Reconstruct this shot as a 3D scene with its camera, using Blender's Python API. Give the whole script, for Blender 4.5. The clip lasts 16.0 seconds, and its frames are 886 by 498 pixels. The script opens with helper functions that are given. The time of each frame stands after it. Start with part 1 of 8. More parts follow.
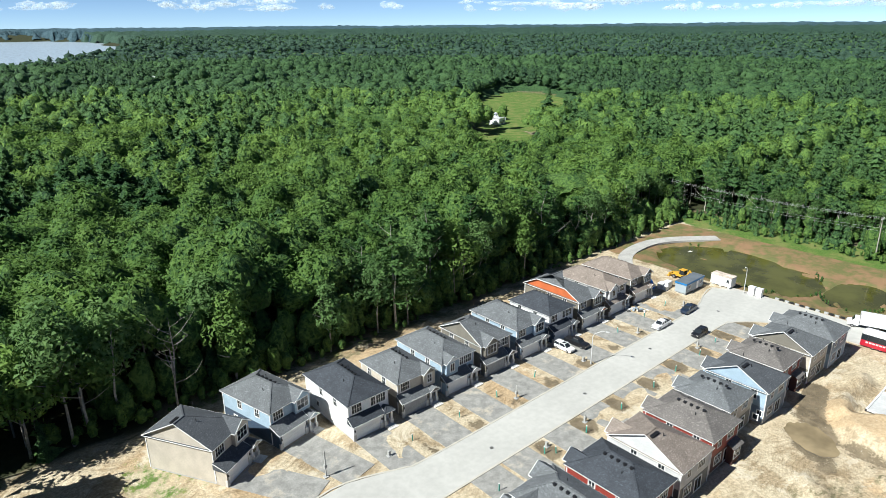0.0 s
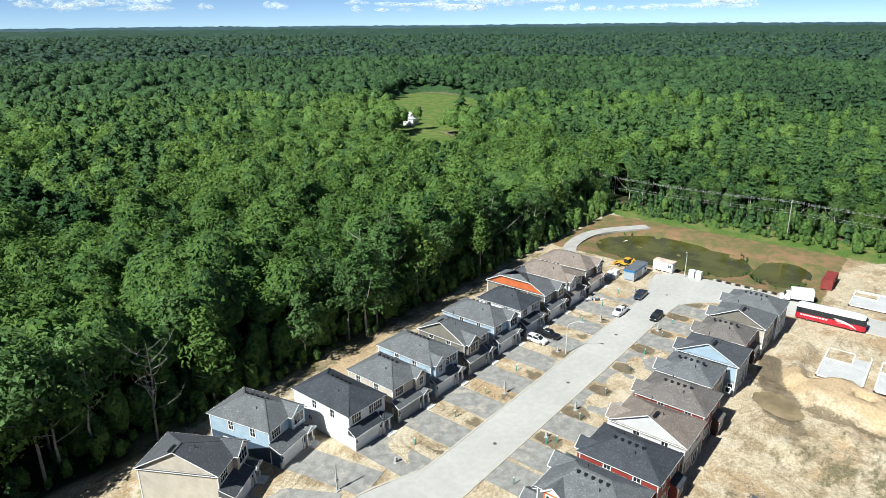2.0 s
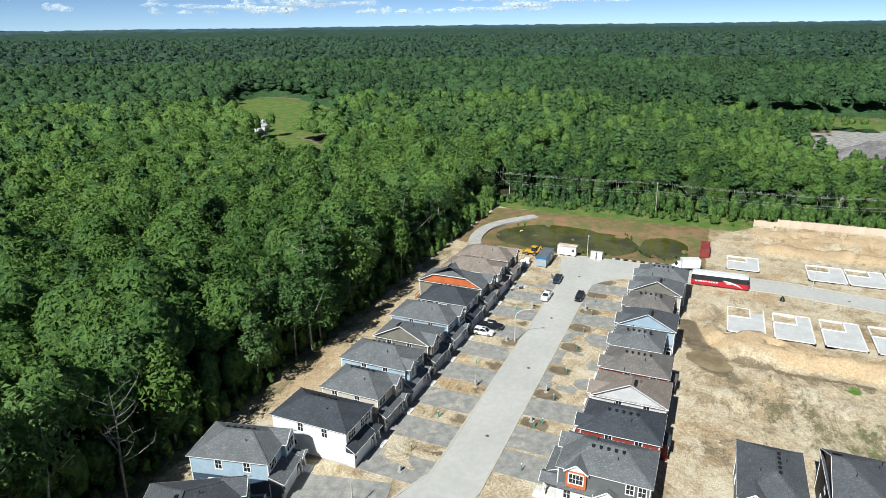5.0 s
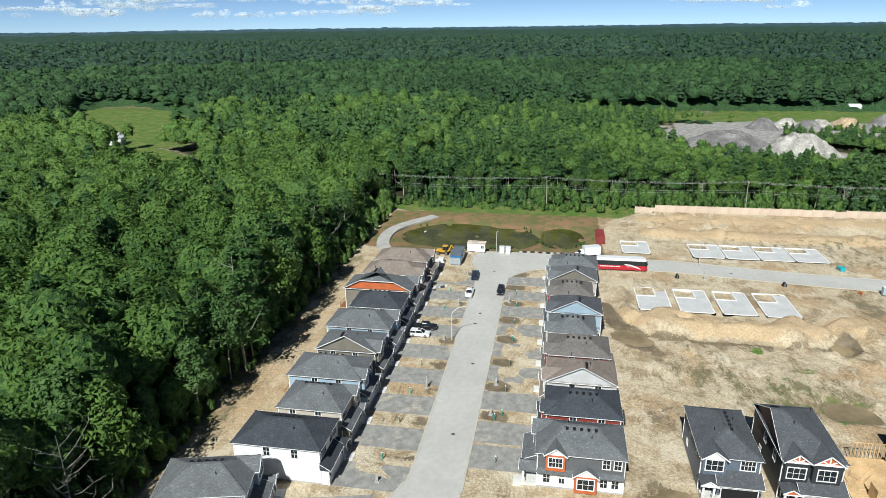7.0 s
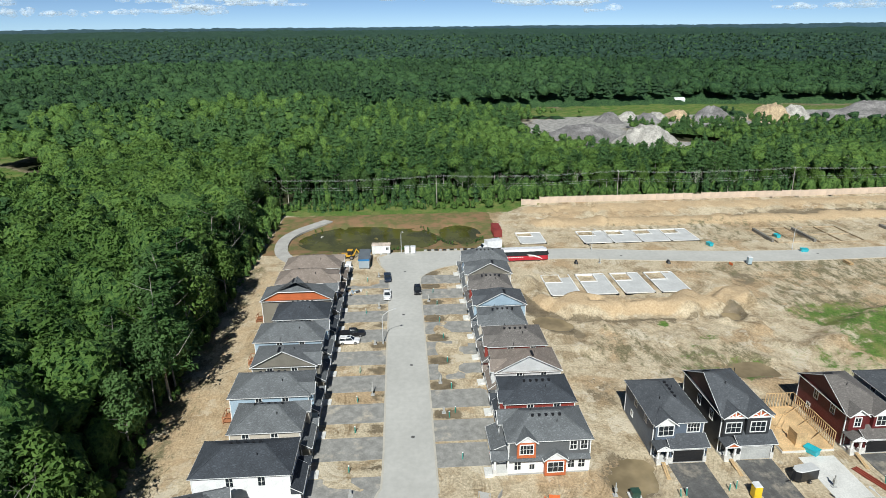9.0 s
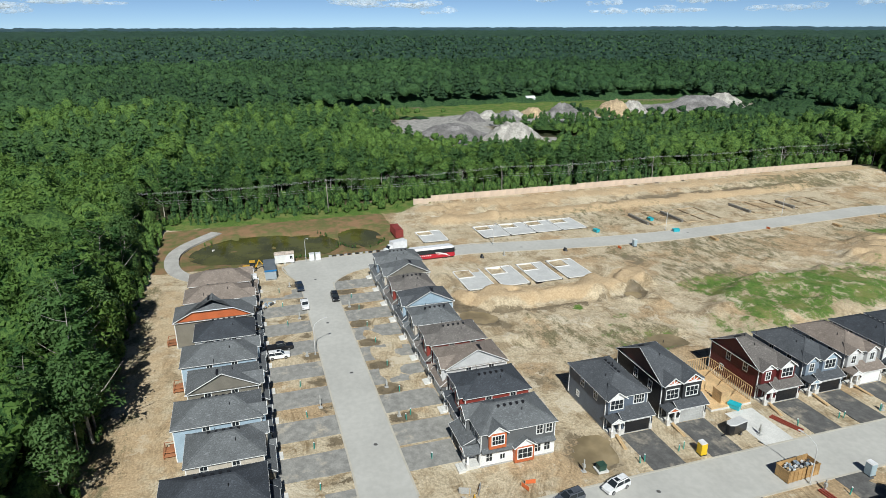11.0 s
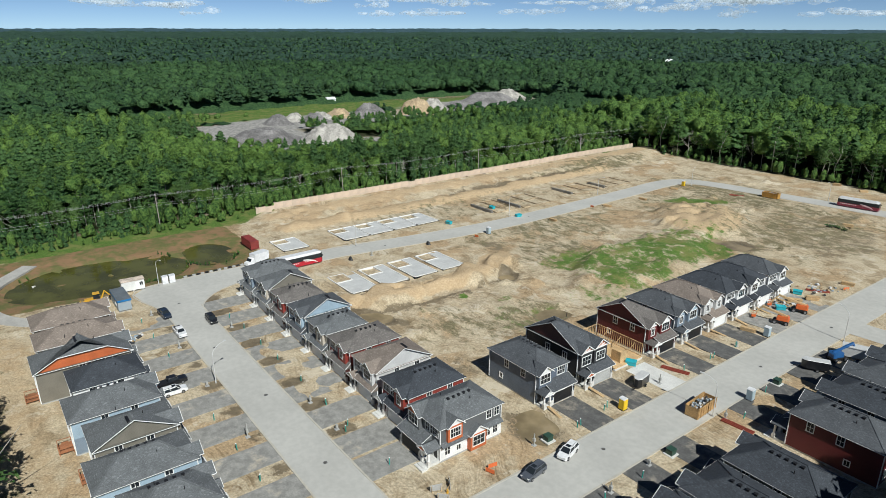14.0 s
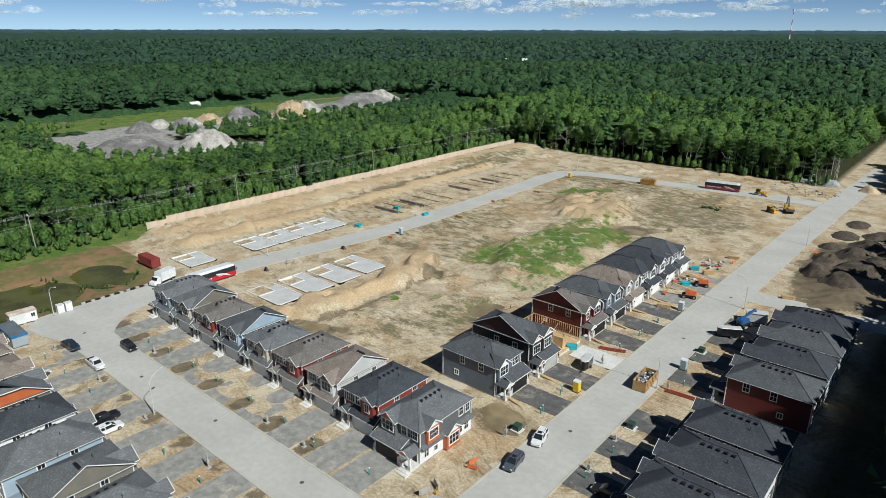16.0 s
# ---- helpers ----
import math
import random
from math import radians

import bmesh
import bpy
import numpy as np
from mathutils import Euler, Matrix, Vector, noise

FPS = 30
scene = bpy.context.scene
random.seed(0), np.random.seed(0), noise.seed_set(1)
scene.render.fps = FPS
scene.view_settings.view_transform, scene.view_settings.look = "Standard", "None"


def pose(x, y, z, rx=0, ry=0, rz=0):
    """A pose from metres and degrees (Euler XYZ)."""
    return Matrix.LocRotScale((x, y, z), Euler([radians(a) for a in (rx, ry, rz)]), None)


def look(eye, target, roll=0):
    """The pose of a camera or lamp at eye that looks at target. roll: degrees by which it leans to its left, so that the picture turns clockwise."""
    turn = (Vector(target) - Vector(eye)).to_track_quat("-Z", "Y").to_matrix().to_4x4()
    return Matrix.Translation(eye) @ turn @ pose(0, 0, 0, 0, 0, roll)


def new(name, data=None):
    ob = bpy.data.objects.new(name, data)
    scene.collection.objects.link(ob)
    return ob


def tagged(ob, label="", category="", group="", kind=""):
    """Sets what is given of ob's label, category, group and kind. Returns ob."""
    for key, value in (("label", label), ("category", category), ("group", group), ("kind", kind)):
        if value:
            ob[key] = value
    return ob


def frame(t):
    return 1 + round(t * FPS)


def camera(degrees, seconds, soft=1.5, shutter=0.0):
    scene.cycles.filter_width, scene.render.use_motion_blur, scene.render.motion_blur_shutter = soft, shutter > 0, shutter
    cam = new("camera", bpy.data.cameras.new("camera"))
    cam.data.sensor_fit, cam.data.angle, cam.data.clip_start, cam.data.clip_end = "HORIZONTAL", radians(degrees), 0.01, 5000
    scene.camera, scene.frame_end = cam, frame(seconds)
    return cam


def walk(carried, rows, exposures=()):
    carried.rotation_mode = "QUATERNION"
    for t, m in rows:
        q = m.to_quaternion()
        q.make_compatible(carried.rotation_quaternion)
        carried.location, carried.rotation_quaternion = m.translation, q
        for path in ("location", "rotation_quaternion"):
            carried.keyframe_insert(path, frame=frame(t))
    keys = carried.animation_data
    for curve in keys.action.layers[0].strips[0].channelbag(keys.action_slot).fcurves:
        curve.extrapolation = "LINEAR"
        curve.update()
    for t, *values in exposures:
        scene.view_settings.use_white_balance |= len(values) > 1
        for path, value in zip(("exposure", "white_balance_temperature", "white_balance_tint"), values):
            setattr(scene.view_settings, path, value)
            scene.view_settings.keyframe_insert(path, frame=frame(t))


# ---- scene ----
cam = camera(69.29, 16.0, soft=0.5)
# seconds, place, tilt, lean, heading
ROWS = [
    (0.0, 1.615, 1.324, 64.125, 70.625, 0.467, -41.343),
    (0.5, -1.179, 3.874, 64.174, 70.611, 0.459, -43.718),
    (1.0, -3.890, 6.561, 64.265, 70.606, 0.446, -46.127),
    (1.5, -6.505, 9.349, 64.326, 70.613, 0.444, -48.537),
    (2.0, -9.009, 12.214, 64.377, 70.613, 0.444, -50.971),
    (2.5, -11.395, 15.210, 64.412, 70.614, 0.486, -53.510),
    (3.0, -13.673, 18.341, 64.430, 70.602, 0.527, -56.162),
    (5.5, -22.785, 35.462, 64.525, 70.703, 0.699, -69.875),
    (6.0, -24.043, 38.999, 64.585, 70.732, 0.716, -73.129),
    (6.5, -25.151, 42.664, 64.631, 70.770, 0.683, -76.609),
    (7.0, -25.970, 46.318, 64.676, 70.791, 0.689, -80.034),
    (7.5, -26.480, 50.071, 64.821, 70.745, 0.668, -83.410),
    (8.0, -26.760, 53.830, 64.849, 70.746, 0.619, -86.770),
    (8.5, -26.769, 57.754, 64.821, 70.735, 0.539, -90.263),
    (9.0, -26.551, 61.652, 64.765, 70.730, 0.480, -93.782),
    (11.5, -22.337, 80.792, 64.464, 70.819, 0.056, -110.843),
    (12.0, -20.845, 84.266, 64.305, 70.835, -0.006, -114.160),
    (12.5, -19.225, 87.600, 64.141, 70.880, -0.044, -117.425),
    (13.0, -17.414, 90.810, 64.057, 70.890, -0.077, -120.589),
    (13.5, -15.493, 93.803, 63.932, 70.933, -0.086, -123.692),
    (14.0, -13.308, 96.647, 63.815, 70.940, -0.097, -126.933),
    (14.5, -10.949, 99.416, 63.718, 70.960, -0.104, -130.099),
    (15.0, -8.428, 102.117, 63.639, 70.997, -0.104, -133.279),
    (15.5, -5.692, 104.727, 63.605, 71.009, -0.107, -136.453),
    (16.0, -2.842, 107.272, 63.602, 71.026, -0.101, -139.384),
]
# the clip's camera darkens a little on its way
EXPOSURES = [(0, 0.75, 6250, 4), (3, 0.62, 6250, 4), (6, 0.37, 6250, 4), (9, 0.19, 6250, 4), (12.5, 0.04, 6250, 4), (16, 0.0, 6250, 4)]
walk(cam, [(t, pose(x, y, z, rx, ry, rz)) for t, x, y, z, rx, ry, rz in ROWS], EXPOSURES)

# ---- light ----
SUN_DIR = Vector((-0.705, 0.12, 0.70)).normalized()
world = bpy.data.worlds.new("sky")
scene.world = world
world.use_nodes = True
wn = world.node_tree.nodes
sky = wn.new("ShaderNodeTexSky")
sky.sky_type, sky.sun_disc = "NISHITA", False
sky.sun_elevation = math.asin(SUN_DIR.z)
sky.sun_rotation = math.atan2(SUN_DIR.x, SUN_DIR.y)
sky.altitude, sky.air_density, sky.dust_density, sky.ozone_density = 0, 0.3, 0.0, 2.4
wn["Background"].inputs[1].default_value = 0.075
world.node_tree.links.new(sky.outputs[0], wn["Background"].inputs[0])
sun = new("sun", bpy.data.lights.new("sun", "SUN"))
sun.data.energy, sun.data.angle, sun.data.color = 5.0, radians(0.53), (1.0, 0.975, 0.935)
sun.matrix_world = look(SUN_DIR * 100, (0, 0, 0))


# ---- materials ----
def nodes_of(name):
    m = bpy.data.materials.new(name)
    m.use_nodes = True
    nt = m.node_tree
    return m, nt, nt.nodes, nt.links, nt.nodes["Principled BSDF"]


def mixer(nt, fac, a, b, blend="MIX"):
    """A colour mix; each argument is a socket or a value."""
    n = nt.nodes.new("ShaderNodeMix")
    n.data_type, n.blend_type = "RGBA", blend
    for i, v in ((0, fac), (6, a), (7, b)):
        if isinstance(v, bpy.types.NodeSocket):
            nt.links.new(v, n.inputs[i])
        else:
            n.inputs[i].default_value = v if i == 0 else (*v, 1)
    return n.outputs[2]


def ramp(nt, sock, lo, hi):
    n = nt.nodes.new("ShaderNodeMapRange")
    n.interpolation_type = "SMOOTHSTEP"
    nt.links.new(sock, n.inputs[0])
    n.inputs[1].default_value, n.inputs[2].default_value = lo, hi
    return n.outputs[0]


def noise_tex(nt, co, scale, detail=4.0, rough=0.55):
    n = nt.nodes.new("ShaderNodeTexNoise")
    n.inputs["Scale"].default_value, n.inputs["Detail"].default_value, n.inputs["Roughness"].default_value = scale, detail, rough
    nt.links.new(co, n.inputs["Vector"])
    return n.outputs[0]


def mathn(nt, op, a, b=0.0):
    n = nt.nodes.new("ShaderNodeMath")
    n.operation = op
    for i, v in ((0, a), (1, b)):
        if isinstance(v, bpy.types.NodeSocket):
            nt.links.new(v, n.inputs[i])
        else:
            n.inputs[i].default_value = v
    return n.outputs[0]


def bump(nt, p, height, strength, distance):
    n = nt.nodes.new("ShaderNodeBump")
    n.inputs["Strength"].default_value, n.inputs["Distance"].default_value = strength, distance
    nt.links.new(height, n.inputs["Height"])
    nt.links.new(n.outputs[0], p.inputs["Normal"])


def mat(name, col, rough=0.7, metal=0.0, vary=0.12, big=0.35, fine=6.0, relief=0.15, world_space=False, each=0.0, spec=0.5):
    """A weathered surface: broad stains and fine grain about one base colour."""
    m, nt, ns, ln, p = nodes_of(name)
    if world_space:
        co = ns.new("ShaderNodeNewGeometry").outputs["Position"]
    else:
        co = ns.new("ShaderNodeTexCoord").outputs["Object"]
    a = noise_tex(nt, co, big, 5)
    b = noise_tex(nt, co, fine, 3)
    c = Vector(col)
    s1 = mixer(nt, ramp(nt, a, 0.3, 0.7), c * (1 - vary), c * (1 + vary))
    s2 = mixer(nt, ramp(nt, b, 0.3, 0.7), (1 - vary,) * 3, (1 + vary * 0.6,) * 3)
    out = mixer(nt, 1.0, s1, s2, "MULTIPLY")
    if each:
        r = ns.new("ShaderNodeObjectInfo").outputs["Random"]
        out = mixer(nt, 1.0, out, mixer(nt, r, (1 - each,) * 3, (1 + each,) * 3), "MULTIPLY")
    ln.new(out, p.inputs["Base Color"])
    p.inputs["Roughness"].default_value, p.inputs["Metallic"].default_value = rough, metal
    p.inputs["Specular IOR Level"].default_value = spec
    if relief:
        bump(nt, p, b, relief, 0.02)
    return m


def siding(name, col):
    """Lapped boards, 0.15 m to a course."""
    m, nt, ns, ln, p = nodes_of(name)
    co = ns.new("ShaderNodeTexCoord").outputs["Object"]
    sep = ns.new("ShaderNodeSeparateXYZ")
    ln.new(co, sep.inputs[0])
    f = mathn(nt, "FRACT", mathn(nt, "MULTIPLY", sep.outputs[2], 1 / 0.15))
    a = noise_tex(nt, co, 0.5, 4)
    c = Vector(col)
    base = mixer(nt, ramp(nt, a, 0.3, 0.7), c * 0.9, c * 1.08)
    ln.new(mixer(nt, ramp(nt, f, 0.0, 0.14), c * 0.62, base), p.inputs["Base Color"])
    p.inputs["Roughness"].default_value = 0.55
    bump(nt, p, mathn(nt, "SUBTRACT", 1.0, f), 0.6, 0.02)
    return m


def shingle(name, col):
    """Asphalt shingles: courses of tabs, mottled tab by tab."""
    m, nt, ns, ln, p = nodes_of(name)
    co = ns.new("ShaderNodeTexCoord").outputs["Object"]
    sep = ns.new("ShaderNodeSeparateXYZ")
    ln.new(co, sep.inputs[0])
    row = mathn(nt, "FLOOR", mathn(nt, "MULTIPLY", sep.outputs[2], 1 / 0.07))
    comb = ns.new("ShaderNodeCombineXYZ")
    for i, s in ((0, mathn(nt, "FLOOR", mathn(nt, "ADD", mathn(nt, "MULTIPLY", sep.outputs[0], 4.2), mathn(nt, "MULTIPLY", row, 0.37)))),
                 (1, mathn(nt, "FLOOR", mathn(nt, "ADD", mathn(nt, "MULTIPLY", sep.outputs[1], 4.2), mathn(nt, "MULTIPLY", row, 0.37)))), (2, row)):
        ln.new(s, comb.inputs[i])
    wn_ = ns.new("ShaderNodeTexWhiteNoise")
    ln.new(comb.outputs[0], wn_.inputs[0])
    tab = wn_.outputs[0]
    big = noise_tex(nt, co, 0.45, 4)
    fine = noise_tex(nt, co, 9.0, 2)
    c = Vector(col)
    t = mixer(nt, ramp(nt, tab, 0.1, 1.0), c * 0.9, c * 1.08)
    t = mixer(nt, ramp(nt, tab, 0.86, 0.99), t, c * 1.45)
    t = mixer(nt, 1.0, t, mixer(nt, ramp(nt, big, 0.3, 0.7), (0.9,) * 3, (1.1,) * 3), "MULTIPLY")
    t = mixer(nt, 1.0, t, mixer(nt, ramp(nt, fine, 0.3, 0.7), (0.8,) * 3, (1.2,) * 3), "MULTIPLY")
    ln.new(t, p.inputs["Base Color"])
    p.inputs["Roughness"].default_value = 0.9
    p.inputs["Specular IOR Level"].default_value = 0.25
    bump(nt, p, tab, 0.35, 0.015)
    return m


ROOF = {"grey": shingle("shingle_grey", (0.125, 0.132, 0.138)), "dark": shingle("shingle_dark", (0.05, 0.056, 0.066)),
        "brown": shingle("shingle_brown", (0.21, 0.175, 0.15)), "taupe": shingle("shingle_taupe", (0.14, 0.128, 0.12)),
        "slate": shingle("shingle_slate", (0.082, 0.088, 0.097))}
WALL = {"beige": siding("siding_beige", (0.50, 0.45, 0.38)), "taupe": siding("siding_taupe", (0.19, 0.175, 0.145)),
        "lightblue": siding("siding_lightblue", (0.33, 0.43, 0.52)), "navy": siding("siding_navy", (0.045, 0.07, 0.11)),
        "white": siding("siding_white", (0.78, 0.78, 0.78)), "grey": siding("siding_grey", (0.12, 0.125, 0.13)),
        "brown": siding("siding_brown", (0.13, 0.11, 0.095)), "red": siding("siding_red", (0.24, 0.04, 0.03)),
        "darkred": siding("siding_darkred", (0.11, 0.015, 0.016)), "orange": siding("siding_orange", (0.5, 0.13, 0.045)),
        "slateblue": siding("siding_slateblue", (0.115, 0.142, 0.185)), "black": siding("siding_black", (0.03, 0.032, 0.036)),
        "bluegrey": siding("siding_bluegrey", (0.2, 0.25, 0.31)), "lightgrey": siding("siding_lightgrey", (0.55, 0.55, 0.55)),
        "maroon": siding("siding_maroon", (0.085, 0.03, 0.025))}
TRIM = mat("white_trim", (0.8, 0.8, 0.79), 0.5, vary=0.04, relief=0)
BRICK = mat("pale_brick", (0.6, 0.58, 0.55), 0.85, vary=0.15, fine=9)
CONCRETE = mat("fresh_concrete", (0.62, 0.61, 0.58), 0.85, vary=0.1, fine=4)
FOUND = mat("foundation_concrete", (0.4, 0.4, 0.39), 0.9)
BLACK = mat("black_metal", (0.015, 0.015, 0.017), 0.5, vary=0.1, relief=0)
LUMBER = mat("raw_lumber", (0.55, 0.38, 0.2), 0.75, vary=0.2, fine=5, each=0.18)
DECK = mat("red_lumber", (0.36, 0.15, 0.07), 0.75, vary=0.2, each=0.15)


def glass_mat():
    m, nt, ns, ln, p = nodes_of("window_glass")
    p.inputs["Base Color"].default_value = (0.02, 0.025, 0.03, 1)
    p.inputs["Roughness"].default_value = 0.12
    p.inputs["Specular IOR Level"].default_value = 0.45
    return m


GLASS = glass_mat()



# ---- mesh tools ----
class MB:
    """Collects vertices and faces of one mesh."""

    def __init__(self):
        self.v, self.f = [], []

    def poly(self, pts):
        n = len(self.v)
        self.v += [tuple(p) for p in pts]
        self.f.append(tuple(range(n, n + len(pts))))
        return self

    def box(self, x0, y0, z0, x1, y1, z1):
        n = len(self.v)
        self.v += [(x0, y0, z0), (x1, y0, z0), (x1, y1, z0), (x0, y1, z0), (x0, y0, z1), (x1, y0, z1), (x1, y1, z1), (x0, y1, z1)]
        self.f += [tuple(n + i for i in q) for q in ((3, 2, 1, 0), (4, 5, 6, 7), (0, 1, 5, 4), (1, 2, 6, 5), (2, 3, 7, 6), (3, 0, 4, 7))]
        return self

    def beam(self, a, b, w, h=None):
        """A square bar from a to b."""
        a, b = Vector(a), Vector(b)
        d = (b - a).normalized()
        up = Vector((0, 0, 1)) if abs(d.z) < 0.95 else Vector((1, 0, 0))
        s = d.cross(up).normalized() * (w / 2)
        u = s.cross(d).normalized() * ((h or w) / 2)
        n = len(self.v)
        for q in (a, b):
            self.v += [tuple(q - s - u), tuple(q + s - u), tuple(q + s + u), tuple(q - s + u)]
        self.f += [tuple(n + i for i in q) for q in ((3, 2, 1, 0), (4, 5, 6, 7), (0, 1, 5, 4), (1, 2, 6, 5), (2, 3, 7, 6), (3, 0, 4, 7))]
        return self

    def tube(self, pts, radii, sides=8):
        """A tapered round bar along pts, closed at both ends."""
        rings = []
        for i, (p, r) in enumerate(zip(pts, radii)):
            p = Vector(p)
            d = (Vector(pts[min(i + 1, len(pts) - 1)]) - Vector(pts[max(i - 1, 0)])).normalized()
            up = Vector((0, 0, 1)) if abs(d.z) < 0.9 else Vector((1, 0, 0))
            s = d.cross(up).normalized()
            u = s.cross(d).normalized()
            rings.append(len(self.v))
            self.v += [tuple(p + (s * math.cos(k * math.tau / sides) + u * math.sin(k * math.tau / sides)) * r) for k in range(sides)]
        for a, b in zip(rings, rings[1:]):
            self.f += [(a + k, a + (k + 1) % sides, b + (k + 1) % sides, b + k) for k in range(sides)]
        self.f += [tuple(rings[0] + k for k in range(sides))[::-1], tuple(rings[-1] + k for k in range(sides))]
        return self

    def prism(self, outline, y0, y1, axis="y"):
        """An outline of (u, z) drawn out along an axis."""
        def at(u, z, w):
            return (u, w, z) if axis == "y" else (w, u, z)
        n, k = len(self.v), len(outline)
        self.v += [at(u, z, y0) for u, z in outline] + [at(u, z, y1) for u, z in outline]
        self.f += [tuple(range(n, n + k)), tuple(range(n + 2 * k - 1, n + k - 1, -1))]
        self.f += [(n + i, n + k + i, n + k + (i + 1) % k, n + (i + 1) % k) for i in range(k)]
        return self

    def mesh(self, name, material, fix=True, smooth=False):
        me = bpy.data.meshes.new(name)
        me.from_pydata(self.v, [], self.f)
        if fix:
            bm = bmesh.new()
            bm.from_mesh(me)
            bmesh.ops.recalc_face_normals(bm, faces=bm.faces)
            bm.to_mesh(me)
            bm.free()
        if material:
            me.materials.append(material)
        if smooth:
            me.polygons.foreach_set("use_smooth", [True] * len(me.polygons))
        me.update()
        return me


def part(name, mb, material, parent, label="", smooth=False):
    me = mb.mesh(name, material, smooth=smooth) if isinstance(mb, MB) else mb
    ob = new(name, me)
    ob.parent = parent
    if label:
        ob["label"] = label
    return ob


def share(name, me, parent, m):
    """A piece on a mesh that it shares with its like."""
    ob = new(name, me)
    ob.parent = parent
    ob.matrix_basis = m
    return ob


def thing(name, label, category, m=None, group="", kind=""):
    ob = new(name)
    ob.empty_display_size = 0.2
    if m is not None:
        ob.matrix_basis = m
    return tagged(ob, label, category, group, kind)



# ---- ground ----
def smooth01(a):
    a = np.clip(a, 0, 1)
    return a * a * (3 - 2 * a)


def hash2(ix, iy, k):
    h = np.sin(ix * 127.1 + iy * 311.7 + k * 74.7) * 43758.5453
    return h - np.floor(h)


def vnoise(x, y, s, k=0):
    """Smooth value noise on a grid of s metres."""
    x, y = x / s, y / s
    ix, iy = np.floor(x), np.floor(y)
    fx, fy = smooth01(x - ix), smooth01(y - iy)
    return ((hash2(ix, iy, k) * (1 - fx) + hash2(ix + 1, iy, k) * fx) * (1 - fy)
            + (hash2(ix, iy + 1, k) * (1 - fx) + hash2(ix + 1, iy + 1, k) * fx) * fy)


def fbm(x, y, s, k=0):
    return (vnoise(x, y, s, k) + 0.5 * vnoise(x, y, s / 2.1, k + 1) + 0.25 * vnoise(x, y, s / 4.3, k + 2)) / 1.75


def blob(x, y, cx, cy, rx, ry, turn=0.0, edge=0.35, k=0, rag=0.5):
    """1 inside a ragged ellipse, 0 outside."""
    c, s = math.cos(radians(turn)), math.sin(radians(turn))
    u, v = (x - cx) * c + (y - cy) * s, -(x - cx) * s + (y - cy) * c
    d = np.sqrt((u / rx) ** 2 + (v / ry) ** 2) + rag * (fbm(x, y, 7.0, k) - 0.5)
    return smooth01((1 - d) / edge + 0.5)


def strip(x, y, pts, half, soft):
    """1 within half metres of a line of points."""
    d = np.full(np.shape(x), 1e9)
    for (ax, ay), (bx, by) in zip(pts, pts[1:]):
        t = np.clip(((x - ax) * (bx - ax) + (y - ay) * (by - ay)) / ((bx - ax) ** 2 + (by - ay) ** 2), 0, 1)
        d = np.minimum(d, np.hypot(x - ax - t * (bx - ax), y - ay - t * (by - ay)))
    return smooth01((half - d) / soft + 0.5)


POND = [(173.5, 77, 12.8, 18.3, 4), (172.5, 62.5, 11.2, 11.3, 0)]
POND2 = [(174.8, 43.2, 10.4, 6.8, 0)]


def pond_mask(x, y, grow=0.0):
    a = np.zeros(np.shape(x))
    for cx, cy, rx, ry, turn in POND + POND2:
        a = np.maximum(a, blob(x, y, cx, cy, rx + grow, ry + grow, turn, 0.3, 5, 0.18))
    return a


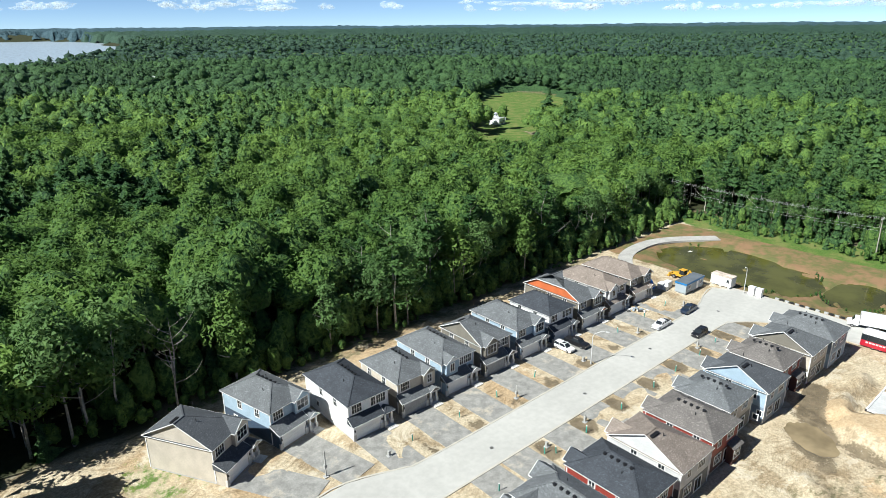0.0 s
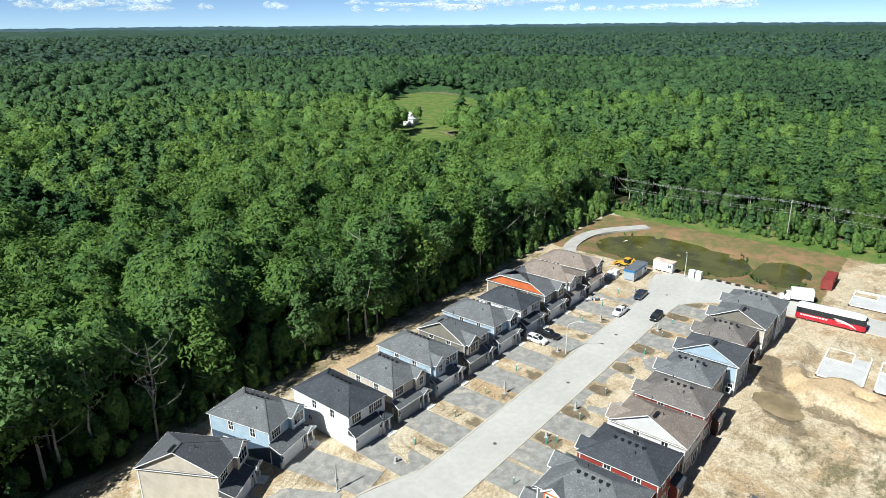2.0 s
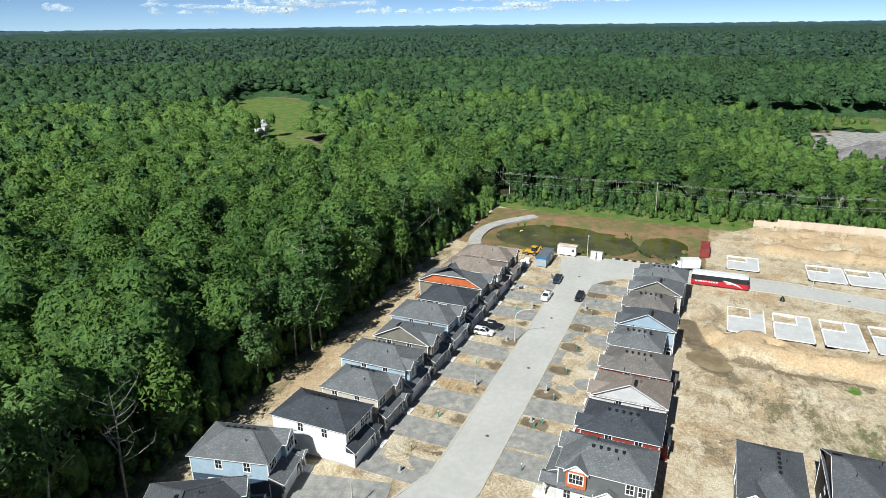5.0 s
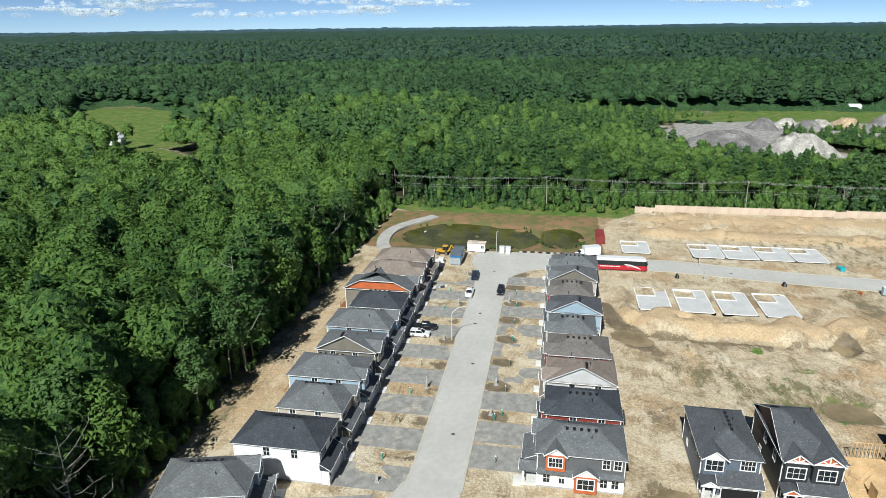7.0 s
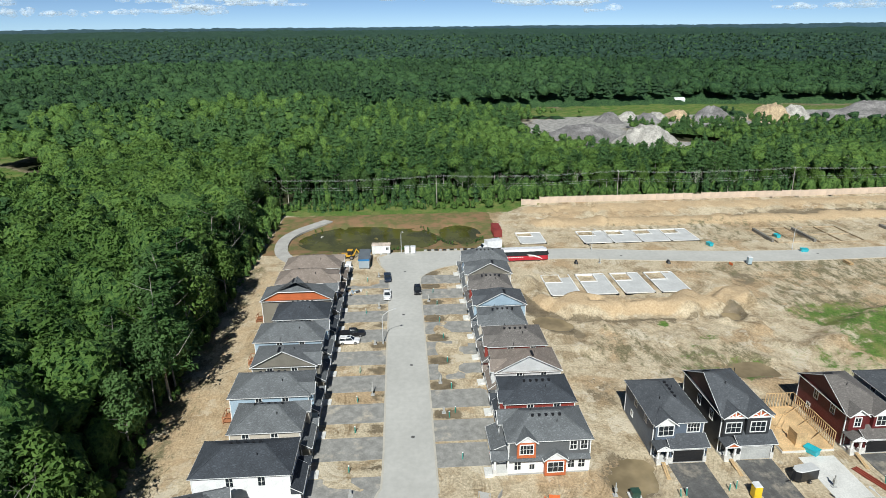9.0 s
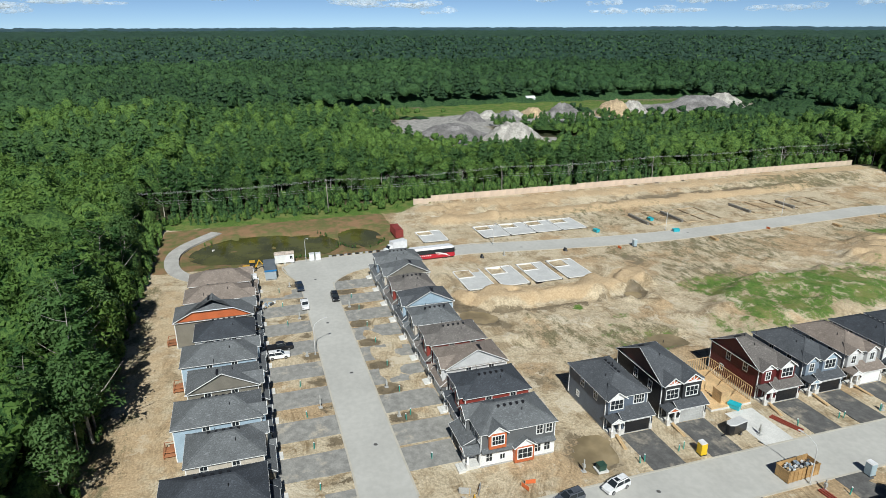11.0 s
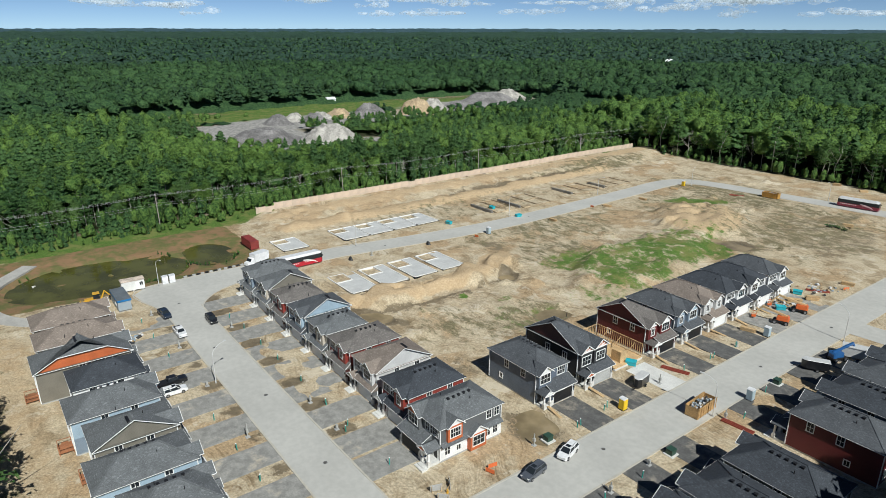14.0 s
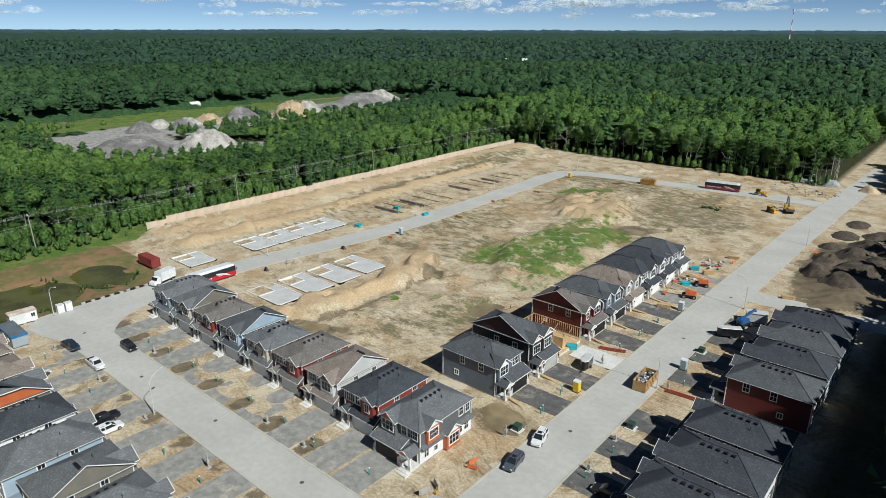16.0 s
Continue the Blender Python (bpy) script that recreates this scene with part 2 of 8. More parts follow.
def ground_z(x, y):
    x, y = np.asarray(x, float), np.asarray(y, float)
    z = (fbm(x, y, 9.0, 11) - 0.5) * 0.35 * smooth01((np.abs(y - 20) - 0) / 40)
    z = z * 0.6
    # the bank along the fence, and its slope towards the lots
    far = smooth01((x - 181) / 15) * (1 - smooth01((x - 203) / 8)) * smooth01((26 - y) / 14)
    z = z + 2.0 * far
    # spoil round the foundations, the heap by the bend, the grassy mound, the dug soil beside the street
    lobe = vnoise(y + 0.3 * x, y * 0, 5.5, 15)
    z = z + strip(x, y, [(112.5, 25), (110.8, 17), (110.2, 2), (111, -14), (114, -19)], 3.9 + 3.2 * (lobe - 0.5) + 2.2 * (fbm(x, y, 3.0, 3) - 0.5), 3.4) * 2.6 * (0.55 + 0.5 * lobe + 0.5 * fbm(x, y, 3.5, 4))
    z = z + strip(x, y, [(131, 29), (121, 28.6), (114, 27.5)], 1.5 + 1.2 * (fbm(x, y, 3.0, 6) - 0.5), 2.0) * 1.5 * (0.5 + fbm(x, y, 3.0, 7))
    z = z + blob(x, y, 104, -104, 13, 19, 25, 0.9, 8, 0.6) * 3.4 * (0.65 + 0.7 * fbm(x, y, 5, 18))
    z = z + blob(x, y, 92, -56, 12, 29, 8, 0.6, 21, 0.7) * 1.7 * (0.5 + fbm(x, y, 6, 19))
    # ruts and humps left by the machines
    yard = smooth01((x - 62) / 5) * smooth01((200 - x) / 6) * smooth01((30 - y) / 4) * smooth01((y + 190) / 10)
    yard = yard * (1 - strip(x, y, [(150.8, 30), (147.6, -8), (143.5, -50), (145.6, -120), (146.8, -142), (134, -159), (91, -164.3), (42, -168)], 12, 5)) * (1 - strip(x, y, [(122, 30), (122, -25)], 10, 4)) * (1 - strip(x, y, [(168, 30), (168, -130)], 9, 4))
    z = z + yard * 0.5 * (fbm(x, y, 4.5, 14) - 0.5) + yard * 0.9 * np.clip(fbm(x, y, 11, 16) - 0.58, 0, 1) * 3
    z = z + yard * 2.2 * np.clip(fbm(x, y, 6, 24) - 0.66, 0, 1) * 3
    z = z + yard * 0.22 * (fbm(x, y, 1.9, 25) - 0.5)
    z = z + blob(x, y, 18, -92, 10, 26, 0, 0.9, 33, 0.9) * 1.6 * (0.4 + 1.2 * fbm(x, y, 4, 44))
    z = z + strip(x, y, [(181, 14), (180, -60), (183, -150)], 3.0 + 3 * (fbm(x, y, 6, 32) - 0.5), 3) * 1.5 * (0.3 + 1.2 * fbm(x, y, 5, 31))
    z = z - pond_mask(x, y) * 1.6 - smooth01(pond_mask(x, y, 5.0)) * 0.5
    # shallow hollows where water stands
    for cx, cy, rx, ry, turn in PUDDLES:
        q = blob(x, y, cx, cy, rx, ry, turn, 0.9, 17, 0.6)
        q = smooth01(q * 1.7 + 2.2 * (fbm(x, y, 3.4, 19) - 0.5) - 0.35)
        z = z * (1 - q) - 0.34 * q
    # the beds of the streets are level
    bed = strip(x, y, [(40, 62), (140, 62), (151, 60), (151, 14), (147.6, -8), (143.5, -50), (145.6, -120), (146.8, -142), (134, -159), (91, -164.3), (42, -168)], 5.6, 1.6)
    bed = np.maximum(bed, strip(x, y, [(39.7, 62), (39.7, 0), (38.5, -120), (33, -260)], 6.0, 1.6))
    z = z * (1 - bed) - 0.03 * bed
    # the land rises gently towards the far ridges
    rr = np.hypot(x, y - 40)
    z = z + 32 * smooth01((rr - 900) / 4000) + 10 * fbm(x, y, 900, 51) * smooth01((rr - 500) / 1500)
    lake = blob(x, y, 260, 2400, 430, 1450, -14, 0.12, 71, 0.25)
    z = z * (1 - lake) - 6 * lake
    return z


PUDDLES = [(84, -89, 7.5, 3.2, 0), (51.6, 28.2, 4.8, 3.3, -40), (81.3, -6.8, 3.2, 4.4, 0), (104.3, 28.2, 4.6, 2.8, 60), (105.2, -14.6, 2.4, 3.4, 30)]


def lines(stops):
    """Grid lines, from (start, step) pairs to the last stop."""
    out = []
    for (a, s), (b, _) in zip(stops, stops[1:]):
        n = max(1, int(round((b - a) / s)))
        out += [a + (b - a) * i / n for i in range(n)]
    return np.array(out + [stops[-1][0]])


def quads(nx, ny):
    i, j = np.meshgrid(np.arange(nx - 1), np.arange(ny - 1), indexing="ij")
    a = (i * ny + j).ravel()
    return np.stack([a, a + ny, a + ny + 1, a + 1], 1)


def fast_mesh(name, verts, faces, material=None, smooth=False):
    """A mesh from arrays; all faces have the same number of corners."""
    me = bpy.data.meshes.new(name)
    k = faces.shape[1]
    me.vertices.add(len(verts))
    me.vertices.foreach_set("co", np.asarray(verts, np.float32).ravel())
    me.loops.add(faces.size)
    me.loops.foreach_set("vertex_index", np.asarray(faces, np.int32).ravel())
    me.polygons.add(len(faces))
    me.polygons.foreach_set("loop_start", np.arange(0, faces.size, k, dtype=np.int32))
    me.polygons.foreach_set("use_smooth", np.full(len(faces), smooth))
    me.update(calc_edges=True)
    if material:
        me.materials.append(material)
    return me


def attr(me, name, values):
    a = me.attributes.new(name, "FLOAT", "POINT")
    a.data.foreach_set("value", np.asarray(values, np.float32).ravel())


def ground_material():
    m, nt, ns, ln, p = nodes_of("bare_sandy_soil")
    co = ns.new("ShaderNodeNewGeometry").outputs["Position"]

    def at(n):
        a = ns.new("ShaderNodeAttribute")
        a.attribute_name = n
        return a.outputs["Fac"]
    n1, n2, n3, n4 = noise_tex(nt, co, 0.06, 6, 0.6), noise_tex(nt, co, 0.35, 6, 0.65), noise_tex(nt, co, 2.2, 5, 0.7), noise_tex(nt, co, 0.16, 5, 0.6)
    sand = mixer(nt, ramp(nt, n2, 0.3, 0.7), (0.43, 0.34, 0.222), (0.6, 0.505, 0.36))
    sand = mixer(nt, ramp(nt, n1, 0.42, 0.62), sand, (0.55, 0.465, 0.33))
    sand = mixer(nt, ramp(nt, noise_tex(nt, co, 0.045, 5, 0.62), 0.52, 0.6), sand, (0.47, 0.345, 0.21))
    sand = mixer(nt, mathn(nt, "MULTIPLY", ramp(nt, n4, 0.54, 0.62), 0.75), sand, (0.33, 0.25, 0.152))
    sand = mixer(nt, 1.0, sand, mixer(nt, ramp(nt, n3, 0.35, 0.65), (0.74,) * 3, (1.16,) * 3), "MULTIPLY")
    clod = ramp(nt, noise_tex(nt, co, 0.8, 9, 0.78), 0.5, 0.56)
    patchy = ramp(nt, noise_tex(nt, co, 0.09, 4, 0.6), 0.46, 0.56)
    sand = mixer(nt, mathn(nt, "MULTIPLY", clod, mathn(nt, "ADD", 0.04, mathn(nt, "MULTIPLY", patchy, 0.42))), sand, (0.27, 0.2, 0.12))
    sand = mixer(nt, mathn(nt, "MULTIPLY", ramp(nt, noise_tex(nt, co, 0.13, 8, 0.7), 0.56, 0.6), 0.7), sand, (0.6, 0.53, 0.41))
    for turn, k in ((0.5, 0.83), (-0.75, 0.85), (1.45, 0.86)):
        mp = ns.new("ShaderNodeMapping")
        mp.inputs["Rotation"].default_value, mp.inputs["Scale"].default_value = (0, 0, turn), (0.04, 1.5, 1.0)
        wob = ns.new("ShaderNodeTexNoise")
        wob.inputs["Scale"].default_value, wob.inputs["Detail"].default_value = 0.035, 2.0
        ln.new(co, wob.inputs["Vector"])
        vm = ns.new("ShaderNodeVectorMath")
        vm.operation = "MULTIPLY_ADD"
        ln.new(wob.outputs["Color"], vm.inputs[0])
        vm.inputs[1].default_value = (60, 60, 0)
        ln.new(co, vm.inputs[2])
        ln.new(vm.outputs[0], mp.inputs["Vector"])
        sand = mixer(nt, 1.0, sand, mixer(nt, mathn(nt, "MULTIPLY", ramp(nt, noise_tex(nt, mp.outputs[0], 1.0, 4, 0.6), 0.54, 0.58), ramp(nt, n4, 0.4, 0.55)), (1, 1, 1), (k, k * 0.98, k * 0.95)), "MULTIPLY")
    fr = ramp(nt, mathn(nt, "ADD", at("fresh"), mathn(nt, "MULTIPLY", mathn(nt, "SUBTRACT", n2, 0.5), 0.6)), 0.35, 0.65)
    sand = mixer(nt, fr, sand, mixer(nt, ramp(nt, n3, 0.3, 0.7), (0.4, 0.285, 0.165), (0.56, 0.43, 0.275)))
    dark = mixer(nt, ramp(nt, n2, 0.3, 0.7), (0.12, 0.095, 0.062), (0.22, 0.175, 0.115))
    dk = ramp(nt, mathn(nt, "ADD", mathn(nt, "ADD", at("damp"), mathn(nt, "MULTIPLY", mathn(nt, "SUBTRACT", n2, 0.5), 1.1)), mathn(nt, "MULTIPLY", mathn(nt, "SUBTRACT", n3, 0.5), 0.9)), 0.4, 0.6)
    c = mixer(nt, dk, sand, dark)
    olive = mixer(nt, ramp(nt, n3, 0.3, 0.7), (0.12, 0.105, 0.055), (0.24, 0.21, 0.125))
    ms = ns.new("ShaderNodeMapping")
    ms.inputs["Rotation"].default_value, ms.inputs["Scale"].default_value = (0, 0, 0.9), (0.2, 0.42, 1.0)
    ln.new(co, ms.inputs["Vector"])
    streak = noise_tex(nt, ms.outputs[0], 1.0, 9, 0.78)
    ok = ramp(nt, mathn(nt, "ADD", at("moss"), mathn(nt, "MULTIPLY", mathn(nt, "SUBTRACT", streak, 0.5), 2.2)), 0.36, 0.7)
    c = mixer(nt, ok, c, olive)
    stones = ramp(nt, noise_tex(nt, co, 3.5, 2, 0.5), 0.7, 0.74)
    c = mixer(nt, mathn(nt, "MULTIPLY", stones, 0.55), c, (0.62, 0.58, 0.5))
    grass = mixer(nt, ramp(nt, n3, 0.3, 0.7), (0.05, 0.095, 0.018), (0.13, 0.215, 0.045))
    grass = mixer(nt, mathn(nt, "MULTIPLY", ramp(nt, n4, 0.45, 0.6), 0.55), grass, (0.22, 0.21, 0.075))
    gk = ramp(nt, mathn(nt, "ADD", mathn(nt, "ADD", at("grass"), mathn(nt, "MULTIPLY", mathn(nt, "SUBTRACT", n2, 0.5), 1.5)), mathn(nt, "MULTIPLY", mathn(nt, "SUBTRACT", n3, 0.5), 0.8)), 0.4, 0.7)
    c = mixer(nt, gk, c, grass)
    dry = mixer(nt, ramp(nt, mathn(nt, "ADD", mathn(nt, "MULTIPLY", n2, 0.5), mathn(nt, "MULTIPLY", n4, 0.5)), 0.42, 0.58), (0.25, 0.155, 0.085), (0.13, 0.135, 0.05))
    bk = ramp(nt, mathn(nt, "ADD", at("bank"), mathn(nt, "MULTIPLY", mathn(nt, "SUBTRACT", n2, 0.5), 0.5)), 0.4, 0.6)
    c = mixer(nt, bk, c, dry)
    gravel = mixer(nt, ramp(nt, n2, 0.3, 0.7), (0.2, 0.195, 0.185), (0.42, 0.4, 0.37))
    c = mixer(nt, at("gravel"), c, gravel)
    # forest floor, with the dark beneath the crowns put into its colour
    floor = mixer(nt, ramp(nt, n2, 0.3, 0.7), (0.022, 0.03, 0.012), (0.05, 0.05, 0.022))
    c = mixer(nt, at("wood_and_shade"), c, floor)
    ln.new(c, p.inputs["Base Color"])
    ln.new(mathn(nt, "SUBTRACT", 0.95, mathn(nt, "MULTIPLY", ramp(nt, at("damp"), 0.55, 0.9), 0.6)), p.inputs["Roughness"])
    p.inputs["Specular IOR Level"].default_value = 0.2
    b = ns.new("ShaderNodeBump")
    b.inputs["Strength"].default_value, b.inputs["Distance"].default_value = 0.8, 0.22
    ln.new(mathn(nt, "ADD", n3, mathn(nt, "MULTIPLY", n2, 2.0)), b.inputs["Height"])
    ln.new(b.outputs[0], p.inputs["Normal"])
    return m


def wood_mask(x, y):
    """1 where the forest stands."""
    e = (fbm(x, y, 14, 61) - 0.5) * 5
    north = smooth01((y - 107 + 4.0 * smooth01((135 - x) / 20) - e) / 3)
    east = smooth01((x - 213 - e - 14 * smooth01((y - 20) / 30) * 0) / 3)
    south = smooth01((-201 - e - y) / 3) * smooth01((np.where(x > 45, x - 45, 0)) / 1 + (x < 20))
    west = smooth01((-3 - e * 0.6 - x) / 2) * smooth01((100 - y) / 5)
    w = np.maximum.reduce([north, east, south, west])
    clear = np.zeros(np.shape(x))
    for cx, cy, rx, ry, turn in CLEARINGS:
        c = blob(x, y, cx, cy, rx, ry, turn, 0.15, 71, 0.25)
        if -330 < cy < -50 and cx < 450:
            c = c * (1 - smooth01((fbm(x, y, 34, 77) - 0.71) / 0.04))
        clear = np.maximum(clear, c)
    return w * (1 - clear)


# centre, half sizes, turn of the fields, the pit and the lake in the forest
CLEARINGS = [(400, 355, 128, 45, 42), (252, 238, 70, 20, 43), (312, -78, 27, 34, 0), (370, -46, 50, 36, 0), (416, -118, 30, 96, 0), (425, -262, 34, 92, 8),
             (476, -150, 36, 190, 0), (720, 1170, 130, 120, -45), (260, 2400, 430, 1500, -14), (240, 700, 30, 80, 0), (640, -850, 90, 50, 50), (132, -800, 26, 70, 0), (318, 304, 26, 14, 42)]
gx = lines([(-4900, 400), (-500, 60), (-80, 8), (-10, 1.6), (98, 0.8), (122, 1.6), (215, 4), (470, 40), (1200, 200), (4900, 1)])
gy = lines([(-4900, 400), (-900, 60), (-330, 5), (-215, 1.6), (-27, 0.9), (36, 1.6), (112, 8), (460, 40), (1200, 200), (4900, 1)])
GX, GY = np.meshgrid(gx, gy, indexing="ij")
GZ = ground_z(GX, GY)
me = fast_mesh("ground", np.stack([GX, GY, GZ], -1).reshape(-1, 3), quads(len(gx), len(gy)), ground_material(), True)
wm = wood_mask(GX, GY)
site = (1 - wm)
grass = np.maximum.reduce([blob(GX, GY, 91, -58, 14, 36, 8, 1.1, 91, 1.0) * 0.7, blob(GX, GY, 121, -127, 5, 13, -40, 1, 92, 0.8) * 0.85, blob(GX, GY, 86, -80, 10, 12, 0, 1.0, 90, 0.9) * 0.74,
                           blob(GX, GY, 82, -5, 6.5, 6, 0, 1.0, 79, 0.7) * 0.5, blob(GX, GY, 102, 3.4, 1.6, 1.2, 0, 1, 78, 0.6) * 0.75, blob(GX, GY, 94.5, -3, 2.4, 4.5, 0, 1, 77, 0.8) * 0.5,
                           blob(GX, GY, 84, 3, 9, 7, 0, 1.2, 93, 0.9) * 0.4, blob(GX, GY, 103, -40, 8, 14, 0, 1, 94, 0.9) * 0.66,
                           blob(GX, GY, 168, 50, 6, 5, 0, 0.8, 95, 0.6) * 0.9, blob(GX, GY, 204, 60, 9, 48, 0, 0.5, 96, 0.4),
                           blob(GX, GY, 22, 90, 8, 8, 0, 1, 97, 0.8) * 0.5, blob(GX, GY, 2, -10, 7, 70, 0, 1, 98, 0.9) * 0.45, strip(GX, GY, [(30, 106), (200, 108)], 3, 4) * 0.5, pond_mask(GX, GY, 3.5) * (1 - pond_mask(GX, GY, -0.5)) * 0.62,
                           smooth01((GX - 202) / 4) * smooth01((216 - GX) / 3) * smooth01((GY + 205) / 6)])
for cx, cy, rx, ry, turn in (CLEARINGS[0], CLEARINGS[1], CLEARINGS[6], CLEARINGS[7], CLEARINGS[9], CLEARINGS[10], CLEARINGS[12]):
    grass = np.maximum(grass, blob(GX, GY, cx, cy, rx + 4, ry + 4, turn, 0.2, 71, 0.25))
damp = np.maximum.reduce([strip(GX, GY, [(118, 34), (110, 33), (105.5, 27), (103.5, 14), (103, 2), (105, -10)], 1.6, 3.0) * 0.5, strip(GX, GY, [(121, 33.5), (112, 31.5), (106, 27)], 2.2, 2.5) * 0.9, strip(GX, GY, [(106.5, 27), (104.6, 14), (104, 0)], 1.0, 2.0) * 0.7, blob(GX, GY, 103.5, 27.5, 7.5, 4.2, 20, 1.0, 81, 1.3) * 0.9,
                          blob(GX, GY, 81, -6, 3.6, 4.6, 0, 0.7, 84, 0.6) * 0.85, blob(GX, GY, 76, 25, 5, 4, 0, 1.2, 83, 1.2) * 0.5, blob(GX, GY, 82, -90, 6, 5, 20, 0.7, 82, 0.6) * 0.9, blob(GX, GY, 128, -29, 6, 4, 0, 1, 80, 0.9) * 0.55, blob(GX, GY, 53, 28.5, 6.5, 4.2, 10, 1.2, 85, 1.2) * 0.62,
                          blob(GX, GY, 72, -120, 26, 40, 0, 1.4, 86, 1.0) * 0.48, blob(GX, GY, 18, -92, 13, 34, 0, 0.6, 87, 0.6),
                          blob(GX, GY, 185, -100, 3, 60, 0, 1, 88, 0.9) * 0.6, blob(GX, GY, 105.5, -15, 3, 4, 30, 0.9, 89, 0.8) * 0.95])
moss = np.maximum.reduce([blob(GX, GY, 90, 16, 12, 11, 0, 1.2, 301, 0.9) * 0.5, blob(GX, GY, 84, 0, 8, 14, 0, 1.1, 302, 0.9) * 0.6, blob(GX, GY, 112, -40, 14, 16, 0, 1.2, 303, 0.9) * 0.52,
                          blob(GX, GY, 130, -60, 16, 40, 0, 1.2, 304, 1.0) * 0.52, blob(GX, GY, 78, -120, 24, 40, 0, 1.2, 305, 1.0) * 0.55, blob(GX, GY, 120, -150, 40, 22, 0, 1.2, 306, 1.0) * 0.6,
                          blob(GX, GY, 168, -40, 16, 60, 0, 1.2, 307, 1.0) * 0.42, blob(GX, GY, 188, -150, 10, 40, 0, 1.2, 308, 1.0) * 0.62, blob(GX, GY, 120, -118, 30, 22, 0, 1.2, 309, 1.0) * 0.5, strip(GX, GY, [(20, 103), (145, 103)], 4, 6) * 0.5])
# damp verge soil between the drives
for i in range(9):
    damp = np.maximum(damp, blob(GX, GY, 52.8 + 9.75 * i + 7.6, 55.2, 2.1, 3.0, 0, 0.6, 200 + i, 0.8) * 0.78)
    damp = np.maximum(damp, blob(GX, GY, 28.5 + 10.03 * (i + 2) + 8.2, 67.6, 1.8, 1.9, 0, 0.6, 220 + i, 0.8) * 0.66)
fresh = np.maximum.reduce([strip(GX, GY, [(114, 30), (112.5, 18), (111.5, 2), (113, -16), (118, -21)], 5.0 + 3 * (fbm(GX, GY, 5, 62) - 0.5), 4) * 0.85, strip(GX, GY, [(181, 14), (180, -60), (183, -150)], 4.5, 4) * 0.8,
                           blob(GX, GY, 104, -104, 13, 19, 25, 0.9, 8, 0.6), strip(GX, GY, [(194, 15), (195, -100), (199, -195)], 5, 5) * 0.6, strip(GX, GY, [(60, 98), (140, 98)], 5, 6) * 0.5])
bank = np.maximum(smooth01((GX - 155) / 3) * smooth01((GY - 29) / 4) * smooth01((200 - GX) / 4) * smooth01((106 - GY) / 3),
                  strip(GX, GY, [(150, 104), (30, 106)], 3.5, 3) * 0.25)
gravel = np.maximum.reduce([blob(GX, GY, cx, cy, rx + 2, ry + 2, turn, 0.2, 71, 0.25) for cx, cy, rx, ry, turn in CLEARINGS[2:6]])
gravel = gravel * (1 - 0.6 * blob(GX, GY, 425, -205, 22, 30, 0, 0.5, 72, 0.4))
# the last term lays floor colour over the west yards as painted tree shade
for nm, val in (("grass", grass), ("damp", damp), ("bank", bank), ("moss", moss), ("fresh", fresh), ("gravel", gravel), ("wood_and_shade", np.maximum.reduce([blob(GX, GY, 260, 2400, 640, 1800, -14, 0.1, 71, 0.1), wm * (1 - grass) * (1 - gravel), smooth01((9 - GX) / 4) * smooth01((98 - GY) / 6) * smooth01((GY + 62) / 5) * 0.85]))):
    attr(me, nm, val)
tagged(new("ground", me), "sandy bare soil of a building site, with forest floor beyond", "ground", kind="structure")


def water_material(name, col, rough=0.06):
    m, nt, ns, ln, p = nodes_of(name)
    co = ns.new("ShaderNodeNewGeometry").outputs["Position"]
    n = noise_tex(nt, co, 0.12, 4)
    ln.new(mixer(nt, ramp(nt, n, 0.35, 0.65), Vector(col) * 0.7, Vector(col) * 1.3), p.inputs["Base Color"])
    p.inputs["Roughness"].default_value = rough
    p.inputs["IOR"].default_value = 1.33
    bump(nt, p, noise_tex(nt, co, 1.5, 3), 0.05, 0.05)
    return m


def sheet(name, label, category, outline, z, material):
    """A flat sheet within an outline, with an edge that reaches into the ground."""
    mb = MB()
    n = len(outline)
    mb.v = [(x, y, z) for x, y in outline] + [(x, y, z - 0.4) for x, y in outline]
    mb.f = [tuple(range(n)), tuple(range(2 * n - 1, n - 1, -1))] + [(i, n + i, n + (i + 1) % n, (i + 1) % n) for i in range(n)]
    return tagged(new(name, mb.mesh(name, material)), label, category, kind="structure")


def oval(cx, cy, rx, ry, turn=0.0, n=40, rag=0.0):
    c, s = math.cos(radians(turn)), math.sin(radians(turn))
    out = []
    for i in range(n):
        a = i * math.tau / n
        r = 1 + rag * (noise.noise((cx + 1.3 * math.cos(a), cy + 1.3 * math.sin(a), 0.5)))
        out.append((cx + (rx * math.cos(a) * c - ry * math.sin(a) * s) * r, cy + (rx * math.cos(a) * s + ry * math.sin(a) * c) * r))
    return out


POND_WATER = water_material("murky_pond_water", (0.078, 0.076, 0.018), 0.07)
sheet("water_1", "murky green-brown water of a storm pond", "water", [(156, 28), (194, 28), (194, 100), (156, 100)], -1.05, POND_WATER)
PUDDLE = water_material("muddy_puddle_water", (0.25, 0.195, 0.115), 0.12)
for i, (cx, cy, rx, ry, turn) in enumerate(PUDDLES):
    sheet("puddle_%d" % (i + 1), "shallow brown rainwater standing on bare soil", "puddle", oval(cx, cy, rx * 1.9, ry * 1.9, turn, 24), -0.2, PUDDLE)
# the lake's pale blue base colour holds the sky's reflection
sheet("water_2", "pale blue lake beyond the forest", "water", oval(260, 2400, 560, 1600, -14), -1.5, water_material("sky_tinted_water", (0.34, 0.4, 0.44), 0.3))



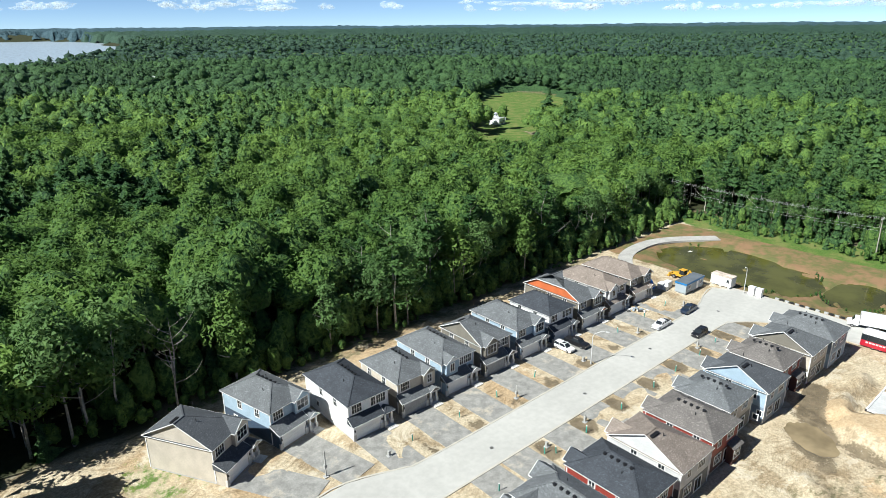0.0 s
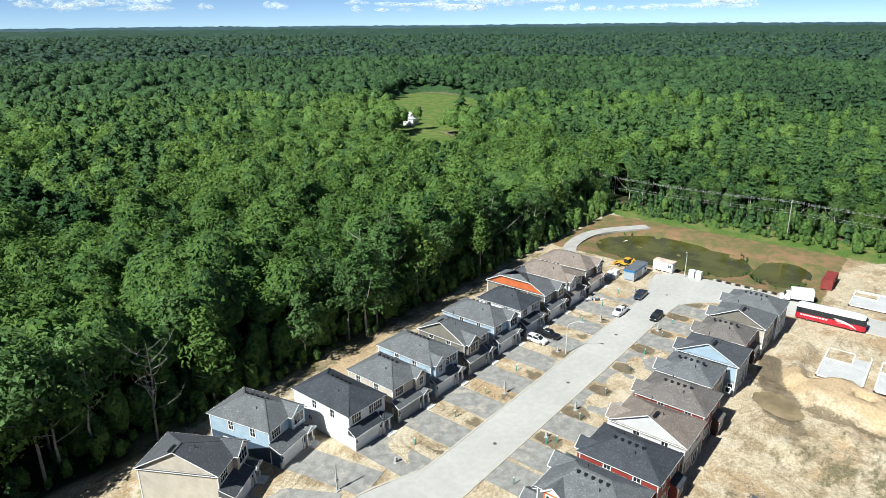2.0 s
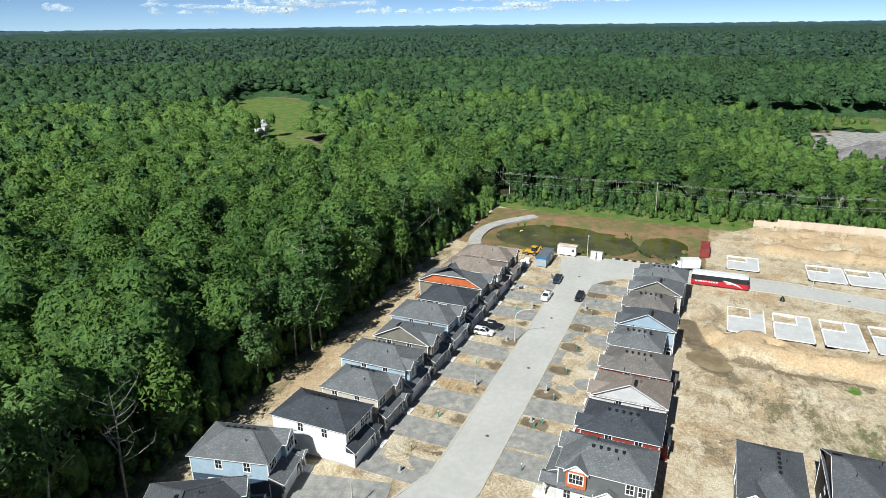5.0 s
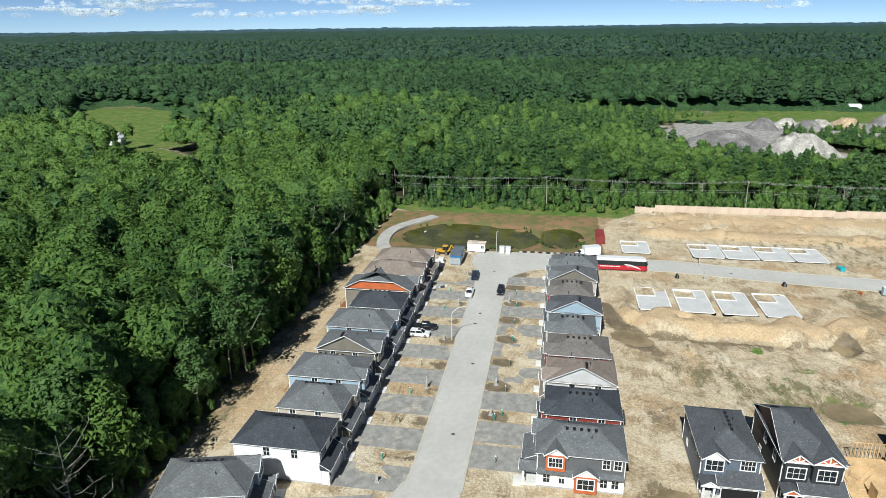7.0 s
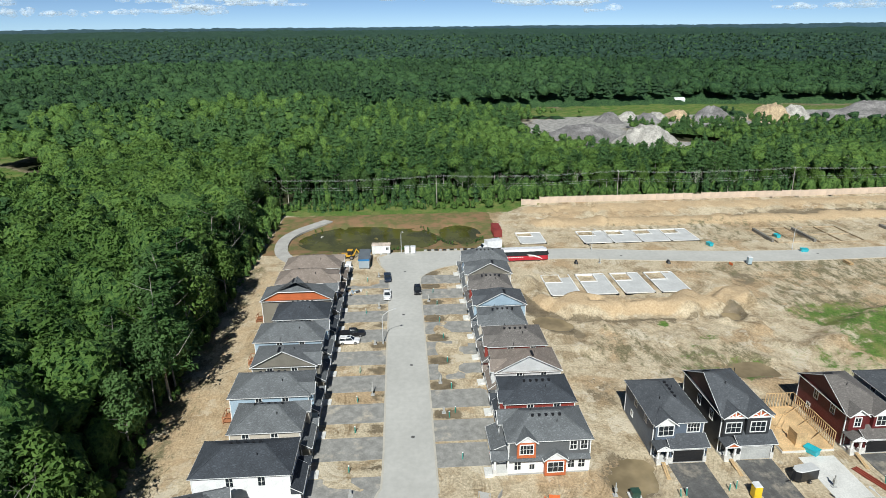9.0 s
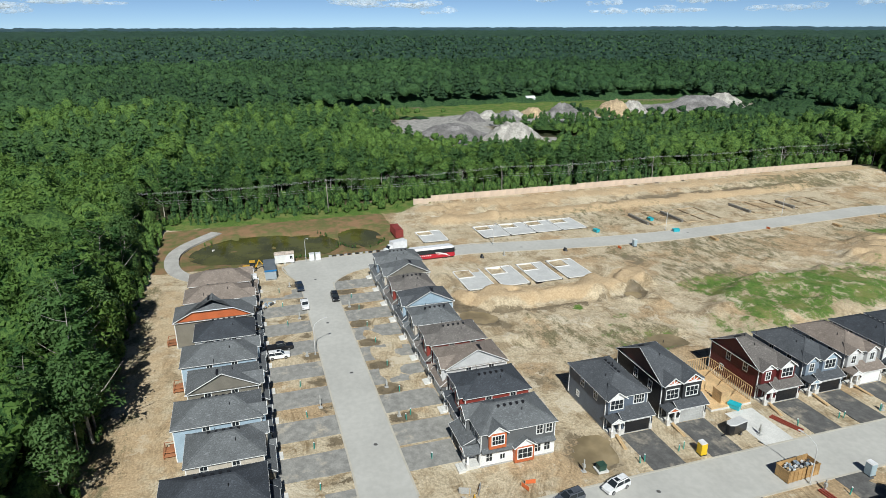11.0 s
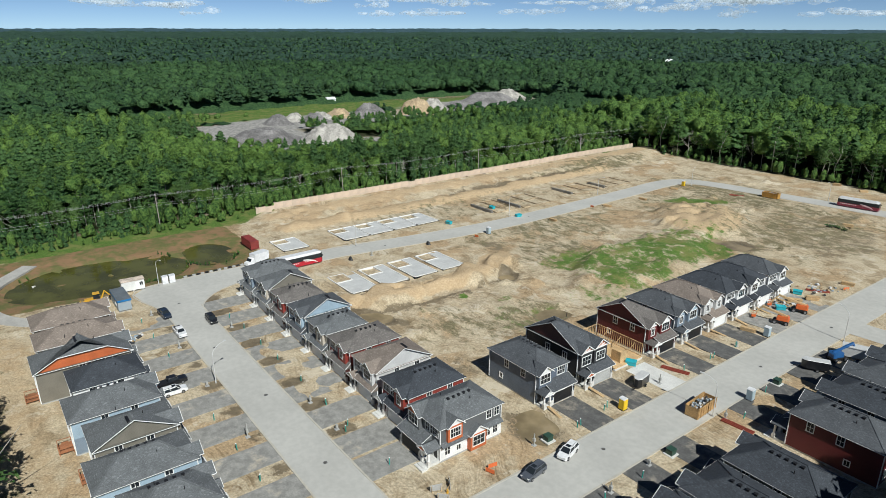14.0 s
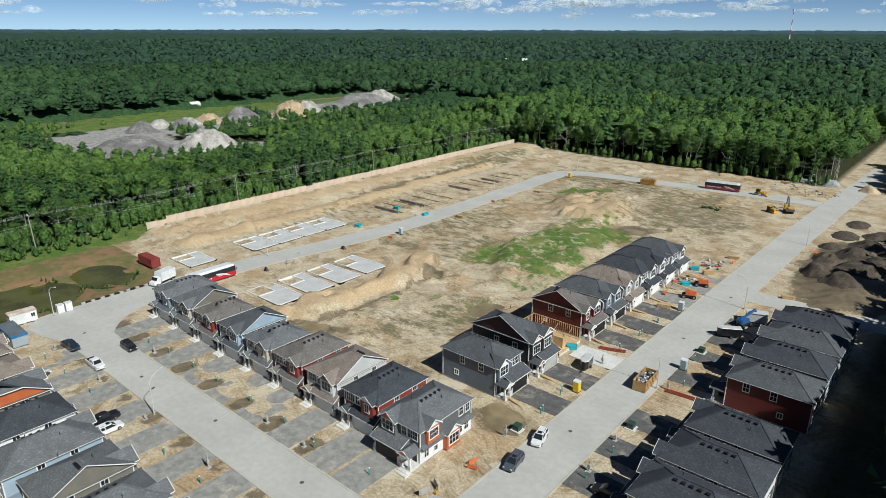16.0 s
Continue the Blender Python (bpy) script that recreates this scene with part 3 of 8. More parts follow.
# ---- streets ----
ASPHALT = mat("dusty_new_asphalt", (0.45, 0.44, 0.41), 0.9, vary=0.06, big=0.1, fine=0.9, relief=0.1, world_space=True, spec=0.2)


def dusty(name, col, dust, lo, hi):
    """Asphalt with sand blown and driven over it."""
    m, nt, ns, ln, p = nodes_of(name)
    co = ns.new("ShaderNodeNewGeometry").outputs["Position"]
    a, b, f = noise_tex(nt, co, 0.22, 6, 0.65), noise_tex(nt, co, 0.7, 5, 0.6), noise_tex(nt, co, 4.0, 3)
    c = Vector(col)
    base = mixer(nt, ramp(nt, b, 0.3, 0.7), c * 0.8, c * 1.2)
    out = mixer(nt, ramp(nt, mathn(nt, "ADD", mathn(nt, "MULTIPLY", a, 0.7), mathn(nt, "MULTIPLY", b, 0.3)), lo, hi), base, dust)
    out = mixer(nt, 1.0, out, mixer(nt, ramp(nt, f, 0.3, 0.7), (0.9,) * 3, (1.08,) * 3), "MULTIPLY")
    ln.new(out, p.inputs["Base Color"])
    p.inputs["Roughness"].default_value = 0.92
    p.inputs["Specular IOR Level"].default_value = 0.2
    bump(nt, p, f, 0.12, 0.02)
    return m


DRIVE = dusty("driveway_asphalt", (0.275, 0.268, 0.25), (0.48, 0.42, 0.33), 0.53, 0.7)
DRIVE_NEW = dusty("fresh_black_asphalt", (0.115, 0.113, 0.11), (0.34, 0.3, 0.24), 0.5, 0.7)
KERB = mat("kerb_concrete", (0.46, 0.43, 0.37), 0.9, vary=0.08, world_space=True)


def glide(pts, step=2.0):
    """A smooth line through points (Catmull-Rom)."""
    P = [Vector(p) for p in pts]
    P = [2 * P[0] - P[1]] + P + [2 * P[-1] - P[-2]]
    out = []
    for a, b, c, d in zip(P, P[1:], P[2:], P[3:]):
        n = max(2, int((c - b).length / step))
        for i in range(n):
            t = i / n
            out.append(0.5 * (2 * b + (c - a) * t + (2 * a - 5 * b + 4 * c - d) * t * t + (3 * b - a - 3 * c + d) * t ** 3))
    return out + [P[-2]]


def ribbon(mb, line, half, z, base=-0.5):
    """A flat band along a line, with sides into the ground."""
    n = len(line)
    rows = []
    for i, p in enumerate(line):
        d = (line[min(i + 1, n - 1)] - line[max(i - 1, 0)]).normalized()
        s = Vector((-d.y, d.x)) * half
        rows.append((p + s, p - s))
    k = len(mb.v)
    for a, b in rows:
        mb.v += [(a.x, a.y, base), (a.x, a.y, z), (b.x, b.y, z), (b.x, b.y, base)]
    for i in range(n - 1):
        o = k + 4 * i
        mb.f += [(o + j, o + j + 1, o + j + 5, o + j + 4) for j in range(3)]
    return rows


STREET_A = [(46, 61.9), (70, 61.9), (100, 61.9), (132, 61.9)]
STREET_B = [(39.7, 58), (39.7, 30), (39.7, 0), (39.3, -60), (38.5, -120), (37.0, -170), (33, -260)]
STREET_C = [(150.8, 14), (147.6, -8), (145, -28), (143.5, -50), (144.2, -85), (145.6, -120), (146.8, -142), (144, -154), (134, -159), (112, -161.8), (91, -164.3), (70, -166.2), (42, -168)]
STREET_E = [(36, -56), (20, -56.5), (-40, -58)]
HALF_B = 4.65
road = MB()
ribbon(road, glide(STREET_A), 4.05, 0.05)
bend = sheet("road_bend", "dusty grey asphalt where the street widens into a bend", "road",
             [(132, 65.9), (140, 66.6), (146, 68.5), (152, 69.5), (155.6, 66), (156.2, 56), (156, 40), (155, 24), (155.1, 13), (146.6, 14), (146.2, 30), (145.4, 42), (143, 50.5), (139.5, 55), (136, 57.2), (132, 57.85)], 0.054, ASPHALT)
tagged(part("road_main", road, ASPHALT, None), "dusty light grey asphalt street between two rows of houses", "road", kind="structure")
road = MB()
ribbon(road, glide(STREET_B), HALF_B, 0.046)
tagged(part("road_cross", road, ASPHALT, None), "dusty light grey asphalt street crossing the estate", "road", kind="structure")
road = MB()
ribbon(road, glide(STREET_C), 4.3, 0.058)
tagged(part("road_far", road, ASPHALT, None), "dusty asphalt street past bare foundations", "road", kind="structure")
road = MB()
ribbon(road, glide(STREET_E), 4.0, 0.052)
tagged(part("road_side", road, ASPHALT, None), "short side street in the shade of trees", "road", kind="structure")
# the corner where the two streets meet, bulging on its outer side
arc = [(44.2 + 5.5 - 5.5 * math.sin(a), 57.85 - 5.5 + 5.5 * math.cos(a)) for a in [i * math.pi / 16 for i in range(9)]]
sheet("road_corner", "dusty asphalt corner where two streets meet", "road",
      [(56, 65.95), (51, 66.4), (47, 68.0), (42, 69.6), (37, 69.6), (32.5, 67.2), (30.4, 62.5), (31.2, 57), (34, 51.5), (35.05, 47)] + [(44.2, 47)] + arc[::-1] + [(56, 57.85)], 0.07, ASPHALT)


def kerb(name, pts):
    mb = MB()
    ribbon(mb, glide(pts), 0.16, 0.1)
    tagged(part(name, mb, KERB, None), "low concrete kerb along the street", "kerb", kind="structure")


kerb("kerb_north", [(30.2, 62.5), (32.2, 67.4), (37, 69.8), (42, 69.8), (47, 68.2), (51, 66.6), (56, 66.05), (90, 66.05), (132, 66.05), (140, 66.8), (146, 68.7), (152, 69.7), (155.8, 66.2), (156.4, 56), (156.2, 40), (155.2, 24), (155.2, 10), (152, -8), (149.4, -28), (147.9, -50), (148.6, -85), (150, -120), (151.2, -143), (147, -157), (134, -163.4), (112, -166.2), (91, -168.7), (70, -170.6)])
kerb("kerb_south", [(50, 57.75), (90, 57.75), (132, 57.75), (136, 57.1), (139.4, 54.8), (142.9, 50.4), (145.2, 42), (146.1, 30), (146.4, 12), (143.2, -8), (140.6, -28), (139.1, -50), (139.8, -85), (141.2, -120), (142, -140), (140, -150), (132, -154.6), (112, -157.4), (91, -159.9), (70, -161.8), (48, -163.5)])
kerb("kerb_east", [(44.4, 52), (44.4, 0), (44.0, -60), (43.2, -120), (42, -160)])
kerb("kerb_west", [(34.9, 48), (35.0, 0), (34.8, -50)])
path_line = [(148, 91), (152, 95), (158, 98.5), (166, 100), (174, 99.5), (181, 96.5), (187, 92), (192, 88)]
mb = MB()
ribbon(mb, glide(path_line), 2.0, 0.09)
tagged(part("path", mb, mat("gravel_path", (0.4, 0.385, 0.36), 0.95, world_space=True, fine=4), None), "pale gravel path curving round the pond", "path", kind="structure")



# ---- houses ----
def window_meshes():
    """Frames, panes and bars for each size of window, shared by all."""
    out = {}
    for key, (w, h, cols, rows) in {"tall": (0.95, 1.5, 2, 2), "wide": (1.9, 1.5, 4, 2), "big": (2.3, 1.7, 3, 2), "small": (0.75, 0.9, 2, 1), "slim": (0.6, 1.4, 1, 2), "door": (1.8, 2.1, 2, 1)}.items():
        fr, gl = MB(), MB()
        br = fr
        b = 0.14
        fr.box(-w / 2 - b, -0.07, -b, -w / 2, 0.04, h + b).box(w / 2, -0.07, -b, w / 2 + b, 0.04, h + b)
        fr.box(-w / 2, -0.07, -b, w / 2, 0.04, 0).box(-w / 2, -0.07, h, w / 2, 0.04, h + b)
        gl.box(-w / 2, -0.02, 0, w / 2, 0.03, h)
        for i in range(1, cols):
            x = -w / 2 + w * i / cols
            br.box(x - 0.03, -0.05, 0, x + 0.03, -0.02, h)
        for i in range(1, rows):
            z = h * i / rows
            br.box(-w / 2, -0.048, z - 0.025, w / 2, -0.021, z + 0.025)
        out[key] = (fr.mesh("window_frame", TRIM), gl.mesh("window", GLASS))
    return out


WINDOWS = window_meshes()
vent = MB()
vent.box(-0.17, -0.17, -0.15, 0.17, 0.17, 0.14).box(-0.22, -0.22, 0.14, 0.22, 0.22, 0.2)
VENT = vent.mesh("roof_vent", BLACK)
stack = MB()
stack.tube([(0, 0, -0.2), (0, 0, 0.5)], [0.06, 0.06], 6)
STACK = stack.mesh("vent_pipe", BLACK)
lantern = MB()
lantern.box(-0.09, -0.2, 0, 0.09, 0, 0.32)
LANTERN = lantern.mesh("wall_lantern", BLACK)


def window(parent, key, x, y, z, turn=0, base=Matrix()):
    fr, gl = WINDOWS[key]
    m = base @ pose(x, y, z, 0, 0, turn)
    w = share("window", gl, parent, m)
    share("window_frame", fr, w, Matrix())
    return w


def roof_planes(x0, y0, x1, y1, ze, p, axis, ends):
    """Corners of a ridged roof over a rectangle. ends: 'h' hipped, 'g' gabled, for the low and the high end of the ridge."""
    if axis == "y":
        hw = (x1 - x0) / 2
        a, b = (hw if ends[0] == "h" else 0), (hw if ends[1] == "h" else 0)
        r0, r1 = Vector(((x0 + x1) / 2, y0 + a, ze + hw * p)), Vector(((x0 + x1) / 2, y1 - b, ze + hw * p))
    else:
        hw = (y1 - y0) / 2
        a, b = (hw if ends[0] == "h" else 0), (hw if ends[1] == "h" else 0)
        r0, r1 = Vector((x0 + a, (y0 + y1) / 2, ze + hw * p)), Vector((x1 - b, (y0 + y1) / 2, ze + hw * p))
    c = [Vector((x0, y0, ze)), Vector((x1, y0, ze)), Vector((x1, y1, ze)), Vector((x0, y1, ze))]
    if axis == "y":
        sl = [(c[1], c[2], r1, r0), (c[3], c[0], r0, r1)]
        en = [(c[0], c[1], r0), (c[2], c[3], r1)]
    else:
        sl = [(c[0], c[1], r1, r0), (c[2], c[3], r0, r1)]
        en = [(c[3], c[0], r0), (c[1], c[2], r1)]
    return sl, en, r0, r1


def ridged_roof(parent, x0, y0, x1, y1, ze, p, axis, ends, roof_mat, face_mat=None, name="roof", inset=0.45, trim=TRIM):
    """The roof's slopes with thickness, its caps, fascia boards, and boarded gable ends."""
    half = ends[0] == "j"
    ends = ends.replace("j", "g")
    sl, en, r0, r1 = roof_planes(x0, y0, x1, y1, ze, p, axis, ends)
    if half:
        # the low end's peak is cut back to a small hip
        a, b = en[0][0].lerp(r0, 0.5), en[0][1].lerp(r0, 0.5)
        top = r0
        r0 = r0 + (r1 - r0).normalized() * (top - (a + b) / 2).z / p
        sl = [tuple(r0 if q is top else q for q in s_) for s_ in sl]
        sl = [(s_[0], s_[1], s_[2], r0, b if k == 0 else a) if k == 0 else (s_[0], s_[1], a, r0, s_[3]) for k, s_ in enumerate(sl)]
    mb = MB()
    mb.box(x0, y0, ze - 0.16, x1, y1, ze - 0.12)
    up = Vector((0, 0, 0.09))
    for q in sl:
        mb.poly(q)
    body = list(sl)
    for q, e in zip(en, ends):
        if e == "h":
            mb.poly(q)
            body.append(q)
    if half:
        mb.poly((a, b, r0))
    r = part(name, mb, roof_mat, parent)
    # caps on ridge and hips
    cap = MB()
    cap.beam(r0, r1, 0.3, 0.07)
    for q, e in zip(en, ends):
        if e == "h":
            cap.beam(q[0], q[2], 0.26, 0.07).beam(q[1], q[2], 0.26, 0.07)
    part("ridge_cap", cap, roof_mat, r)
    cs = [Vector((x0, y0, ze - 0.05)), Vector((x1, y0, ze - 0.05)), Vector((x1, y1, ze - 0.05)), Vector((x0, y1, ze - 0.05))]
    for i in range(4):
        part("fascia_board", MB().beam(cs[i], cs[(i + 1) % 4], 0.05, 0.085), trim, r)
    for k, (q, e) in enumerate(zip(en, ends)):
        if e != "g":
            continue
        cut = half and k == 0
        tops = (a, b) if cut else (q[2], q[2])
        for c, t in zip(q[:2], tops):
            part("rake_board", MB().beam(c, t - up * 0.3, 0.05, 0.12), trim, r)
        if cut:
            part("rake_board", MB().beam(a, b, 0.06, 0.16), trim, r)
        if face_mat:
            d = (Vector(((x0 + x1) / 2, (y0 + y1) / 2, 0)) - Vector((q[2].x, q[2].y, 0))).normalized() * inset
            low = (q[0] + q[1]) / 2
            dn = Vector((0, 0, -0.12))
            out = [q[0].lerp(low, 0.08) + d, q[1].lerp(low, 0.08) + d] + ([tops[1] + d + dn, tops[0] + d + dn] if cut else [q[2] + d + dn])
            th = d.normalized() * 0.1
            n = len(out)
            g = MB()
            g.v = [tuple(v) for v in out] + [tuple(v + th) for v in out]
            g.f = [tuple(range(n)), tuple(range(2 * n - 1, n - 1, -1))] + [(i, n + i, n + (i + 1) % n, (i + 1) % n) for i in range(n)]
            part("gable_board", g, face_mat, r)
    return r, r0, r1


def front_gable(house, x0, x1, yf, yw, ze, main_p, roof_mat, wall_mat, accent, z0, win, pg=0.75, truss=False, ymain=None, base=Matrix()):
    """An upper bay under a small gable whose ridge runs back into the main roof."""
    bay = MB()
    bay.box(x0, yf, z0, x1, yw + 0.2, ze)
    b = part("bay", bay, wall_mat, house)
    b.matrix_basis = base
    gx0, gx1, gy = x0 - 0.3, x1 + 0.3, yf - 0.35
    cx = (gx0 + gx1) / 2
    zr = ze + (gx1 - gx0) / 2 * pg
    yb = (ymain if ymain is not None else yw - 0.45) + (zr - ze) / main_p + 0.1
    ye = (ymain if ymain is not None else yw - 0.45) + 0.05
    rm = MB()
    A, B, C, D = Vector((gx0, gy, ze)), Vector((gx0, ye, ze)), Vector((cx, yb, zr)), Vector((cx, gy, zr))
    E, F = Vector((gx1, gy, ze)), Vector((gx1, ye, ze))
    dn = Vector((0, 0, -0.14))
    rm.v = [tuple(v) for v in (A, B, C, D, E, F, A + dn, B + dn, C + dn, D + dn, E + dn, F + dn)]
    rm.f = [(0, 3, 2, 1), (3, 4, 5, 2), (6, 7, 8, 9), (9, 8, 11, 10), (0, 6, 9, 3), (3, 9, 10, 4), (0, 1, 7, 6), (4, 10, 11, 5)]
    r = part("gable_roof", rm, roof_mat, house)
    r.matrix_basis = base
    for a, b, o, hh in ((A, D, (0, -0.03, -0.06), 0.22), (E, D, (0, -0.03, -0.06), 0.22), (A, B, (-0.03, 0, -0.06), 0.15), (E, F, (0.03, 0, -0.06), 0.15)):
        part("rake_board", MB().beam(a + Vector(o), b + Vector(o), 0.06, hh * 0.75), TRIM, r)
    g = MB()
    y = yf - 0.04
    g.v = [(x0, y, ze - 0.02), (x1, y, ze - 0.02), (cx, y, zr - 0.3), (x0, y + 0.1, ze - 0.02), (x1, y + 0.1, ze - 0.02), (cx, y + 0.1, zr - 0.3)]
    g.f = [(0, 1, 2), (5, 4, 3), (0, 3, 4, 1), (1, 4, 5, 2), (2, 5, 3, 0)]
    part("gable_board", g, accent, house).matrix_basis = base
    if truss:
        t = MB()
        for k in (0.25, 0.5, 0.75):
            t.beam((cx, y - 0.08, ze + 0.05), (x0 + (x1 - x0) * k, y - 0.08, ze + (1 - abs(k - 0.5) * 2) * (zr - ze - 0.3) + 0.02), 0.14)
        t.beam((x0, y - 0.08, ze + 0.02), (x1, y - 0.08, ze + 0.02), 0.2)
        part("gable_truss", t, TRIM, house).matrix_basis = base
    if win:
        window(house, win, (x0 + x1) / 2, yf, z0 + 0.75, 0, base)
    return b


def house(label, m, w=8.2, depth=14.0, roof="grey", upper="grey", lower="grey", axis="y", ends="hh", accent="grey", gface=None, flip=False,
          gables=((0.5, 3.9),), truss=False, porch="gable", garage="white", brick=True, p=0.52, side_windows=True, group="", door="black", step=True, rear_deck=False, ze=6.15, yu=2.0):
    """A two-storey house, its garage door at y = 0 on the low-x side (or mirrored), reaching back along +y."""
    h = thing("house", label, "house", m, group)
    X = (lambda x: w - x) if flip else (lambda x: x)

    def span(a, b):
        return (min(X(a), X(b)), max(X(a), X(b)))
    rm = ROOF[roof]
    f = MB()
    f.box(0.05, yu + 0.05, -0.4, w - 0.05, depth - 0.05, 0.3)
    a, b = span(0.05, 5.75)
    f.box(a, 0.05, -0.4, b, yu + 0.05, 0.12)
    part("foundation", f, FOUND, h)
    lo = MB()
    lo.box(0, yu, 0.3, w, depth, 3.1)
    part("lower_wall", lo, WALL[lower], h)
    # garage walls round the door opening
    ga = MB()
    for s0, s1, z0, z1 in ((0, 0.45, 0.1, 3.0), (5.3, 5.8, 0.1, 3.0), (0.45, 5.3, 2.35, 3.0)):
        a, b = span(s0, s1)
        ga.box(a, 0, z0, b, 0.2, z1)
    for s in (0, 5.6):
        a, b = span(s, s + 0.2)
        ga.box(a, 0.2, 0.1, b, yu, 3.0)
    part("garage_wall", ga, WALL[lower], h)
    if brick:
        for s0, s1 in ((-0.06, 0.5), (5.25, 5.86)):
            a, b = span(s0, s1)
            part("brick_pier", MB().box(a, -0.06, 0, b, 0.3, 1.1), BRICK, h)
    gd = MB()
    a, b = span(0.45, 5.3)
    for k in range(4):
        gd.box(a, 0.1, 0.06 + k * 0.57, b, 0.16, 0.06 + k * 0.57 + 0.55)
        for j in range(8):
            q0 = a + 0.1 + j * (b - a - 0.1) / 8
            gd.box(q0, 0.08, 0.14 + k * 0.57, q0 + (b - a) / 8 - 0.12, 0.1, 0.06 + k * 0.57 + 0.47)
    part("garage_door", gd, {"white": TRIM, "dark": BLACK, "grey": FOUND}[garage], h)
    gt = MB()
    gt.box(a - 0.1, -0.04, 2.35, b + 0.1, 0.02, 2.5).box(a - 0.14, -0.04, 0.1, a, 0.02, 2.35).box(b, -0.04, 0.1, b + 0.14, 0.02, 2.35)
    part("garage_trim", gt, TRIM, h)
    up = MB()
    up.box(0, yu, 3.1, w, depth, ze - 0.1)
    part("upper_wall", up, WALL[upper], h)
    for x in (0.0, w):
        for y in (yu, depth):
            part("corner_board", MB().box(x - 0.07, y - 0.07, 0.3, x + 0.07, y + 0.07, ze - 0.12), TRIM, h)
    e = ends[::-1] if (flip and axis == "x") else ends
    ov = 0.38
    r, r0, r1 = ridged_roof(h, -ov, yu - ov, w + ov, depth + ov, ze, p, axis, e, rm, WALL[gface] if gface else None)
    # skirt roof over the garage
    sk = MB()
    a, b = span(-0.35, 6.0)
    z1 = 4.0
    sk.v = [(a, -0.4, 2.95), (b, -0.4, 2.95), (b, yu, z1), (a, yu, z1), (a, -0.4, 2.83), (b, -0.4, 2.83), (b, yu, 2.83), (a, yu, 2.83)]
    sk.f = [(0, 1, 2, 3), (7, 6, 5, 4), (0, 4, 5, 1), (1, 5, 6, 2), (3, 2, 6, 7), (0, 3, 7, 4)]
    s = part("garage_roof", sk, rm, h)
    for q, t in (((a, -0.43, 2.88), (b, -0.43, 2.88)), ((a - 0.03, -0.4, 2.9), (a - 0.03, yu, z1 - 0.05)), ((b + 0.03, -0.4, 2.9), (b + 0.03, yu, z1 - 0.05))):
        part("fascia_board", MB().beam(q, t, 0.05, 0.09), TRIM, s)
    # porch: floor, step, posts, roof
    pa, pb_ = span(6.05, w - 0.1)
    fl = MB()
    fl.box(pa, -0.3, -0.3, pb_, yu - 0.02, 0.42)
    part("porch_floor", fl, CONCRETE, h)
    if step:
        st = MB()
        st.box(pa + 0.1, -1.5, -0.2, pb_ + 0.2, -0.32, 0.14).box(pa + 0.25, -1.0, 0.14, pb_ - 0.1, -0.32, 0.28)
        part("porch_step", st, CONCRETE, h)
    for x in (pa + 0.2, pb_ - 0.2):
        po = MB()
        po.box(x - 0.14, -0.14, 1.1, x + 0.14, 0.14, 2.85).box(x - 0.2, -0.2, 2.65, x + 0.2, 0.2, 2.85)
        q = part("porch_post", po, TRIM, h)
        ba = MB()
        ba.box(x - 0.27, -0.27, 0.42, x + 0.27, 0.27, 1.1)
        part("post_base", ba, BRICK, q)
    if porch == "gable":
        pr = MB()
        x0, x1 = pa - 0.35, pb_ + 0.3
        cx, zr = (x0 + x1) / 2, 2.9 + (x1 - x0) / 2 * 0.6
        pr.prism([(x0, 2.9), (cx, zr), (x1, 2.9), (x1, 2.78), (x0, 2.78)], -0.65, yu)
        q = part("porch_roof", pr, rm, h)
        for t0, t1 in (((x0, -0.68, 2.86), (cx, -0.68, zr - 0.04)), ((x1, -0.68, 2.86), (cx, -0.68, zr - 0.04)), ((x0, -0.67, 2.84), (x1, -0.67, 2.84))):
            part("rake_board", MB().beam(t0, t1, 0.06, 0.17), TRIM, q)
        g = MB()
        g.poly([(x0 + 0.3, -0.665, 2.95), (x1 - 0.3, -0.665, 2.95), (cx, -0.665, zr - 0.25)])
        g.poly([(cx, -0.655, zr - 0.25), (x1 - 0.3, -0.655, 2.95), (x0 + 0.3, -0.655, 2.95)])
        part("gable_board", g, WALL[accent], q)
    else:
        ridged_roof(h, pa - 0.35, -0.65, pb_ + 0.3, yu + 2.2, 2.9, 0.5, "y", "hh", rm, name="porch_roof")
    dr = MB()
    dx = X((6.05 + w - 0.1) / 2)
    dr.box(dx - 0.5, yu - 0.06, 0.42, dx + 0.5, yu - 0.02, 2.5)
    d = part("front_door", dr, {"black": BLACK, "red": WALL["darkred"], "white": TRIM}[door], h)
    dt = MB()
    dt.box(dx - 0.64, yu - 0.09, 0.42, dx - 0.5, yu - 0.01, 2.62).box(dx + 0.5, yu - 0.09, 0.42, dx + 0.64, yu - 0.01, 2.62).box(dx - 0.5, yu - 0.09, 2.5, dx + 0.5, yu - 0.01, 2.62)
    part("door_frame", dt, TRIM, d)
    for s in (0.2, 5.55):
        share("wall_lantern", LANTERN, h, pose(X(s), -0.02, 1.75))
    # upper front
    done = []
    for i, (a, b) in enumerate(gables):
        if b > w - 0.1:
            a, b = a - (b - w + 0.1), w - 0.1
        x0, x1 = span(a, b)
        front_gable(h, x0, x1, yu - 0.7, yu, ze, p, rm, WALL[upper], WALL[accent], 3.5, "big" if b - a > 3 else "tall", truss=truss, ymain=yu - ov)
        done.append((a, b))
    for c, key in ((1.6, "wide"), (4.9, "tall"), (w - 1.5, "wide")):
        if all(c < a - 0.8 or c > b + 0.8 for a, b in done):
            window(h, key, X(c), yu, 4.25)
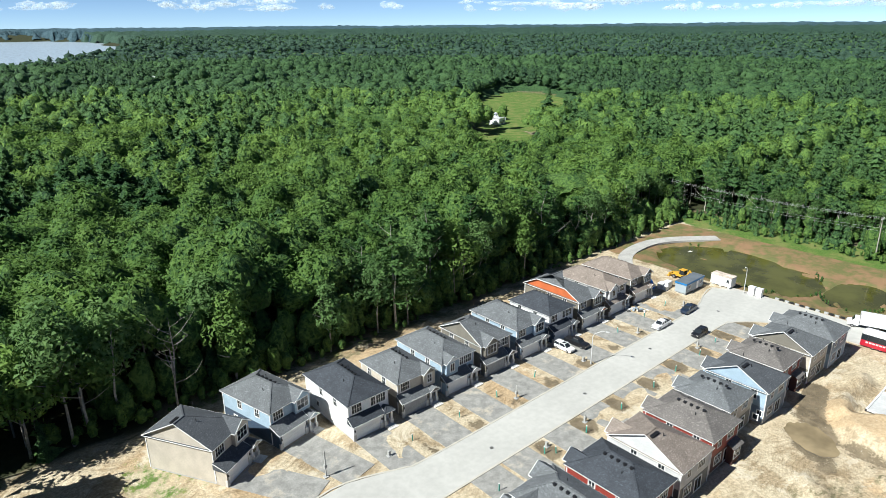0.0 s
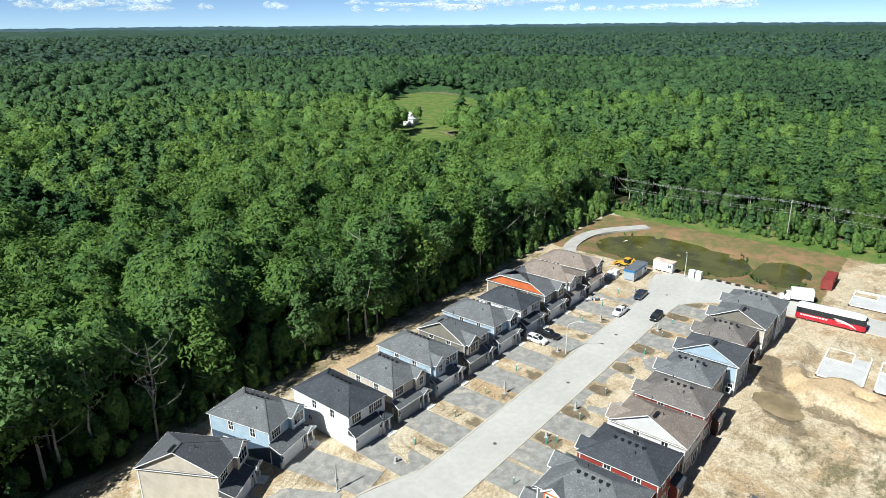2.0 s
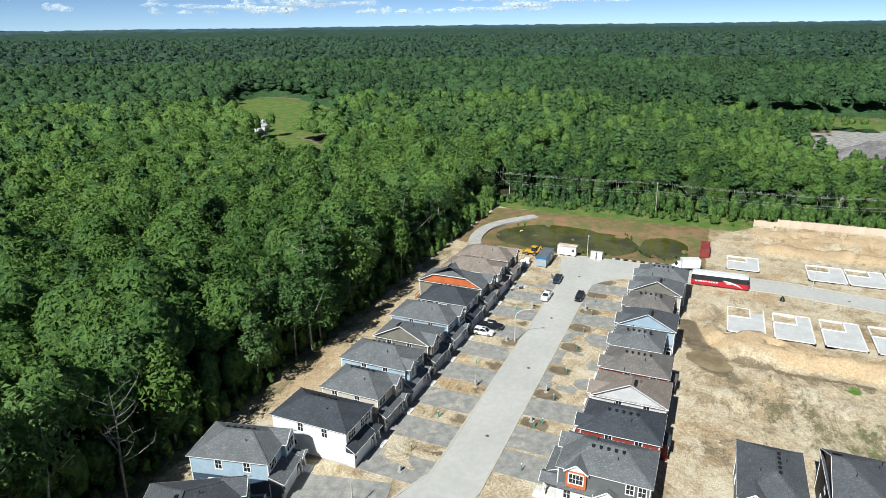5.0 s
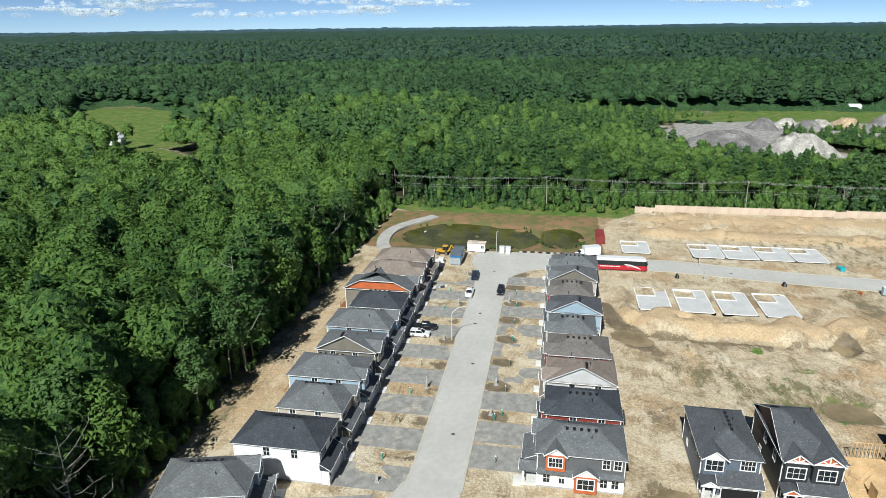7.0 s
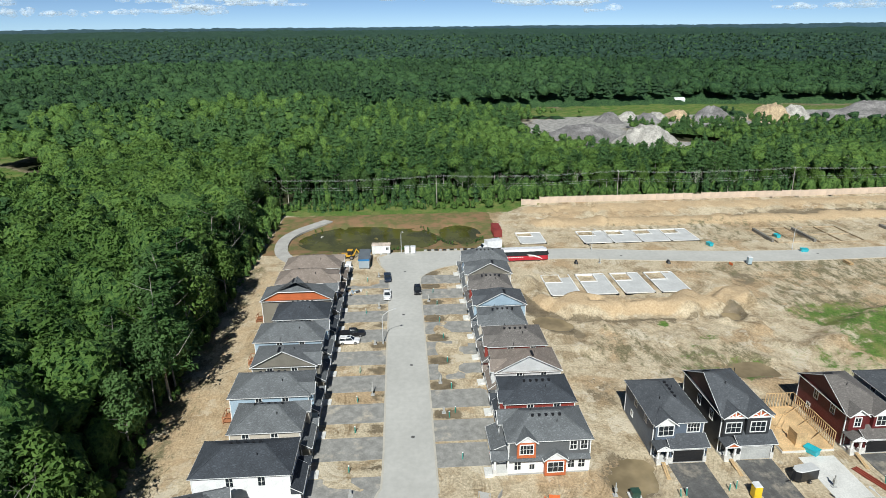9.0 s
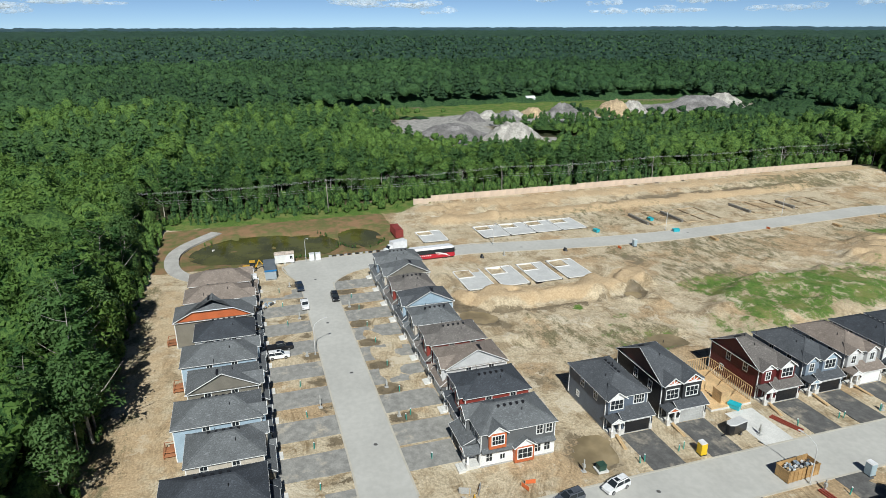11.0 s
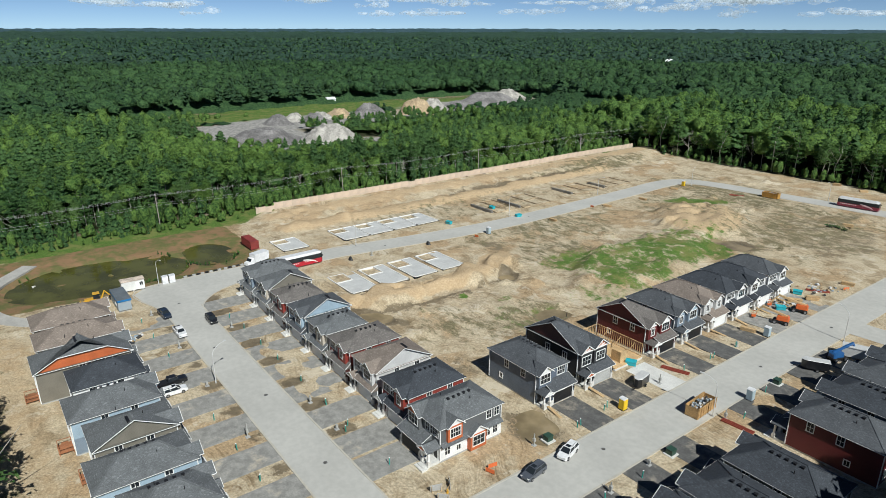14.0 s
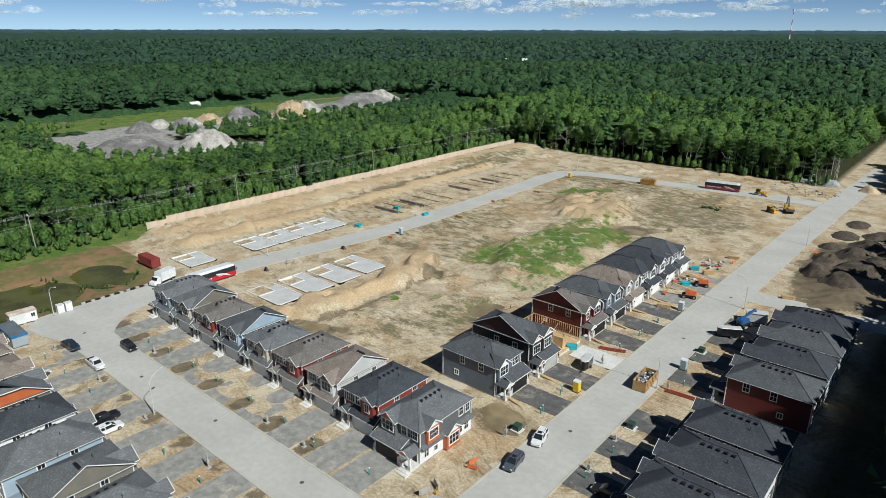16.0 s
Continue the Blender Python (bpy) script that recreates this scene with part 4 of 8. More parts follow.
    # sides and rear
    if side_windows:
        for y, z, key in ((5.2, 4.3, "tall"), (9.6, 4.3, "tall"), (11.0, 1.5, "small")):
            window(h, key, 0, y, z, -90)
            window(h, key, w, y, z, 90)
    window(h, "door", w * 0.35, depth, 0.45, 180)
    window(h, "wide", w * 0.72, depth, 1.2, 180)
    window(h, "wide", w * 0.3, depth, 4.2, 180)
    window(h, "tall", w * 0.72, depth, 4.2, 180)
    # vents on the rear slope near the ridge
    rd = (r1 - r0)
    n = 5
    for i in range(n):
        if axis == "y":
            q = (r0 + r1) / 2 + Vector((0, (i - 2) * 1.05, 0))
            share("roof_vent", VENT, h, pose(q.x + 0.7, q.y, q.z - 0.7 * p + 0.05))
        else:
            q = r0 + rd * (0.25 + 0.5 * i / (n - 1))
            share("roof_vent", VENT, h, pose(q.x, q.y + 0.7, q.z - 0.7 * p + 0.05))
    for fx, fy in ((0.3, 0.35), (0.72, 0.62)):
        x, y = w * fx, yu + (depth - yu) * fy
        zz = ze + p * min(x + ov, w + ov - x, y - yu + ov, depth + ov - y) if axis == "y" or "h" in e else ze
        if axis == "x":
            zz = ze + p * min(y - yu + ov, depth + ov - y)
        share("vent_pipe", STACK, h, pose(x, y, zz))
    if rear_deck:
        dk = part("deck", MB().box(w * 0.2, depth + 0.05, 0.4, w * 0.55, depth + 2.2, 0.5), DECK, h, "small red timber landing")
        for q in (w * 0.2, w * 0.55 - 0.1):
            for y in (depth + 0.1, depth + 2.05):
                part("deck_post", MB().box(q, y, -0.2, q + 0.1, y + 0.1, 1.4), DECK, dk)
            part("deck_rail", MB().box(q + 0.01, depth + 0.2, 1.3, q + 0.09, depth + 2.05, 1.4), DECK, dk)
        part("deck_rail", MB().box(w * 0.2 + 0.1, depth + 2.06, 1.3, w * 0.55 - 0.1, depth + 2.14, 1.4), DECK, dk)
        for k in range(4):
            part("deck_step", MB().box(w * 0.55 + 0.02 + 0.28 * k, depth + 0.5, 0.3 - k * 0.1, w * 0.55 + 0.32 + 0.28 * k, depth + 1.5, 0.38 - k * 0.1), DECK, dk)
    return h


NORTH = "houses along the north side of the main street"
SOUTH = "houses along the south side of the main street"
EAST = "houses along the east side of the cross street"
WEST = "houses along the west side of the cross street"
L0, LP, LY = 28.5, 10.03, 77.3
L_DEPTH = (14.0, 14.0, 14.8, 12.0, 14.4, 12.8, 14.4, 12.5, 17.0, 15.6, 15.2)
ROW_L = [
    dict(label="beige two-storey house with a wide side gable and charcoal roof", roof="slate", upper="beige", lower="beige", axis="x", ends="gh", gface="beige", accent="beige", garage="white", side_windows=False, gables=((5.2, 8.6),)),
    dict(label="pale blue and navy two-storey house with a grey hipped roof", upper="lightblue", lower="navy", accent="lightblue", gables=((5.6, 8.8),)),
    dict(label="white two-storey house with a near-black hipped roof", roof="dark", upper="white", lower="white", accent="white", gables=(), porch="hip"),
    dict(label="beige and brown two-storey house with a grey hipped roof", upper="beige", lower="taupe", accent="taupe", gables=((5.9, 8.4),), garage="grey", rear_deck=True),
    dict(label="pale blue two-storey house with a grey hipped roof and white trim", upper="lightblue", lower="lightblue", accent="white", gables=((0.6, 3.4),), rear_deck=True),
    dict(label="taupe two-storey house with a wide side gable and grey roof", upper="taupe", lower="taupe", axis="x", ends="gh", gface="taupe", accent="taupe", gables=((0.5, 4.0),), garage="grey", rear_deck=True),
    dict(label="pale blue-grey two-storey house with a grey hipped roof", upper="lightblue", lower="bluegrey", accent="bluegrey", gables=((5.5, 8.7),), rear_deck=True),
    dict(label="white two-storey house with a dark hipped roof", roof="dark", upper="white", lower="navy", accent="white", gables=()),
    dict(label="brown two-storey house with an orange boarded side gable", upper="taupe", lower="taupe", axis="x", ends="jh", gface="orange", accent="orange", gables=((5.4, 8.7),), truss=True, rear_deck=True),
    dict(label="pale two-storey house with a brown shingled hipped roof", roof="brown", upper="lightgrey", lower="brown", accent="white", gables=((0.6, 3.6),)),
    dict(label="brown two-storey house with a brown hipped roof at the row's end", roof="brown", upper="taupe", lower="brown", accent="brown", gables=((5.4, 8.6),)),
]
for i, kw in enumerate(ROW_L):
    place = (28.6, 80.6, 30) if i == 0 else (38.6, 83.2, 13) if i == 1 else (L0 + LP * i, LY, 0)
    house(m=pose(place[0], place[1], 0, 0, 0, place[2]), w=7.9, depth=L_DEPTH[i], yu=1.3 if i > 1 else 2.0, group=NORTH, **kw)
R0, RP, RY = 52.8, 9.75, 49.0
ROW_R = [
    dict(label="charcoal corner house with white lower walls and orange gables", upper="grey", lower="white", accent="orange", gables=((0.4, 3.6),), flip=False, garage="dark", side_windows=False),
    dict(label="red two-storey house with a near-black hipped roof", roof="dark", upper="red", lower="red", accent="white", gables=((0.6, 3.4),)),
    dict(label="pale grey two-storey house with a white side gable and brown roof", roof="brown", upper="lightgrey", lower="grey", axis="x", ends="gh", gface="lightgrey", accent="taupe", gables=((0.5, 3.8),)),
    dict(label="red-brown two-storey house with a taupe hipped roof", roof="taupe", upper="red", lower="maroon", accent="white", gables=((0.5, 3.5),)),
    dict(label="beige two-storey house with a grey hipped roof", upper="beige", lower="taupe", accent="taupe", gables=((0.5, 3.5),)),
    dict(label="pale blue two-storey house with a wide pale blue side gable", roof="slate", upper="lightblue", lower="bluegrey", axis="x", ends="gh", gface="lightblue", accent="white", gables=((0.5, 3.8),)),
    dict(label="dark red two-storey house with a brown-grey hipped roof", roof="taupe", upper="red", lower="maroon", accent="white", gables=((0.5, 3.5),)),
    dict(label="beige two-storey house with a taupe side gable and grey roof", upper="beige", lower="taupe", axis="x", ends="gh", gface="taupe", accent="taupe", gables=((0.5, 3.8),)),
    dict(label="steel blue two-storey house with a grey hipped roof at the bend", upper="bluegrey", lower="lightblue", accent="white", gables=((0.5, 3.5),)),
]
R_DEPTH = (14.4, 12.55, 12.6, 12.1, 10.0, 11.7, 10.2, 11.6, 12.1)
R_SHIFT = (0.2, 0.5, 0.8, 0.8, 0.4, 0.4, 0.1, -0.3, -1.0)
SOUTH_HOUSES = []
for i, kw in enumerate(ROW_R):
    kw.setdefault("flip", True)
    SOUTH_HOUSES.append(house(m=pose(R0 + RP * i + R_SHIFT[i] + 8.5, RY if i == 0 else RY - 2.0, 0, 0, 0, 180), depth=R_DEPTH[i], yu=2.0 if i == 0 else 1.0, group=SOUTH, **kw))
for i in (1, 3, 6):
    hs, dp = SOUTH_HOUSES[i], R_DEPTH[i]
    wall = WALL[ROW_R[i]["lower"]]
    part("rear_bay", MB().box(0.5, dp - 0.1, 0.0, 3.1, dp + 1.1, 2.9), wall, hs)
    rb = MB()
    rb.v = [(0.25, dp, 3.5), (3.35, dp, 3.5), (3.35, dp + 1.4, 2.9), (0.25, dp + 1.4, 2.9), (0.25, dp, 3.38), (3.35, dp, 3.38), (3.35, dp + 1.4, 2.78), (0.25, dp + 1.4, 2.78)]
    rb.f = [(3, 2, 1, 0), (4, 5, 6, 7), (0, 1, 5, 4), (1, 2, 6, 5), (2, 3, 7, 6), (3, 0, 4, 7)]
    part("bay_roof", rb, ROOF[ROW_R[i].get("roof", "grey")], hs)
    window(hs, "wide", 1.8, dp + 1.1, 1.0, 180)
# the corner house shows a second front to the cross street
corner = SOUTH_HOUSES[0]
side = pose(8.2, 0, 0, 0, 0, 90)
front_gable(corner, 3.2, 6.0, -0.5, 0, 6.15, 0.52, ROOF["grey"], WALL["orange"], WALL["white"], 3.4, "wide", ymain=-0.38, base=side)
front_gable(corner, 7.4, 10.6, -0.9, 0, 3.2, 9.0, ROOF["grey"], WALL["orange"], WALL["white"], 0.3, "big", ymain=-0.1, base=side)
sk = MB()
sk.v = [(2.0, -0.75, 3.0), (14.4, -0.75, 3.0), (14.4, 0, 3.45), (2.0, 0, 3.45), (2.0, -0.75, 2.9), (14.4, -0.75, 2.9), (14.4, 0, 2.9), (2.0, 0, 2.9)]
sk.f = [(0, 1, 2, 3), (7, 6, 5, 4), (0, 4, 5, 1), (1, 5, 6, 2), (3, 2, 6, 7), (0, 3, 7, 4)]
part("side_roof", sk, ROOF["grey"], corner).matrix_basis = side
for x, key in ((3.4, "tall"), (5.6, "small"), (11.6, "tall"), (13.2, "tall")):
    window(corner, key, x, 0, 1.0, 0, side)
for x in (11.8, 13.4):
    window(corner, "tall", x, 0, 4.3, 0, side)
EAST_Y, EX = (23.8, 13.0, 2.8, -7.4, -17.4, -27.3, -37.2, -46.9, -56.6), 54.2
# garage="dark": the shaded inside of an open garage, painted as a black door
ROW_E = [
    dict(label="slate blue two-storey house with a grey hipped roof and white bays", roof="slate", upper="slateblue", lower="slateblue", accent="white", gables=((5.4, 8.6),), garage="dark", porch="gable"),
    dict(label="dark two-storey house with trussed orange gables", roof="slate", upper="black", lower="black", axis="x", ends="hg", gface="maroon", accent="orange", gables=((0.5, 4.2), (5.6, 8.8)), truss=True, garage="grey"),
    None,
    dict(label="dark red two-storey house with white trim and a side gable", roof="taupe", upper="darkred", lower="darkred", axis="x", ends="hg", gface="darkred", accent="white", gables=((0.5, 3.9), (5.8, 8.6)), door="red", garage="dark"),
    dict(label="blue-grey two-storey house with white-trimmed gables", roof="slate", upper="bluegrey", lower="bluegrey", accent="lightblue", gables=((0.5, 4.0), (6.0, 8.6)), garage="dark"),
    dict(label="beige two-storey house with a brown shingled roof", roof="brown", upper="lightgrey", lower="beige", accent="white", gables=((0.8, 3.2), (5.8, 8.6))),
    dict(label="unfinished white-fronted house with a dark blue roof", roof="dark", upper="white", lower="navy", accent="white", gables=((0.8, 4.0),)),
    dict(label="unfinished white house with a dark blue hipped roof", roof="dark", upper="white", lower="white", accent="white", gables=((5.0, 8.4),)),
    dict(label="unfinished white house with a dark roof at the row's end", roof="slate", upper="white", lower="white", accent="white", gables=((0.8, 4.0),)),
]
for i, kw in enumerate(ROW_E):
    if kw:
        house(m=pose(EX, EAST_Y[i], 0, 0, 0, -90), flip=True, w=8.0, depth=15.6 if i == 1 else 14.4, ze=6.9 if i == 1 else 6.15, group=EAST, step=False, **kw)
for i, y in enumerate(EAST_Y):
    if i != 2:
        g = thing("gangplank", "pair of pale boards leaning on an unfinished porch", "plank", pose(EX - 0.35, y - 1.1, 0.0, 0, 0, 8 * (i % 3) - 6), "gangplanks")
        for q in (-0.16, 0.16):
            part("board", MB().beam((-3.4, q, 0.05), (0.1, q, 0.5), 0.28, 0.05), LUMBER, g)
WEST_Y, WX = (-39.6, -29.8, -19.6, -9.0, 10.2, 20.3, 30.3), 25.6
ROW_W = [
    dict(label="dark grey two-storey house beside the side street", roof="dark", upper="grey", lower="grey", gables=((5.2, 8.4),)),
    dict(label="charcoal two-storey house with a grey-brown hipped roof", roof="slate", upper="white", lower="grey", gables=((5.2, 8.4),)),
    dict(label="grey two-storey house with a grey hipped roof under tree shade", roof="dark", upper="bluegrey", lower="grey", gables=((5.2, 8.4),)),
    dict(label="dark red two-storey house with white-framed windows", roof="slate", upper="darkred", lower="darkred", accent="white", gables=((0.6, 3.6),), door="red"),
    dict(label="taupe two-storey house with a grey hipped roof", roof="dark", upper="taupe", lower="taupe", gables=((0.6, 3.6),)),
    dict(label="white-sided two-storey house with a dark roof", roof="dark", upper="white", lower="grey", gables=((5.2, 8.4),)),
    dict(label="grey two-storey house with a charcoal roof", roof="dark", upper="grey", lower="grey", gables=((0.6, 3.6),)),
]
for i, kw in enumerate(ROW_W):
    house(m=pose(WX, WEST_Y[i], 0, 0, 0, 90), w=8.6, depth=15.4, group=WEST, **kw)


# ---- driveways ----
def driveway(name, x0, y0, x1, y1, z, material, label):
    mb = MB()
    mb.box(x0, y0, -0.3, x1, y1, z)
    return tagged(part(name, mb, material, None), label, "driveway", kind="structure")


for i in range(len(ROW_L)):
    x = L0 + LP * i
    if i > 1:
        driveway("driveway", x + 0.1, 65.7, x + 6.0, LY - 0.1, 0.03, DRIVE, "grey asphalt driveway with dusty edges")
    else:
        o = driveway("driveway", 0.1, -13.5 if i == 0 else -14.5, 6.0, -0.1, 0.03, DRIVE, "grey asphalt driveway with dusty edges")
        o.matrix_basis = pose(28.6, 80.6, 0, 0, 0, 30) if i == 0 else pose(38.6, 83.2, 0.004, 0, 0, 13)
for i in range(len(ROW_R)):
    x = R0 + RP * i + (3.1 if i == 0 else 0)
    driveway("driveway", x + 0.0, RY + (0.1 if i == 0 else -1.9), x + 6.0, 58.1, 0.03, DRIVE, "grey asphalt driveway with muddy edges")
for i in range(len(ROW_E)):
    y = EAST_Y[i] - 8.0
    driveway("driveway", 44.0, y + 0.2, EX - 0.1, y + 6.0, 0.034, CONCRETE if i == 2 else DRIVE_NEW if i < 6 else DRIVE, "dark new asphalt driveway")
for i in range(len(ROW_W)):
    y = WEST_Y[i]
    driveway("driveway", WX + 0.1, y + 0.2, 35.4, y + 6.0, 0.034, DRIVE_NEW, "dark asphalt driveway in house shade")



# ---- fence ----
PANEL = mat("fence_boards", (0.56, 0.45, 0.355), 0.85, vary=0.1, each=0.06)
fence = thing("noise_fence", "long pale timber noise fence of upright panels on a bank", "fence")
panel = MB()
for k in range(4):
    panel.box(-0.05 + 0.008 * (k % 2), k * 0.86 + 0.01, 0, 0.05 + 0.008 * (k % 2), k * 0.86 + 0.85, 2.35)
PANEL_ME = panel.mesh("panel", PANEL)
post = MB()
post.box(-0.12, -0.12, -0.3, 0.12, 0.12, 2.6).box(-0.15, -0.15, 2.6, 0.15, 0.15, 2.68)
POST_ME = post.mesh("post", PANEL)
FENCE = [(201, 18), (201.4, -40), (202, -100), (206.5, -200)]
for (ax_, ay_), (bx_, by_) in zip(FENCE, FENCE[1:]):
    L = math.hypot(bx_ - ax_, by_ - ay_)
    n = round(L / 3.5)
    for i in range(n):
        x, y = ax_ + (bx_ - ax_) * i / n, ay_ + (by_ - ay_) * i / n
        z = float(ground_z(x, y)) - 0.1
        yaw = math.degrees(math.atan2(by_ - ay_, bx_ - ax_)) - 90
        share("post", POST_ME, fence, pose(x, y, z, 0, 0, yaw))
        share("panel", PANEL_ME, fence, pose(x, y, z + 0.1, 0, 0, yaw) @ Matrix.Diagonal((1, L / n / 3.45, 1, 1)))



# ---- vehicles ----
def paint(name, col, rough=0.3, metal=0.0):
    m, nt, ns, ln, p = nodes_of(name)
    co = ns.new("ShaderNodeTexCoord").outputs["Object"]
    n = noise_tex(nt, co, 1.2, 4)
    c = Vector(col)
    ln.new(mixer(nt, ramp(nt, n, 0.3, 0.7), c * 0.88, c * 1.06 + Vector((0.006, 0.005, 0.004))), p.inputs["Base Color"])
    p.inputs["Roughness"].default_value, p.inputs["Metallic"].default_value = rough, metal
    p.inputs["Coat Weight"].default_value = 0.4
    return m


WHITE_P, BLACK_P, NAVY_P, GREY_P = paint("white_paint", (0.75, 0.75, 0.76)), paint("black_paint", (0.012, 0.013, 0.016)), paint("navy_paint", (0.018, 0.03, 0.055)), paint("grey_paint", (0.08, 0.09, 0.11))
RED_P, YELLOW_P, ORANGE_P, BLUE_P = paint("red_paint", (0.42, 0.012, 0.03)), paint("yellow_paint", (0.62, 0.34, 0.03), 0.45), paint("orange_paint", (0.6, 0.12, 0.025), 0.45), paint("blue_paint", (0.02, 0.1, 0.28), 0.45)
MAROON_P, TEAL_P, STEEL = paint("maroon_paint", (0.2, 0.015, 0.035)), paint("teal_plastic", (0.03, 0.42, 0.5), 0.5), mat("galvanised_steel", (0.6, 0.6, 0.59), 0.5, 0.15, vary=0.08, relief=0)
TYRE = mat("tyre_rubber", (0.02, 0.02, 0.02), 0.9, vary=0.2, relief=0)
RIM = mat("alloy_rim", (0.4, 0.4, 0.42), 0.35, 0.8, vary=0.05, relief=0)
LAMP_W, LAMP_R = mat("lamp_lens", (0.7, 0.7, 0.68), 0.15, vary=0.02, relief=0), mat("red_lens", (0.35, 0.01, 0.01), 0.2, vary=0.02, relief=0)


def wheel_mesh(r, w):
    t, k = MB(), MB()
    t.tube([(0, -w / 2, 0), (0, -w / 2 + 0.03, 0), (0, w / 2 - 0.03, 0), (0, w / 2, 0)], [r * 0.9, r, r, r * 0.9], 14)
    k.tube([(0, -w / 2 - 0.015, 0), (0, w / 2 + 0.015, 0)], [r * 0.6, r * 0.6], 10)
    return t.mesh("wheel", TYRE), k.mesh("rim", RIM)


WHEELS = {k: wheel_mesh(*v) for k, v in {"car": (0.36, 0.25), "truck": (0.48, 0.3), "big": (0.62, 0.45), "small": (0.3, 0.2)}.items()}


def wheel(parent, key, x, y, r=None):
    t, k = WHEELS[key]
    rr = {"car": 0.36, "truck": 0.48, "big": 0.62, "small": 0.3}[key]
    w = share("wheel", t, parent, pose(x, y, rr))
    share("rim", k, w, Matrix())


def loft(stations):
    """A closed shell through stations (x, half width low, half width high, z low, z high)."""
    mb = MB()
    for x, a, b, z0, z1 in stations:
        mb.v += [(x, -a, z0), (x, a, z0), (x, b, z1), (x, -b, z1)]
    n = len(stations)
    mb.f = [(0, 1, 2, 3), tuple(4 * (n - 1) + i for i in (3, 2, 1, 0))]
    for i in range(n - 1):
        o = 4 * i
        mb.f += [(o + j, o + (j + 1) % 4, o + 4 + (j + 1) % 4, o + 4 + j) for j in range(4)]
    return mb


def car(name, label, m, coat, kind="suv", group="parked cars"):
    """A parked car, front towards +x."""
    c = thing(name, label, "car", m @ Matrix.Scale(0.93, 4), group)
    if kind == "pickup":
        L, hood = 2.9, 1.08
        part("body", loft([(-2.9, 0.93, 0.95, 0.5, 1.12), (-2.8, 0.97, 0.97, 0.38, 1.14), (-0.95, 0.98, 0.97, 0.34, 1.14), (1.1, 0.98, 0.97, 0.34, 1.14), (2.6, 0.97, 0.9, 0.36, 1.1), (2.9, 0.86, 0.8, 0.45, 0.98)]), coat, c)
        bed = MB()
        bed.box(-2.75, -0.8, 1.13, -1.0, 0.8, 1.16)
        part("cargo_bed", bed, BLACK, c)
        x0, x1, x2, x3 = -0.95, -0.75, 0.75, 1.45
        zt = 1.82
    else:
        L = 2.4
        part("body", loft([(-2.4, 0.85, 0.86, 0.5, 1.02), (-2.3, 0.94, 0.93, 0.36, 1.06), (-0.5, 0.96, 0.94, 0.3, 1.08), (1.0, 0.96, 0.93, 0.3, 1.06), (2.15, 0.93, 0.84, 0.33, 0.94), (2.4, 0.78, 0.7, 0.42, 0.8)]), coat, c)
        x0, x1, x2, x3 = (-2.32, -2.0, 0.35, 1.2)
        zt = 1.7
    gl = MB()
    gl.v = [(x0, -0.86, 1.05), (x3, -0.84, 1.05), (x3, 0.84, 1.05), (x0, 0.86, 1.05), (x1, -0.7, zt - 0.05), (x2, -0.7, zt - 0.05), (x2, 0.7, zt - 0.05), (x1, 0.7, zt - 0.05)]
    gl.f = [(3, 2, 1, 0), (4, 5, 6, 7), (0, 1, 5, 4), (1, 2, 6, 5), (2, 3, 7, 6), (3, 0, 4, 7)]
    part("glasshouse", gl, GLASS, c, "dark tinted windows")
    rf = loft([(x1 - 0.08, 0.66, 0.6, zt - 0.06, zt), (x1 + 0.2, 0.74, 0.66, zt - 0.06, zt + 0.05), (x2 - 0.3, 0.74, 0.66, zt - 0.06, zt + 0.04), (x2 + 0.08, 0.68, 0.6, zt - 0.06, zt - 0.02)])
    part("roof", rf, coat, c)
    for s in (-1, 1):
        for a, b in (((x0, s * 0.87, 1.05), (x1, s * 0.71, zt)), ((x3, s * 0.85, 1.05), (x2, s * 0.71, zt)), (((x0 + x3) / 2 - 0.2, s * 0.87, 1.05), ((x1 + x2) / 2 - 0.1, s * 0.72, zt))):
            part("pillar", MB().beam(a, b, 0.09, 0.07), coat, c)
        part("mirror", MB().box(x3 - 0.35, s * 1.0 - 0.09, 1.02, x3 - 0.2, s * 1.0 + 0.09, 1.2), coat, c)
        part("headlight", MB().box(L - 0.22, s * 0.66 - 0.17, 0.72, L + 0.0, s * 0.66 + 0.17, 0.86), LAMP_W, c)
        part("tail_light", MB().box(-L - 0.02, s * 0.75 - 0.12, 0.78, -L + 0.1, s * 0.75 + 0.12, 1.0), LAMP_R, c)
    wb = 1.85 if kind == "pickup" else 1.45
    for x in (-wb, wb):
        for y in (-0.86, 0.86):
            wheel(c, "car", x, y)
    if kind == "suv":
        part("sunroof", MB().box(-0.4, -0.4, zt + 0.045, 0.3, 0.4, zt + 0.055), GLASS, c)
        for s in (-1, 1):
            part("roof_rail", MB().beam((x1 + 0.1, s * 0.62, zt + 0.1), (x2 - 0.3, s * 0.62, zt + 0.09), 0.05), BLACK, c)
    return c


car("pickup_truck", "white pickup truck parked on the main street", pose(122.8, 66.4, 0.05, 0, 0, 180), WHITE_P, "pickup")
car("pickup_truck", "dark blue pickup truck parked near the bend", pose(134.8, 66.5, 0.05, 0, 0, 183), NAVY_P, "pickup")
car("suv", "black compact car parked on the street", pose(125.2, 58.7, 0.05, 0, 0, 180), BLACK_P)
car("pickup_truck", "black pickup truck standing on a driveway", pose(102.1, 73.7, 0.03, 0, 0, -88), BLACK_P, "pickup")
car("suv", "white sport utility car standing on a driveway", pose(98.6, 74.2, 0.03, 0, 0, -90), WHITE_P)
